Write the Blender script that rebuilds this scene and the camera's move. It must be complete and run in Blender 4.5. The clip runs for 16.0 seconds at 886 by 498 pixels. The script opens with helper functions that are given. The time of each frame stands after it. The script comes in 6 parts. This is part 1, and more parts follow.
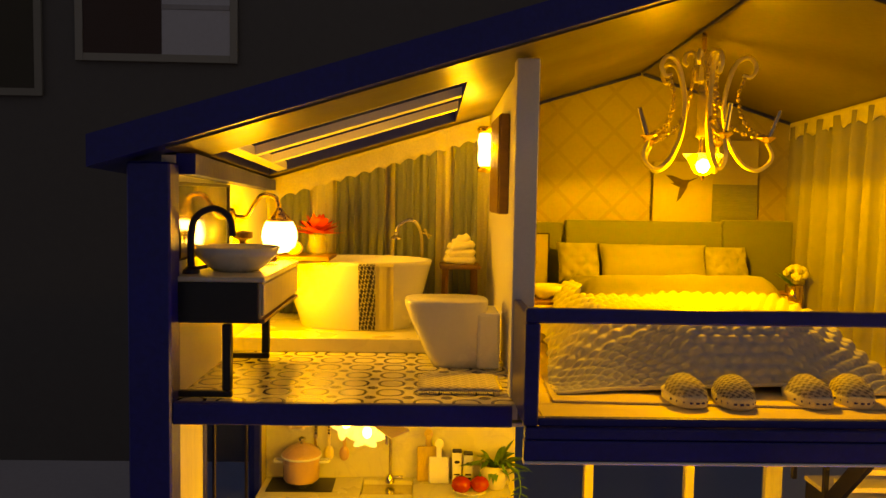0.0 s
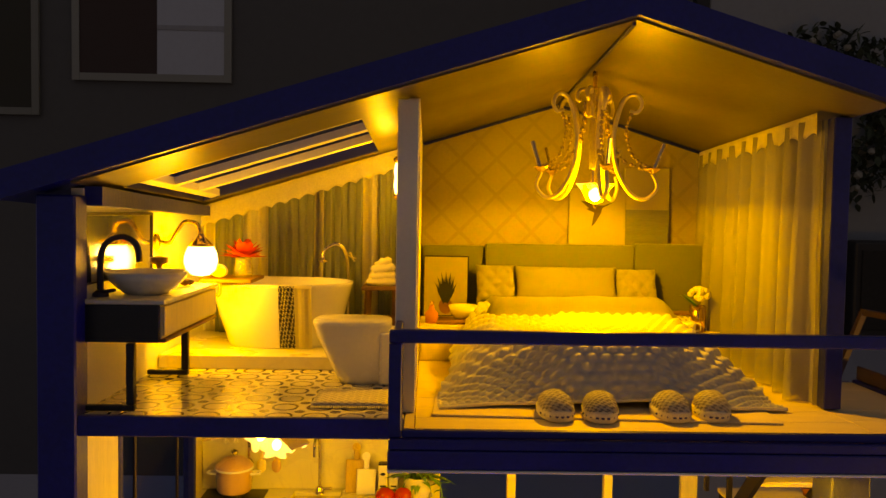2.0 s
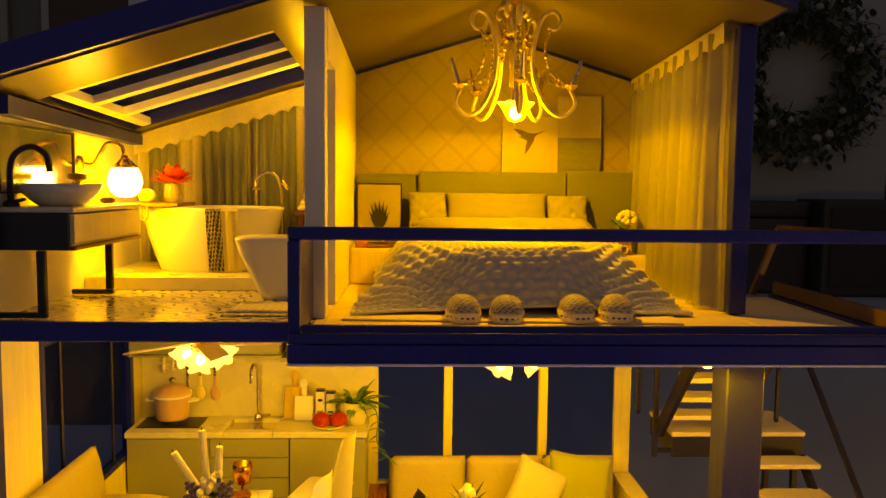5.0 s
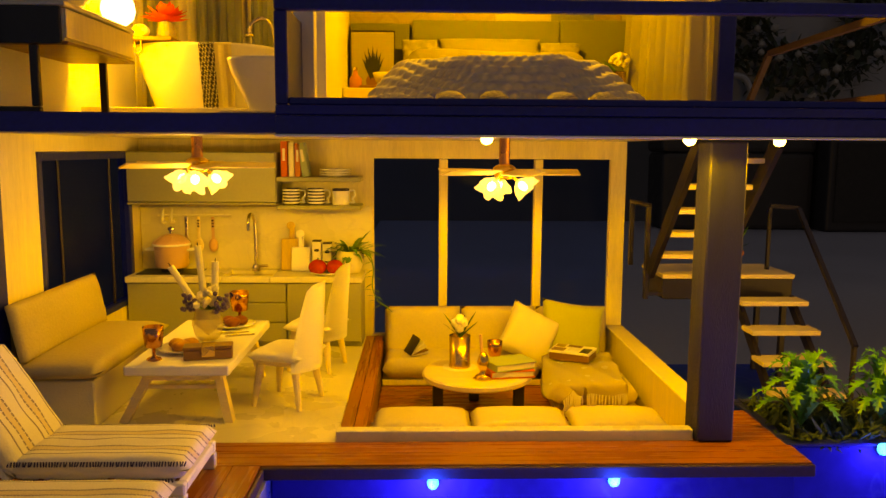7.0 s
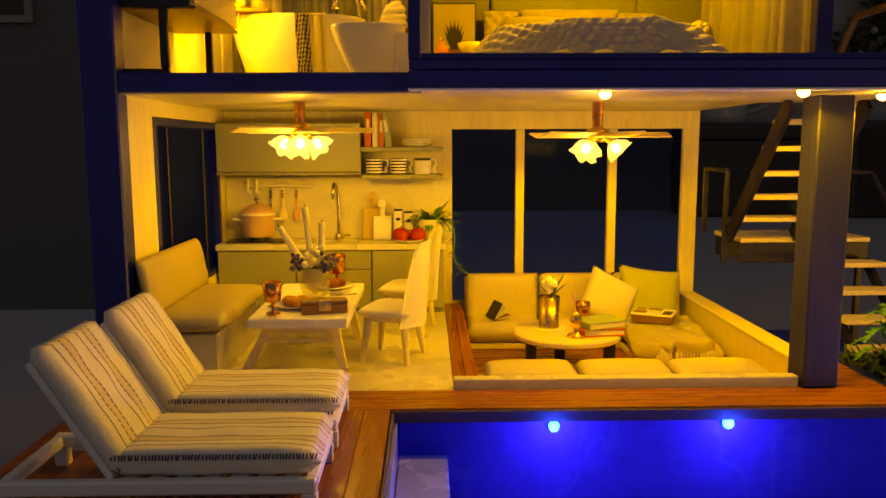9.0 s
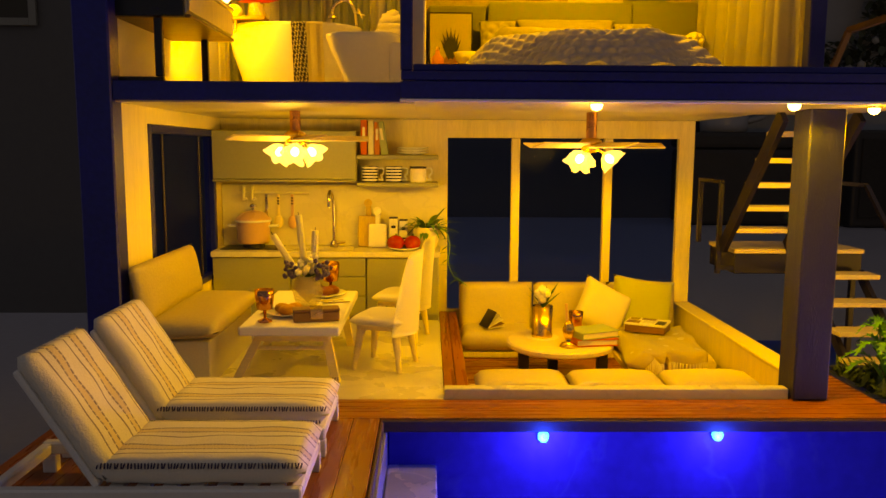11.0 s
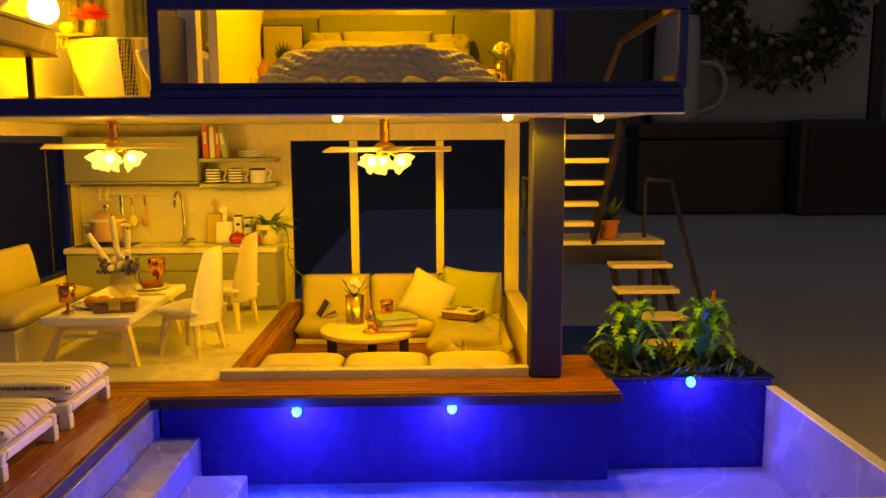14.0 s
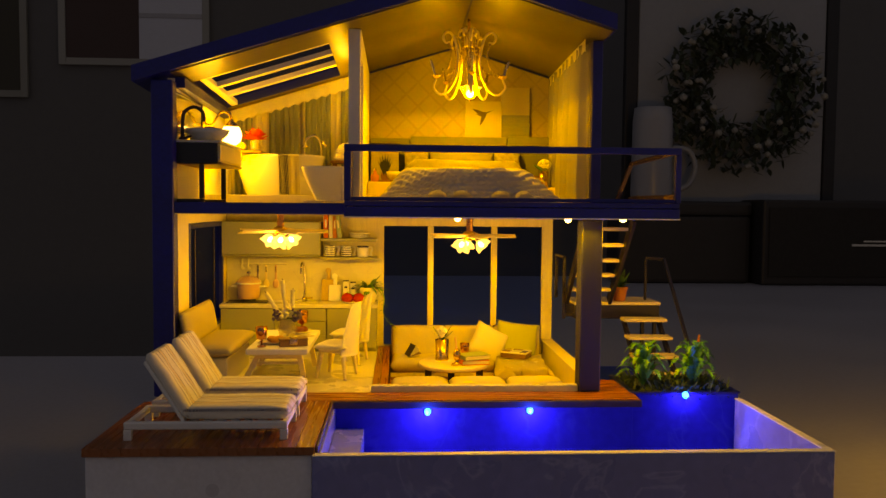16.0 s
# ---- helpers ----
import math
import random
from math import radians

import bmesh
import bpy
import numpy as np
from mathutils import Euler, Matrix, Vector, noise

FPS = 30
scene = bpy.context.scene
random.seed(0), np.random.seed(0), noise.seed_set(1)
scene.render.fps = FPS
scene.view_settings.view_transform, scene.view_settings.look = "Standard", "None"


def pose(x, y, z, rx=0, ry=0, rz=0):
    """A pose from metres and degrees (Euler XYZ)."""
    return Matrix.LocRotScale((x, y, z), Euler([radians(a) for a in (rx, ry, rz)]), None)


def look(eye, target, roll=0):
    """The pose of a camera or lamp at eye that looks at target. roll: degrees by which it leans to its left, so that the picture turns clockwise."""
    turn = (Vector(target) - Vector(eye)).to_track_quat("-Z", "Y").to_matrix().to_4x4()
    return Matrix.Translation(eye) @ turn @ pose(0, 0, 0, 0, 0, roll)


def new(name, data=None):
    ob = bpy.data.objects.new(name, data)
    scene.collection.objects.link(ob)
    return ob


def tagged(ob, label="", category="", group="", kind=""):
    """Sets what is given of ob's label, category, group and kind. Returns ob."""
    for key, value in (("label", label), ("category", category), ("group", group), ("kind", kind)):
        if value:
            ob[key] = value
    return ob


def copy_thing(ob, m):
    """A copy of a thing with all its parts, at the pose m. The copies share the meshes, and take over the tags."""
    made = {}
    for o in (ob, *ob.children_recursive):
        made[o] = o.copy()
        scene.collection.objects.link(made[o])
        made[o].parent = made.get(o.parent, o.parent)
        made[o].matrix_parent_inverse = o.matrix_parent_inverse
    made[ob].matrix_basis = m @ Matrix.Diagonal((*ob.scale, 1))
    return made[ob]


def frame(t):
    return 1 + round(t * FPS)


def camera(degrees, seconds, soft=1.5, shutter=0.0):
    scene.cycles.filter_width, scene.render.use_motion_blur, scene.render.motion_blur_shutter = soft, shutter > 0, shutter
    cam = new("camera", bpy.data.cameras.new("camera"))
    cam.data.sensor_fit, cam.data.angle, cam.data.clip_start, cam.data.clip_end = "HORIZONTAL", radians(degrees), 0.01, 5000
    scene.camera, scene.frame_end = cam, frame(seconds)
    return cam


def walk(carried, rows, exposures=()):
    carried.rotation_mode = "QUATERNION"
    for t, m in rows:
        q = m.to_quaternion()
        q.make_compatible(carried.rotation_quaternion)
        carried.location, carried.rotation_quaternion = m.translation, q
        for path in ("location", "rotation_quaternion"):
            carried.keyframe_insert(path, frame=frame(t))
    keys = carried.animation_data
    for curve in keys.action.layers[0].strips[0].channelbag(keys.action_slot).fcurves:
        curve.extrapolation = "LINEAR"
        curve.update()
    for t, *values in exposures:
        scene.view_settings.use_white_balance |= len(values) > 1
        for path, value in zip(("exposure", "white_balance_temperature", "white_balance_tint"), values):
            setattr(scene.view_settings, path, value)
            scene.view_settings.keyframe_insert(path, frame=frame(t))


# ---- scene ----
cam = camera(59.7, 16.0)
PATH = [
    (0, (-0.701, 1.162, 21.312), (-0.650, 3.157, 21.178), 1.00),
    (0.5, (0.090, 0.675, 21.446), (0.129, 2.671, 21.322), 1.05),
    (1, (0.880, 0.147, 21.613), (0.918, 2.143, 21.500), 1.06),
    (1.5, (1.504, -0.351, 21.721), (1.541, 1.646, 21.617), 1.06),
    (2, (2.625, -0.663, 21.758), (2.666, 1.335, 21.665), 1.00),
    (2.5, (3.705, -1.088, 21.955), (3.745, 0.909, 21.869), 0.82),
    (3, (4.756, -1.093, 22.020), (4.802, 0.905, 21.936), 0.87),
    (5.5, (5.010, -1.174, 18.514), (5.090, 0.814, 18.311), 0.55),
    (6, (5.250, -0.887, 16.951), (5.328, 1.098, 16.712), 0.47),
    (6.5, (5.710, -1.525, 15.885), (5.777, 0.458, 15.631), 0.50),
    (7, (5.536, -2.064, 14.877), (5.595, -0.081, 14.619), 0.34),
    (7.5, (4.941, -2.430, 14.408), (4.998, -0.449, 14.144), 0.28),
    (8, (4.342, -2.544, 14.112), (4.392, -0.563, 13.847), 0.15),
    (8.5, (3.339, -2.716, 13.920), (3.383, -0.734, 13.655), -0.03),
    (9, (2.204, -2.990, 13.681), (2.244, -1.008, 13.414), -0.19),
    (11.5, (2.794, -3.055, 13.855), (2.830, -1.071, 13.603), 0.37),
    (12, (4.115, -3.219, 13.961), (4.151, -1.236, 13.700), 0.34),
    (12.5, (6.100, -3.741, 14.249), (6.129, -1.760, 13.977), 0.06),
    (13, (8.082, -3.778, 14.010), (8.105, -1.798, 13.729), -0.17),
    (13.5, (9.714, -4.114, 13.864), (9.741, -2.135, 13.577), -0.34),
    (14, (10.301, -6.022, 14.361), (10.343, -4.042, 14.084), -0.33),
    (14.5, (9.027, -8.392, 15.036), (9.086, -6.408, 14.786), -0.20),
    (15, (6.508, -12.978, 15.402), (6.590, -10.991, 15.193), 0.08),
    (15.5, (5.316, -16.880, 15.593), (5.420, -14.890, 15.435), 0.40),
    (16, (4.437, -19.453, 15.699), (4.550, -17.460, 15.592), 0.51),
]
CM = 0.01
walk(cam, [(t, look(Vector(eye) * CM, Vector(target) * CM, roll)) for t, eye, target, roll in PATH], [(0.0, 0.0, 9500, 10), (16.0, 0.0, 9500, 10)])

# ---- world and large lights ----
world = bpy.data.worlds.new("evening_room")
world.use_nodes = True
scene.world = world
world.node_tree.nodes["Background"].inputs[0].default_value = (0.66, 0.70, 0.98, 1)
world.node_tree.nodes["Background"].inputs[1].default_value = 0.115

WARM = (1.0, 0.49, 0.0)
GOLDEN = (1.0, 0.55, 0.0)
BLUE = (0.0, 0.045, 1.0)


def lamp(name, x, y, z, watts, colour, radius, cone=0, tilt=0):
    """A small lamp; with a cone it shines downward only, as a shaded bulb does."""
    data = bpy.data.lights.new(name, "SPOT" if cone else "POINT")
    if cone:
        data.spot_size, data.spot_blend = radians(cone), 0.12
    data.energy, data.color, data.shadow_soft_size = watts, colour, radius * CM
    ob = new(name, data)
    ob.location = (x * CM, y * CM, z * CM)
    ob.rotation_euler = (radians(tilt), 0, 0)
    return ob


for sx, pw in ((-2.5, 0.033), (8.6, 0.070)):
    lamp("fan_light", sx, 26.2, 13.25, pw, GOLDEN, 0.55, 178)
    lamp("fan_glow", sx, 26.2, 13.25, 0.046, GOLDEN, 0.55)
lamp("globe_light", -5.62, 27.6, 19.8, 0.132, WARM, 0.55)
lamp("sconce_light", 1.52, 30.0, 23.1, 0.05, WARM, 0.3)
lamp("chandelier_light", 8.6, 26.9, 22.6, 0.30, WARM, 0.3, 178)
lamp("chandelier_glow", 8.6, 26.9, 22.65, 0.16, WARM, 0.3)
for sx, sy, pw in ((7.4, 19.8, 0.2), (12.95, 19.2, 0.16), (16.3, 21.0, 0.2)):
    lamp("spot_light", sx, sy, 14.8, pw, GOLDEN, 0.2, 166)
    lamp("spot_glow", sx, sy, 14.75, 0.008, GOLDEN, 0.2)
for sx, sy, sz, pw in ((5.91, 18.3, 5.42, 0.26), (11.1, 18.3, 5.46, 0.26), (19.45, 19.45, 6.05, 0.2)):
    lamp("pool_light", sx, sy, sz, pw * 0.42, BLUE, 0.2, 140, -62)
    lamp("pool_glow", sx, sy, sz, pw * 0.16, BLUE, 0.2)

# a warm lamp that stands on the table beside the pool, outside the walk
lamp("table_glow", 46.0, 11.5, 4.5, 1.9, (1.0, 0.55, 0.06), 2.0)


# ---- materials ----
def mat(name, colour, rough=0.6, metal=0.0, vary=0.12, scale=3.0, fine=40.0, bump=0.15, spec=0.5, coat=0.0, stretch=(1, 1, 1), sheen=0.0, per_piece=0.0):
    """A painted, woven or solid surface: colour with stains at two scales and fine relief. Scales are per centimetre."""
    m = bpy.data.materials.new(name)
    m.use_nodes = True
    n, l = m.node_tree.nodes, m.node_tree.links
    b = n["Principled BSDF"]
    co = n.new("ShaderNodeTexCoord")
    mp = n.new("ShaderNodeMapping")
    mp.inputs["Scale"].default_value = [100 * s for s in stretch]
    l.new(co.outputs["Object"], mp.inputs["Vector"])
    a = n.new("ShaderNodeTexNoise")
    a.inputs["Scale"].default_value, a.inputs["Detail"].default_value = scale * 0.2, 5
    f = n.new("ShaderNodeTexNoise")
    f.inputs["Scale"].default_value, f.inputs["Detail"].default_value = fine * 0.2, 4
    for t in (a, f):
        l.new(mp.outputs["Vector"], t.inputs["Vector"])
    mix = n.new("ShaderNodeMath")
    mix.operation = "ADD"
    l.new(a.outputs["Fac"], mix.inputs[0])
    l.new(f.outputs["Fac"], mix.inputs[1])
    value = mix.outputs[0]
    if per_piece:
        info = n.new("ShaderNodeObjectInfo")
        more = n.new("ShaderNodeMath")
        more.operation, more.inputs[1].default_value = "MULTIPLY_ADD", per_piece
        l.new(info.outputs["Random"], more.inputs[0])
        l.new(value, more.inputs[2])
        value = more.outputs[0]
    ramp = n.new("ShaderNodeMapRange")
    ramp.inputs["From Min"].default_value, ramp.inputs["From Max"].default_value = 0.6, 1.4 + per_piece
    ramp.inputs["To Min"].default_value, ramp.inputs["To Max"].default_value = 1 - vary, 1 + vary
    l.new(value, ramp.inputs["Value"])
    hue = n.new("ShaderNodeVectorMath")
    hue.operation = "SCALE"
    hue.inputs[0].default_value = colour
    l.new(ramp.outputs[0], hue.inputs["Scale"])
    l.new(hue.outputs[0], b.inputs["Base Color"])
    rr = n.new("ShaderNodeMapRange")
    rr.inputs["From Min"].default_value, rr.inputs["From Max"].default_value = 0.3, 0.7
    rr.inputs["To Min"].default_value, rr.inputs["To Max"].default_value = max(0.02, rough - 0.08), min(1, rough + 0.08)
    l.new(a.outputs["Fac"], rr.inputs["Value"])
    l.new(rr.outputs[0], b.inputs["Roughness"])
    b.inputs["Metallic"].default_value = metal
    b.inputs["Specular IOR Level"].default_value = spec
    b.inputs["Coat Weight"].default_value = coat
    b.inputs["Sheen Weight"].default_value = sheen
    if bump:
        bp = n.new("ShaderNodeBump")
        bp.inputs["Strength"].default_value, bp.inputs["Distance"].default_value = bump, 0.0004
        l.new(f.outputs["Fac"], bp.inputs["Height"])
        l.new(bp.outputs[0], b.inputs["Normal"])
    return m


def glow(name, colour, strength):
    m = bpy.data.materials.new(name)
    m.use_nodes = True
    b = m.node_tree.nodes["Principled BSDF"]
    b.inputs["Base Color"].default_value = (*colour, 1)
    b.inputs["Emission Color"].default_value = (*colour, 1)
    b.inputs["Emission Strength"].default_value = strength
    return m


def clear(name, colour=(1, 1, 1), rough=0.03, weight=0.9, glowing=0.0, body=0.02):
    """Glass: part see-through, part gloss; glowing glass round a lamp scatters its light."""
    m = bpy.data.materials.new(name)
    m.use_nodes = True
    n, l = m.node_tree.nodes, m.node_tree.links
    b = n["Principled BSDF"]
    b.inputs["Base Color"].default_value = (*(c * body for c in colour), 1)
    b.inputs["Roughness"].default_value = rough
    b.inputs["Emission Color"].default_value = (1.0, 0.74, 0.32, 1)
    b.inputs["Emission Strength"].default_value = glowing
    t = n.new("ShaderNodeBsdfTransparent")
    t.inputs[0].default_value = (*colour, 1)
    mx = n.new("ShaderNodeMixShader")
    mx.inputs[0].default_value = weight
    l.new(b.outputs[0], mx.inputs[1])
    l.new(t.outputs[0], mx.inputs[2])
    l.new(mx.outputs[0], n["Material Output"].inputs[0])
    return m


def rgb_mix(m, fac, dark):
    """Lays a second colour over a material's own where fac is one."""
    n, l = m.node_tree.nodes, m.node_tree.links
    b = n["Principled BSDF"]
    old = b.inputs["Base Color"].links[0].from_socket
    mx = n.new("ShaderNodeMix")
    mx.data_type = "RGBA"
    l.new(fac, mx.inputs[0])
    l.new(old, mx.inputs[6])
    mx.inputs[7].default_value = (*dark, 1)
    l.new(mx.outputs[2], b.inputs["Base Color"])
    return m


def nodes_of(m):
    return m.node_tree.nodes, m.node_tree.links


def math_node(m, op, a, b=None, c=None):
    n, l = nodes_of(m)
    k = n.new("ShaderNodeMath")
    k.operation = op
    for i, v in enumerate((a, b, c)):
        if v is None:
            continue
        if isinstance(v, (int, float)):
            k.inputs[i].default_value = v
        else:
            l.new(v, k.inputs[i])
    return k.outputs[0]


def axes_of(m, sx=100, sy=100, sz=100, turn=0.0):
    n, l = nodes_of(m)
    co = n.new("ShaderNodeTexCoord")
    mp = n.new("ShaderNodeMapping")
    mp.inputs["Scale"].default_value = (sx, sy, sz)
    mp.inputs["Rotation"].default_value = (0, turn, 0)
    l.new(co.outputs["Object"], mp.inputs["Vector"])
    s = n.new("ShaderNodeSeparateXYZ")
    l.new(mp.outputs[0], s.inputs[0])
    return s.outputs


NAVY = mat("navy_paint", (0.006, 0.010, 0.20), 0.36, vary=0.25, scale=2, fine=30, bump=0.25)
WHITE = mat("white_paint", (0.80, 0.78, 0.74), 0.45, vary=0.05, fine=60, bump=0.12)
CEIL = mat("ceiling_paint", (0.68, 0.62, 0.42), 0.36, vary=0.08, fine=25, bump=0.12)
CREAM = mat("cream_wood", (0.74, 0.65, 0.38), 0.5, vary=0.14, scale=4, fine=30, stretch=(6, 6, 0.5), bump=0.2)
MARBLE = mat("white_marble", (0.66, 0.62, 0.47), 0.3, vary=0.04, fine=20, bump=0.04)
SAGE = mat("sage_lacquer", (0.31, 0.31, 0.20), 0.45, vary=0.06, bump=0.08)
GREYFAB = mat("grey_green_upholstery", (0.14, 0.155, 0.105), 0.85, vary=0.1, fine=90, bump=0.4, sheen=0.3)
LEATHER = mat("beige_leather", (0.58, 0.50, 0.32), 0.48, vary=0.1, scale=3, fine=50, bump=0.3)
BENCHHIDE = mat("tan_leather", (0.42, 0.35, 0.20), 0.5, vary=0.12, scale=3, fine=50, bump=0.3)
LINEN = mat("cream_linen", (0.70, 0.64, 0.44), 0.9, vary=0.08, fine=110, bump=0.5, sheen=0.3)
WHITEFAB = mat("white_cotton", (0.78, 0.74, 0.58), 0.9, vary=0.05, fine=100, bump=0.4, sheen=0.2)
# whitish percale, darkened in its colour to offset the chandelier close above
BEDLINEN = mat("percale_dimmed_under_lamp", (0.22, 0.21, 0.13), 0.9, vary=0.06, fine=100, bump=0.4, sheen=0.2)
QUILT = mat("white_waffle_cotton", (0.56, 0.56, 0.55), 0.92, vary=0.06, fine=90, bump=0.4, sheen=0.2)
# small pillows and sheet: darker copies of the quilt cotton, against the lamp's glare
PADDED = mat("padded_cotton_dimmed_under_lamp", (0.27, 0.26, 0.20), 0.92, vary=0.06, fine=90, bump=0.4, sheen=0.2)
SOFTSHEET = mat("sheet_dimmed_under_lamp", (0.38, 0.36, 0.28), 0.92, vary=0.06, fine=90, bump=0.4, sheen=0.2)
OLIVE = mat("olive_linen", (0.44, 0.46, 0.18), 0.9, vary=0.1, fine=100, bump=0.5, sheen=0.3)
GREYCURT = mat("grey_blue_curtain", (0.29, 0.32, 0.31), 0.85, vary=0.12, fine=80, bump=0.3)
SHEER = mat("sheer_voile", (0.72, 0.68, 0.60), 0.85, vary=0.1, fine=80, bump=0.3)
LACE = mat("lace_trim", (0.76, 0.72, 0.62), 0.9, vary=0.15, fine=70, bump=0.6)
BLACK = mat("black_metal", (0.012, 0.012, 0.014), 0.35, vary=0.2, bump=0.1)
BROWNMETAL = mat("dark_brown_metal", (0.012, 0.010, 0.032), 0.4, vary=0.2, bump=0.15)
GOLD = mat("brass", (0.72, 0.50, 0.20), 0.25, metal=1.0, vary=0.1, bump=0.05)
CHROME = mat("aged_chrome", (0.62, 0.56, 0.46), 0.22, metal=1.0, vary=0.1, bump=0.05)
COPPER = mat("copper", (0.62, 0.30, 0.14), 0.25, metal=1.0, vary=0.1, bump=0.05)
CERAMIC = mat("white_ceramic", (0.78, 0.77, 0.74), 0.22, vary=0.03, bump=0.0)
PINK = mat("pink_enamel", (0.60, 0.38, 0.28), 0.3, vary=0.06, bump=0.03)
RED = mat("red_glaze", (0.36, 0.02, 0.015), 0.25, vary=0.15, bump=0.03)
ROSE = mat("rose_petal", (0.62, 0.05, 0.10), 0.6, vary=0.25, bump=0.1)
LEAF = mat("leaf_green", (0.045, 0.12, 0.03), 0.5, vary=0.4, scale=5, bump=0.1)
HOUSELEAF = mat("glossy_house_plant_leaf", (0.10, 0.22, 0.05), 0.4, vary=0.4, scale=5, bump=0.1)
FERN = mat("fern_green", (0.10, 0.34, 0.06), 0.34, vary=0.5, scale=4, bump=0.1)
MOSS = mat("dark_moss", (0.03, 0.055, 0.03), 0.9, vary=0.5, scale=6, bump=0.6)
WOODRED = mat("reddish_deck_wood", (0.29, 0.095, 0.03), 0.30, vary=0.30, scale=3, fine=40, stretch=(0.35, 6, 6), bump=0.12, per_piece=0.45)
WOODREDY = mat("reddish_deck_wood_lengthwise", (0.29, 0.095, 0.03), 0.30, vary=0.30, scale=3, fine=40, stretch=(6, 0.35, 6), bump=0.12, per_piece=0.45)
WOODMID = mat("walnut", (0.20, 0.10, 0.045), 0.45, vary=0.3, stretch=(1, 5, 5), fine=40, bump=0.15)
WOODPALE = mat("pale_ash", (0.80, 0.67, 0.38), 0.5, vary=0.15, stretch=(0.6, 4, 4), fine=30, bump=0.15)
TREAD = mat("pale_tread_wood", (0.66, 0.56, 0.40), 0.5, vary=0.18, stretch=(0.6, 4, 4), fine=30, bump=0.2)
TERRA = mat("terracotta", (0.35, 0.11, 0.05), 0.7, vary=0.15, bump=0.2)
STONE = mat("pale_terrazzo", (0.72, 0.72, 0.76), 0.55, vary=0.10, scale=2, fine=25, bump=0.08)
POOLM = mat("blue_grey_pool_marble", (0.20, 0.22, 0.50), 0.28, vary=0.12, scale=1.2, fine=10, bump=0.04)
POOLW = mat("deep_blue_pool_lining", (0.006, 0.02, 0.46), 0.5, vary=0.2, scale=1, fine=10, bump=0.03, spec=0.12)
PAPER = mat("paper", (0.74, 0.70, 0.60), 0.8, vary=0.08, bump=0.1)
PLASTICWHITE = mat("white_gloss_print", (0.76, 0.74, 0.70), 0.3, vary=0.03, bump=0.0)
WAX = mat("cream_wax", (0.74, 0.70, 0.52), 0.45, vary=0.05, bump=0.05)
TABLEM = mat("grey_table_top", (0.32, 0.32, 0.36), 0.55, vary=0.08, scale=0.3, fine=10, bump=0.05)
ROOMWALL = mat("room_wall_paint", (0.12, 0.12, 0.12), 0.85, vary=0.06, scale=0.05, fine=2, bump=0.05)
DARKBOX = mat("black_vinyl", (0.018, 0.018, 0.020), 0.6, vary=0.2, fine=60, bump=0.3)
GLASS = clear("window_glass", (0.62, 0.74, 1.0), 0.02, 0.93)
ACRYL = clear("clear_acrylic", (0.99, 0.99, 1.0), 0.02, 0.985)
CRYSTAL = clear("warm_crystal", (1.0, 0.95, 0.8), 0.05, 0.66, body=0.5)
SHADEGLASS = clear("lit_petal_glass", (1.0, 0.88, 0.5), 0.1, 0.74, 2.2, 0.8)
BULB = glow("lit_bulb", (1.0, 0.70, 0.30), 20.0)
GLOBE = glow("lit_opal_glass", (1.0, 0.66, 0.24), 8.0)
LEDWARM = glow("warm_led", (1.0, 0.60, 0.16), 16.0)
LEDBLUE = glow("blue_led", (0.0, 0.44, 1.0), 4.5)
# tan paper, its colour darkened to hold down the chandelier's light on it
TANPAPER = mat("darkened_tan_ceiling_paper", (0.10, 0.082, 0.048), 0.36, vary=0.12, scale=1.5, fine=25, bump=0.1)
MIRROR = mat("mirror_silver", (0.85, 0.85, 0.84), 0.09, metal=1.0, vary=0.02, bump=0.0)


def veins(m, scale, dark, width=0.06, strength=0.55):
    """Thin marble veins with a shape of their own."""
    n, l = nodes_of(m)
    co = n.new("ShaderNodeTexCoord")
    w = n.new("ShaderNodeTexNoise")
    w.inputs["Scale"].default_value, w.inputs["Detail"].default_value, w.inputs["Distortion"].default_value = scale, 6, 1.6
    l.new(co.outputs["Object"], w.inputs["Vector"])
    d = math_node(m, "ABSOLUTE", math_node(m, "SUBTRACT", w.outputs["Fac"], 0.5))
    f = math_node(m, "SUBTRACT", 1.0, math_node(m, "DIVIDE", d, width * 0.3))
    f = math_node(m, "MULTIPLY", math_node(m, "MAXIMUM", f, 0.0), strength)
    return rgb_mix(m, f, dark)


# small paint chips on the navy wood
n_, l_ = nodes_of(NAVY)
co_ = n_.new("ShaderNodeTexCoord")
ch_ = n_.new("ShaderNodeTexNoise")
ch_.inputs["Scale"].default_value, ch_.inputs["Detail"].default_value = 75, 8
l_.new(co_.outputs["Object"], ch_.inputs["Vector"])
rgb_mix(NAVY, math_node(NAVY, "MULTIPLY", math_node(NAVY, "GREATER_THAN", ch_.outputs["Fac"], 0.735), 0.5), (0.40, 0.40, 0.50))
veins(MARBLE, 22, (0.52, 0.48, 0.40), 0.06, 0.38)
veins(POOLM, 16, (0.45, 0.48, 0.78), 0.07, 0.35)
veins(POOLW, 9, (0.06, 0.10, 0.50), 0.04, 0.35)

# terrazzo flecks in the base's front
n_, l_ = nodes_of(STONE)
vor = n_.new("ShaderNodeTexVoronoi")
vor.inputs["Scale"].default_value = 55
co_ = n_.new("ShaderNodeTexCoord")
l_.new(co_.outputs["Object"], vor.inputs["Vector"])
rgb_mix(STONE, math_node(STONE, "MULTIPLY", math_node(STONE, "LESS_THAN", vor.outputs["Distance"], 0.16), 0.3), (0.25, 0.25, 0.28))

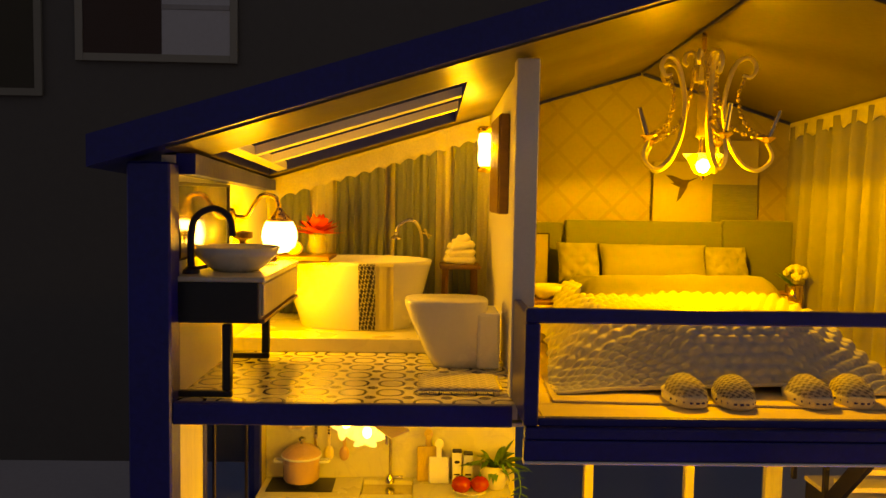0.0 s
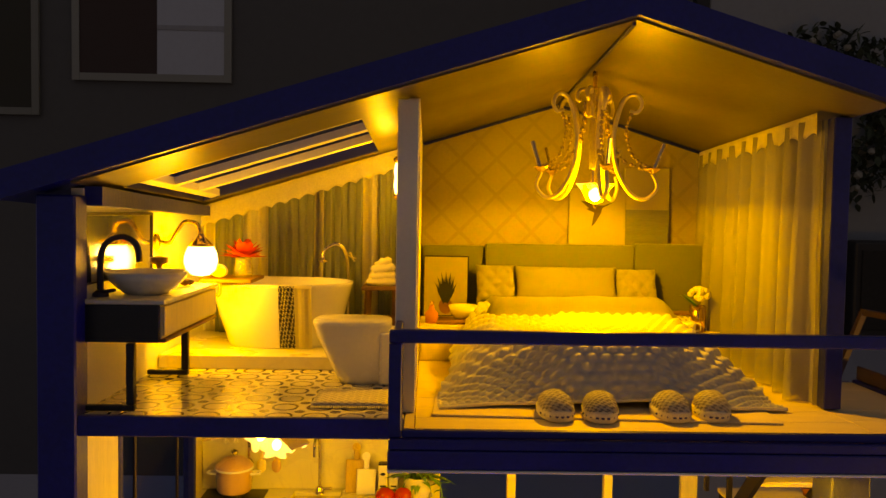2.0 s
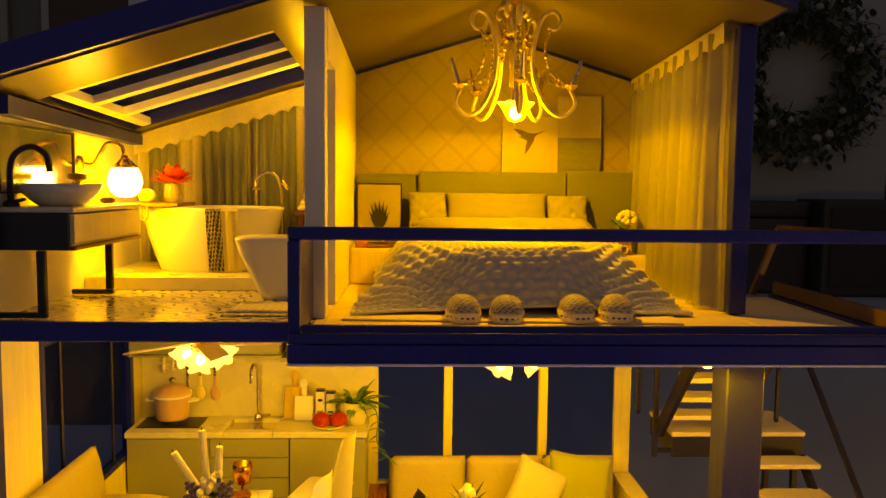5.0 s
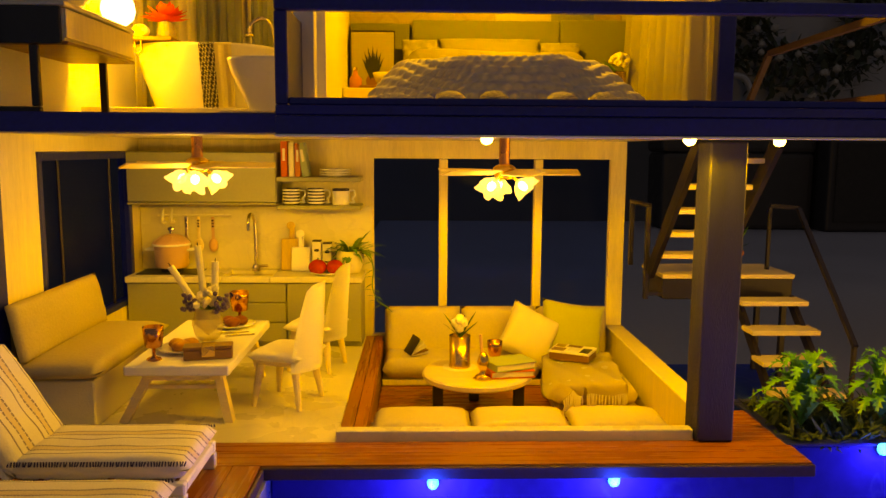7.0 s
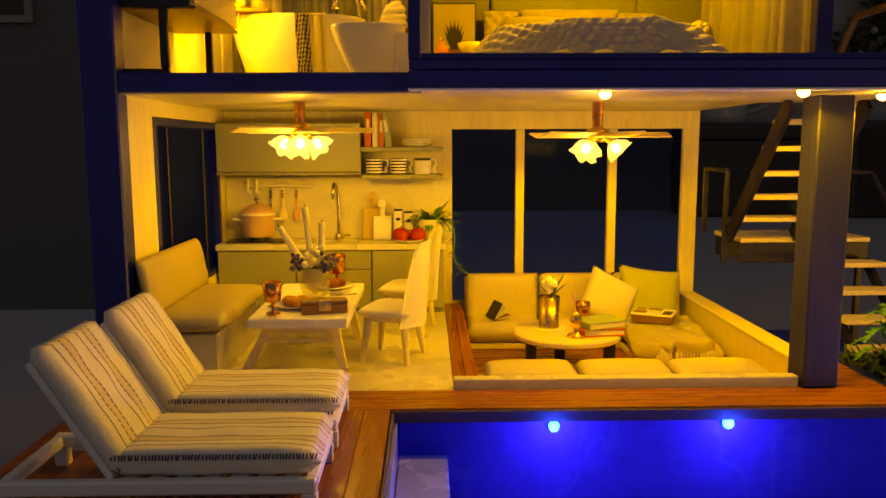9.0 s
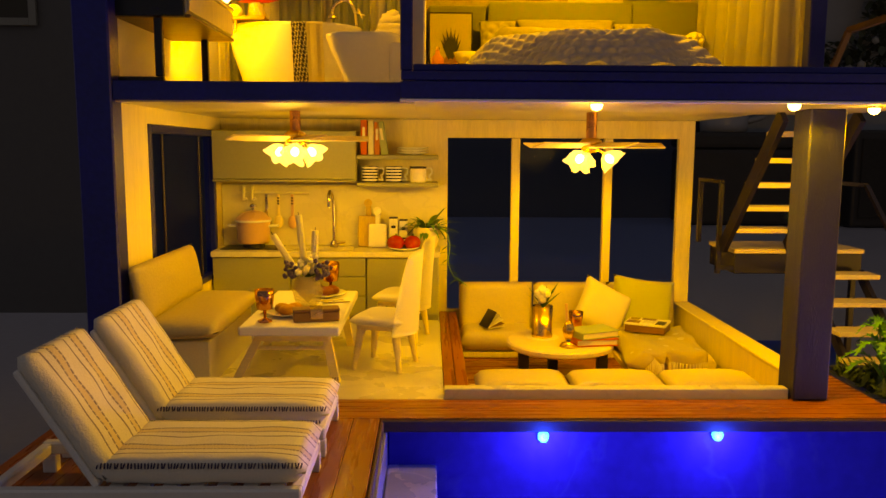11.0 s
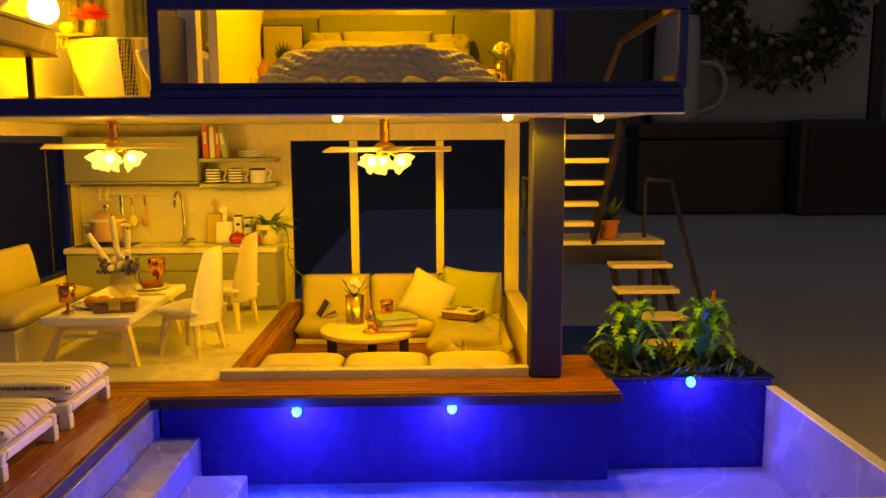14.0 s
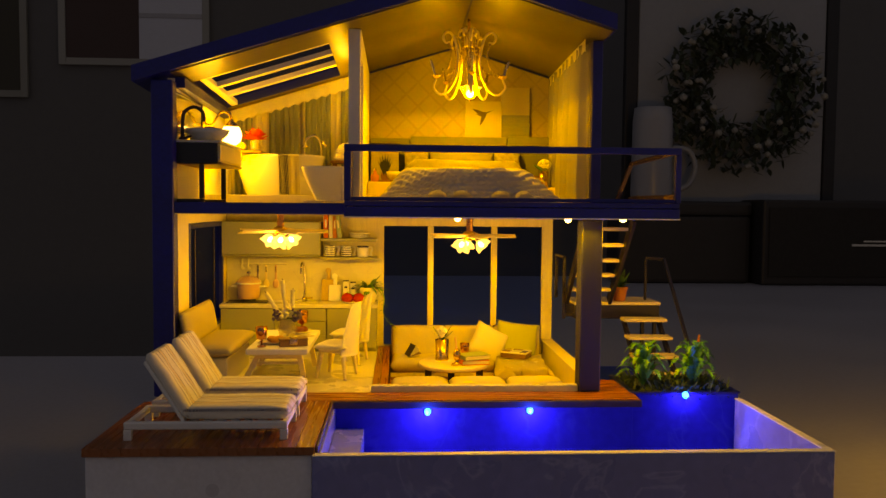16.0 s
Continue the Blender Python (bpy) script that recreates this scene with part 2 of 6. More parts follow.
# wallpaper: pale lattice of diamonds
LATTICE = mat("lattice_wallpaper", (0.29, 0.25, 0.16), 0.6, vary=0.08, fine=40, bump=0.1)
s_ = axes_of(LATTICE, 62, 62, 62)
u_ = math_node(LATTICE, "FRACT", math_node(LATTICE, "ADD", s_[0], s_[2]))
v_ = math_node(LATTICE, "FRACT", math_node(LATTICE, "SUBTRACT", s_[0], s_[2]))
band = lambda x: math_node(LATTICE, "LESS_THAN", math_node(LATTICE, "ABSOLUTE", math_node(LATTICE, "SUBTRACT", x, 0.5)), 0.07)
rgb_mix(LATTICE, math_node(LATTICE, "MULTIPLY", math_node(LATTICE, "MAXIMUM", band(u_), band(v_)), 0.4), (0.20, 0.17, 0.11))

# bathroom floor: dark quatrefoil print on cream tile
TILE = mat("printed_quatrefoil_tile", (0.74, 0.69, 0.52), 0.22, vary=0.06, fine=20, bump=0.0, coat=0.5)
s_ = axes_of(TILE, 96, 96, 96)
cx = math_node(TILE, "COSINE", math_node(TILE, "MULTIPLY", s_[0], 6.2832))
cy = math_node(TILE, "COSINE", math_node(TILE, "MULTIPLY", s_[1], 6.2832))
sum_ = math_node(TILE, "ADD", cx, cy)
prod = math_node(TILE, "MULTIPLY", cx, cy)
ring = math_node(TILE, "LESS_THAN", math_node(TILE, "ABSOLUTE", math_node(TILE, "ADD", sum_, math_node(TILE, "MULTIPLY", prod, -0.9))), 0.42)
dot = math_node(TILE, "GREATER_THAN", sum_, 1.55)
rgb_mix(TILE, math_node(TILE, "MULTIPLY", math_node(TILE, "MAXIMUM", ring, dot), 0.9), (0.05, 0.035, 0.045))

# striped lounger cloth: stripes run along the length
STRIPE = mat("striped_cotton", (0.78, 0.73, 0.62), 0.9, vary=0.08, fine=110, bump=0.5, sheen=0.2)
s_ = axes_of(STRIPE, 100, 100, 100)
wave = math_node(STRIPE, "FRACT", math_node(STRIPE, "MULTIPLY", s_[1], 1.0))
line = lambda c, w: math_node(STRIPE, "LESS_THAN", math_node(STRIPE, "ABSOLUTE", math_node(STRIPE, "SUBTRACT", wave, c)), w)
dash = math_node(STRIPE, "LESS_THAN", math_node(STRIPE, "FRACT", math_node(STRIPE, "MULTIPLY", s_[0], 13.0)), 0.82)
rgb_mix(STRIPE, math_node(STRIPE, "MULTIPLY", line(0.49, 0.1), 0.6), (0.66, 0.50, 0.22))
thin = math_node(STRIPE, "MAXIMUM", line(0.1, 0.025), math_node(STRIPE, "MULTIPLY", math_node(STRIPE, "MAXIMUM", line(0.36, 0.032), line(0.62, 0.035)), dash))
rgb_mix(STRIPE, math_node(STRIPE, "MULTIPLY", thin, 0.8), (0.12, 0.08, 0.12))


def check_weave(name, base, dark, period, soft=0.9, cover=0.015):
    m = mat(name, base, 0.9, vary=0.1, fine=120, bump=0.5)
    s = axes_of(m)
    a = math_node(m, "FRACT", math_node(m, "MULTIPLY", math_node(m, "ADD", s[0], math_node(m, "MULTIPLY", s[2], 0.6)), period))
    b = math_node(m, "FRACT", math_node(m, "MULTIPLY", math_node(m, "ADD", s[1], s[2]), period))
    k = math_node(m, "GREATER_THAN", math_node(m, "MULTIPLY", math_node(m, "SUBTRACT", a, 0.5), math_node(m, "SUBTRACT", b, 0.5)), cover)
    return rgb_mix(m, math_node(m, "MULTIPLY", k, soft), dark)


WEAVE2 = check_weave("grey_and_white_weave", (0.78, 0.75, 0.68), (0.05, 0.05, 0.08), 4.2, 0.55)
WEAVE3 = check_weave("cream_and_navy_dot_weave", (0.76, 0.73, 0.66), (0.03, 0.03, 0.09), 5.0, 0.7)
TOWELWEAVE = check_weave("navy_towel_weave", (0.72, 0.69, 0.58), (0.02, 0.02, 0.05), 7.5, 0.95, -0.03)
RUGM = check_weave("small_check_bath_mat", (0.60, 0.56, 0.48), (0.22, 0.20, 0.18), 4.0, 0.6)


# ---- mesh helpers, all in centimetres ----
def mesh_object(name, bm, material, smooth=False):
    me = bpy.data.meshes.new(name)
    bmesh.ops.recalc_face_normals(bm, faces=bm.faces)
    for v in bm.verts:
        v.co *= CM
    if smooth:
        for f in bm.faces:
            f.smooth = True
    bm.to_mesh(me)
    bm.free()
    me.materials.append(material)
    return new(name, me)


def part(name, bm, material, parent, label="", smooth=False):
    ob = mesh_object(name, bm, material, smooth)
    ob.parent = parent
    if label:
        tagged(ob, label)
    return ob


def thing(name, x, y, z, label, category, group="", rz=0.0, kind=""):
    ob = new(name)
    ob.matrix_basis = pose(x * CM, y * CM, z * CM, 0, 0, rz)
    ob.empty_display_size = 0.005
    return tagged(ob, label, category, group, kind)


def solid(name, bm, material, x, y, z, label, category, group="", rz=0.0, kind="", smooth=False):
    ob = mesh_object(name, bm, material, smooth)
    ob.matrix_basis = pose(x * CM, y * CM, z * CM, 0, 0, rz)
    return tagged(ob, label, category, group, kind)


def at(x, y, z, rz=0.0, rx=0.0, ry=0.0):
    return pose(x * CM, y * CM, z * CM, rx, ry, rz)


def box(x0, x1, y0, y1, z0, z1, bevel=0.04, seg=1, bm=None):
    bm = bm or bmesh.new()
    made = bmesh.ops.create_cube(bm, size=1)["verts"]
    for v in made:
        v.co = Vector(((x0 + x1) / 2 + v.co.x * (x1 - x0), (y0 + y1) / 2 + v.co.y * (y1 - y0), (z0 + z1) / 2 + v.co.z * (z1 - z0)))
    w = min(bevel, 0.3 * min(x1 - x0, y1 - y0, z1 - z0))
    if w > 0.004:
        edges = {e for v in made for e in v.link_edges}
        bmesh.ops.bevel(bm, geom=list(edges), offset=w, segments=seg, affect="EDGES", profile=0.5)
    return bm


def grid_surface(fn, nu, nv, close_u=False, bm=None):
    """A sheet of quads through fn(u, v), u and v from 0 to 1."""
    bm = bm or bmesh.new()
    rows = []
    for i in range(nu if close_u else nu + 1):
        rows.append([bm.verts.new(fn(i / nu, j / nv)) for j in range(nv + 1)])
    count = len(rows)
    for i in range(nu):
        a, b = rows[i], rows[(i + 1) % count]
        for j in range(nv):
            bm.faces.new((a[j], b[j], b[j + 1], a[j + 1]))
    return bm, rows


def lathe(profile, seg=20, cx=0.0, cy=0.0, cz=0.0, bm=None, wob=None):
    """Turned shape round z through (radius, height) points."""
    bm = bm or bmesh.new()
    rings = []
    for k, (r, z) in enumerate(profile):
        ring = []
        for i in range(seg):
            a = 2 * math.pi * i / seg
            rr = r * (wob(a, k) if wob else 1)
            ring.append(bm.verts.new((cx + rr * math.cos(a), cy + rr * math.sin(a), cz + z)))
        rings.append(ring)
    for a, b in zip(rings, rings[1:]):
        for i in range(seg):
            j = (i + 1) % seg
            bm.faces.new((a[i], a[j], b[j], b[i]))
    if profile[0][0] > 1e-4:
        bm.faces.new(rings[0])
    if profile[-1][0] > 1e-4:
        bm.faces.new(rings[-1])
    bmesh.ops.remove_doubles(bm, verts=bm.verts, dist=1e-5)
    return bm


def tube(points, radius, seg=8, bm=None, taper=None):
    """A round bar swept along points."""
    bm = bm or bmesh.new()
    pts = [Vector(p) for p in points]
    rings, side = [], None
    for k, p in enumerate(pts):
        d = (pts[min(k + 1, len(pts) - 1)] - pts[max(k - 1, 0)]).normalized()
        if side is None:
            side = d.orthogonal().normalized()
        side = (side - d * side.dot(d)).normalized()
        up = d.cross(side)
        r = radius * (taper(k / (len(pts) - 1)) if taper else 1)
        rings.append([bm.verts.new(p + r * (math.cos(2 * math.pi * i / seg) * side + math.sin(2 * math.pi * i / seg) * up)) for i in range(seg)])
    for a, b in zip(rings, rings[1:]):
        for i in range(seg):
            j = (i + 1) % seg
            bm.faces.new((a[i], a[j], b[j], b[i]))
    bm.faces.new(rings[0])
    bm.faces.new(rings[-1])
    return bm


def bar(p0, p1, w, h, bm=None):
    """A square bar from p0 to p1."""
    bm = bm or bmesh.new()
    a, b = Vector(p0), Vector(p1)
    d = (b - a).normalized()
    s = d.cross(Vector((0, 0, 1)))
    s = Vector((1, 0, 0)) if s.length < 1e-3 else s.normalized()
    u = s.cross(d).normalized()
    q = [[bm.verts.new(p + i * w / 2 * s + j * h / 2 * u) for i, j in ((-1, -1), (1, -1), (1, 1), (-1, 1))] for p in (a, b)]
    for i in range(4):
        j = (i + 1) % 4
        bm.faces.new((q[0][i], q[0][j], q[1][j], q[1][i]))
    bm.faces.new(q[0])
    bm.faces.new(q[1])
    return bm


def smooth_path(points, steps=6):
    """Points of a rounded line through the given ones."""
    pts = [Vector(p) for p in points]
    out = []
    for k in range(len(pts) - 1):
        p0, p1, p2, p3 = pts[max(k - 1, 0)], pts[k], pts[k + 1], pts[min(k + 2, len(pts) - 1)]
        for s in range(steps):
            t = s / steps
            out.append(0.5 * (2 * p1 + (p2 - p0) * t + (2 * p0 - 5 * p1 + 4 * p2 - p3) * t * t + (3 * p1 - p0 - 3 * p2 + p3) * t ** 3))
    out.append(pts[-1])
    return out


def cushion(w, d, h, n=12, puff=0.55, sharp=0.0, seed=1, wrinkle=0.02, bm=None, m=None):
    """A stuffed pad, w by d, h thick, its base at z 0; sharp draws out the corners."""
    bm = bm or bmesh.new()
    rnd = Vector((seed * 7.3, seed * 3.1, 0))

    def top(sign):
        def fn(u, v):
            x, y = 2 * u - 1, 2 * v - 1
            e = max(0.0, (1 - abs(x) ** 4) * (1 - abs(y) ** 4)) ** puff
            pull = 1 - sharp * 0.10 * ((1 - x * x) * abs(y) ** 3 + (1 - y * y) * abs(x) ** 3)
            wr = wrinkle * noise.noise(Vector((x * 2.2, y * 2.2, sign)) + rnd)
            px = x * w / 2 * (1 - sharp * 0.08 * (1 - y * y) * abs(x) ** 3)
            py = y * d / 2 * (1 - sharp * 0.08 * (1 - x * x) * abs(y) ** 3)
            return Vector((px, py, h / 2 + sign * h / 2 * e * pull + wr * e))
        return fn

    start = len(bm.verts)
    grid_surface(top(1), n, n, bm=bm)
    grid_surface(top(-1), n, n, bm=bm)
    bm.verts.ensure_lookup_table()
    made = [bm.verts[i] for i in range(start, len(bm.verts))]
    bmesh.ops.remove_doubles(bm, verts=made, dist=1e-4)
    if m is not None:
        bm.verts.ensure_lookup_table()
        for v in bm.verts[start:]:
            v.co = m @ v.co
    return bm


def ball(r, x=0, y=0, z=0, sub=2, bm=None, squash=1.0):
    bm = bm or bmesh.new()
    for v in bmesh.ops.create_icosphere(bm, subdivisions=sub, radius=r)["verts"]:
        v.co = Vector((v.co.x + x, v.co.y + y, v.co.z * squash + z))
    return bm


def moved(bm, m):
    for v in bm.verts:
        v.co = m @ v.co
    return bm


def edge(t):
    t = min(1.0, max(0.0, t))
    return t * t * (3 - 2 * t)


def turn_cm(x=0, y=0, z=0, rx=0, ry=0, rz=0):
    return pose(x, y, z, rx, ry, rz)


# ---- the room round the miniature ----
solid("floor_room", box(-320, 400, -200, 216, -79, -75, 0), WOODMID, 0, 0, 0, "brown wooden floor of the dark room", "floor", kind="structure")
solid("wall_north", box(-320, 400, 210, 216, -75, 240, 0), ROOMWALL, 0, 0, 0, "plain olive grey room wall in the dark", "wall", kind="structure")
t_ = thing("table", 0, 0, 0, "large grey table that carries the miniature house", "table")
part("tabletop", box(-110, -3, -45, 62, -3, 0, 0.3), TABLEM, t_)
part("tabletop", box(-2.97, 170, -45, 158, -3, 0, 0.3), TABLEM, t_)
for lx, ly in ((-100, -38), (-100, 54), (160, -38), (160, 150)):
    part("leg", box(lx - 3, lx + 3, ly - 3, ly + 3, -75, -3.01, 0.3), WOODMID, t_)


# ---- the shell of the miniature house ----
def roof_z(x, y=20.5):
    """Underside of the pitched roof, whose ridge sinks a little towards the back."""
    return 27.25 - 0.308 * abs(x - 8.3) - 0.04 * (y - 20.5)


def joined(*boxes, bevel=0.03):
    bm = bmesh.new()
    for b in boxes:
        box(*b, bevel=bevel, bm=bm)
    return bm


def hole_wall(axis, a0, a1, lo, hi, z0, z1, h0, h1, hz0, hz1, bevel=0.0):
    """A wall with one opening; axis "x": it stands at x a0..a1 and runs along y; "y": the other way."""
    spans = [(lo, h0, z0, z1), (h1, hi, z0, z1), (h0, h1, z0, hz0), (h0, h1, hz1, z1)]
    bm = bmesh.new()
    for s0, s1, b0, b1 in spans:
        if s1 - s0 > 0.01 and b1 - b0 > 0.01:
            if axis == "x":
                box(a0, a1, s0, s1, b0, b1, bevel, bm=bm)
            else:
                box(s0, s1, a0, a1, b0, b1, bevel, bm=bm)
    return bm


def prism(points, y0, y1, bm=None):
    """A plate with the outline points (x, z), from y0 to y1."""
    bm = bm or bmesh.new()
    a = [bm.verts.new((x, y0, z)) for x, z in points]
    b = [bm.verts.new((x, y1, z)) for x, z in points]
    bm.faces.new(a)
    bm.faces.new(b)
    for i in range(len(points)):
        j = (i + 1) % len(points)
        bm.faces.new((a[i], a[j], b[j], b[i]))
    return bm


def prism_y(points, x0, x1):
    """A plate with the outline points (y, z), from x0 to x1."""
    bm = prism(points, x0, x1)
    for v in bm.verts:
        v.co = Vector((v.co.y, v.co.x, v.co.z))
    return bm


def slope(x0, x1, y0, y1, low, high, bm=None):
    """A piece of a sloping plate between low and high over the roof's underside."""
    bm = bm or bmesh.new()
    start = len(bm.verts)
    prism([(x0, low), (x1, low), (x1, high), (x0, high)], y0, y1, bm)
    bm.verts.ensure_lookup_table()
    for v in bm.verts[start:]:
        v.co.z += roof_z(v.co.x, v.co.y)
    return bm


S = dict(kind="structure")
# ground storey
solid("wall_west_lower", hole_wall("x", -7.62, -7.27, 21.05, 33.98, 4.6, 15.3, 24.2, 32.5, 8.0, 14.7), CREAM, 0, 0, 0, "cream wooden side wall with a window opening", "wall", **S)
solid("wall_west_upper", prism_y([(21.75, 15.32), (33.98, 15.32), (33.98, roof_z(-7.3, 33.98) - 0.1), (21.75, roof_z(-7.3, 21.75) - 0.1)], -7.62, -7.27), WHITE, 0, 0, 0, "white side wall of the miniature bathroom", "wall", **S)
solid("wall_north_lower", hole_wall("y", 33.65, 34.0, -7.25, 15.08, 4.5, 15.25, 3.38, 14.36, 6.2, 14.42), CREAM, 0, 0, 0, "cream wooden back wall with a wide window opening", "wall", **S)
solid("floor_kitchen", box(-7.26, 3.0, 20.3, 33.64, 5.6, 6.1, 0.02), MARBLE, 0, 0, 0, "polished white marble kitchen floor", "floor", **S)
base = solid("base_block", box(-7.6, 16.4, 20.0, 34.0, 0, 4.48, 0.03), POOLW, 0, 0, 0, "deep blue base block under the miniature house", "base", **S)
solid("base_front", box(-7.95, 1.0, 11.35, 19.95, 0, 5.72, 0.05), STONE, 0, 0, 0, "pale terrazzo base under the sun deck", "base", **S)
solid("step_pit_wall", box(3.0, 3.84, 20.9, 33.6, 4.5, 5.62, 0.0), WOODMID, 0, 0, 0, "wooden edge of the sunken sitting area", "wall", **S)

# side window: dark frame, two thin bars, glass
w_ = thing("window_1", -7.45, 28.35, 8.0, "dark navy side window with two thin glazing bars", "window", **S)
fr = bmesh.new()
for b in ((-0.24, 0.24, -4.13, -3.85, 0.02, 6.68), (-0.24, 0.24, 3.85, 4.13, 0.02, 6.68), (-0.24, 0.24, -3.84, 3.84, 0.02, 0.28), (-0.24, 0.24, -3.84, 3.84, 6.38, 6.68)):
    box(*b, bm=fr)
part("window_frame", fr, NAVY, w_)
for yy in (-2.4, 2.15):
    part("glazing_bar", box(0.0, 0.1, yy - 0.07, yy + 0.07, 0.29, 6.37, 0.02), BROWNMETAL, w_)
g_ = part("pane", box(-0.05, -0.01, -3.83, 3.83, 0.3, 6.37, 0), GLASS, w_)
g_.visible_shadow = False

# wide back window: mullions and panes
w_ = thing("window_2", 8.87, 33.82, 6.2, "wide back window with cream mullions and three panes", "window", **S)
for x0, x1 in ((6.4, 6.8), (10.8, 11.2)):
    part("mullion", box(x0 - 8.87, x1 - 8.87, -0.25, 0.16, 0.01, 8.21, 0.04), CREAM, w_)
for x0, x1 in ((3.4, 6.39), (6.81, 10.79), (11.21, 14.34)):
    g_ = part("pane", box(x0 - 8.87, x1 - 8.87, 0.06, 0.1, 0.01, 8.21, 0), GLASS, w_)
    g_.visible_shadow = False

# corner post, pillar, sill wall of the sitting area
solid("post_west", box(-8.25, -7.15, 20.95, 21.74, 5.75, roof_z(-8.25, 21.74) - 0.02, 0.05), NAVY, 0, 0, 0, "navy painted corner post of the house", "post", **S)
solid("pillar_east", box(13.9, 15.0, 20.1, 21.2, 6.12, 15.12, 0.05), mat("purple_navy_stain", (0.004, 0.004, 0.055), 0.6, vary=0.3, stretch=(5, 5, 0.6), fine=50, bump=0.5), 0, 0, 0, "dark blue stained wooden pillar", "pillar", **S)
solid("wall_sill_east", joined((14.42, 15.06, 21.22, 33.63, 4.5, 6.45), (14.34, 15.14, 21.23, 33.62, 6.46, 6.6)), CREAM, 0, 0, 0, "low cream sill wall beside the sitting area", "wall", **S)
solid("wall_front_rail", joined((3.0, 13.88, 20.35, 20.75, 4.5, 6.42)), MARBLE, 0, 0, 0, "low pale kerb in front of the sunken sofa", "kerb", **S)

# slabs between the storeys
solid("floor_bathroom", box(-7.26, 2.04, 21.3, 33.64, 15.42, 15.85, 0.02), TILE, 0, 0, 0, "glossy bathroom floor with a dark quatrefoil print", "floor", **S)
solid("ceiling_lower", joined((-7.26, 2.04, 21.25, 33.64, 15.26, 15.36), (2.05, 15.1, 18.95, 33.64, 15.26, 15.36), (15.1, 18.35, 18.95, 27.0, 15.26, 15.36), bevel=0), CEIL, 0, 0, 0, "cream painted ceiling of the ground storey", "ceiling", **S)
solid("trim_slab_west", box(-7.14, 1.7, 21.0, 21.24, 15.3, 15.88, 0.03), NAVY, 0, 0, 0, "navy edge board of the bathroom floor", "trim", **S)
solid("trim_slab_front", joined((1.7, 18.5, 18.62, 18.9, 15.24, 15.72), (1.72, 18.48, 18.64, 18.9, 15.74, 16.0)), NAVY, 0, 0, 0, "navy double edge board of the balcony", "trim", **S)
solid("trim_slab_lip", box(1.69, 18.52, 18.6, 18.94, 15.17, 15.235, 0.015), WHITE, 0, 0, 0, "bare pale lip under the navy balcony edge", "trim", **S)
solid("trim_slab_east", box(18.22, 18.48, 18.92, 27.0, 15.26, 15.95, 0.03), NAVY, 0, 0, 0, "navy side board of the balcony", "trim", **S)
solid("trim_slab_east_back", box(15.1, 18.21, 27.02, 27.2, 15.26, 15.84, 0.03), NAVY, 0, 0, 0, "navy back board of the balcony", "trim", **S)

# upper back wall, partition with its doorway
YB = 33.9
zl, zr = roof_z(-7.25, YB), roof_z(15.1, YB)
solid("wall_north_bath", prism([(-7.25, 15.42), (2.2, 15.42), (2.2, roof_z(2.2, YB) - 0.08), (-7.25, zl - 0.08)], 33.65, 34.0), WHITE, 0, 0, 0, "white back wall of the bathroom", "wall", **S)
solid("wall_north_bedroom", prism([(2.21, 15.5), (15.1, 15.5), (15.1, zr - 0.08), (8.3, roof_z(8.3, YB) - 0.08), (2.21, roof_z(2.21, YB) - 0.08)], 33.65, 34.0), LATTICE, 0, 0, 0, "cream bedroom wall papered with a lattice of diamonds", "wall", **S)
solid("wall_partition", prism_y([(24.6, 15.86), (33.64, 15.86), (33.64, roof_z(2.0, 33.64) - 0.08), (24.6, roof_z(2.0, 24.6) - 0.08)], 2.0, 2.35), WHITE, 0, 0, 0, "white partition between bathroom and bedroom", "wall", **S)
solid("wall_partition_head", prism_y([(22.5, 23.6), (24.59, 23.6), (24.59, roof_z(2.0, 24.59) - 0.08), (22.5, roof_z(2.0, 22.5) - 0.08)], 2.0, 2.35), WHITE, 0, 0, 0, "white lintel over the doorway", "wall", **S)
solid("post_partition", box(1.72, 2.33, 21.85, 22.48, 15.86, roof_z(1.72, 22.48) - 0.12, 0.02), WHITE, 0, 0, 0, "white painted post at the partition's end", "post", **S)
solid("post_east", box(14.95, 15.5, 22.7, 23.15, 15.9, roof_z(15.5, 23.15) - 0.05, 0.03), NAVY, 0, 0, 0, "navy upper corner post of the bedroom", "post", **S)
solid("trim_balcony_return", box(1.76, 1.98, 19.08, 21.83, 15.9, 18.6, 0.03), NAVY, 0, 0, 0, "navy side panel where the balcony meets the bathroom", "trim", **S)
solid("beam_west", prism_y([(21.8, 21.8), (33.6, 21.45), (33.6, 21.85), (21.8, 22.35)], -7.25, -6.75), NAVY, 0, 0, 0, "dark navy beam over the bathroom's side wall", "beam", **S)

# roof with the skylight, ceiling under it
HX0, HX1, HY0, HY1 = -6.9, 0.5, 23.7, 32.3
Y0, Y1 = 20.5, 34.4
roof_w = bmesh.new()
for x0, x1, y0, y1 in ((-9.05, HX0, Y0, Y1), (HX1, 8.3, Y0, Y1), (HX0, HX1, Y0, HY0), (HX0, HX1, HY1, Y1)):
    slope(x0, x1, y0, y1, 0.0, 0.8, roof_w)
bmesh.ops.remove_doubles(roof_w, verts=roof_w.verts, dist=1e-4)
solid("roof_west", roof_w, NAVY, 0, 0, 0, "navy roof plate with a skylight opening", "roof", **S)
solid("roof_east", slope(8.3, 15.65, Y0, Y1, 0.0, 0.8), NAVY, 0, 0, 0, "navy short roof plate over the bedroom", "roof", **S)
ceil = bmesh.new()
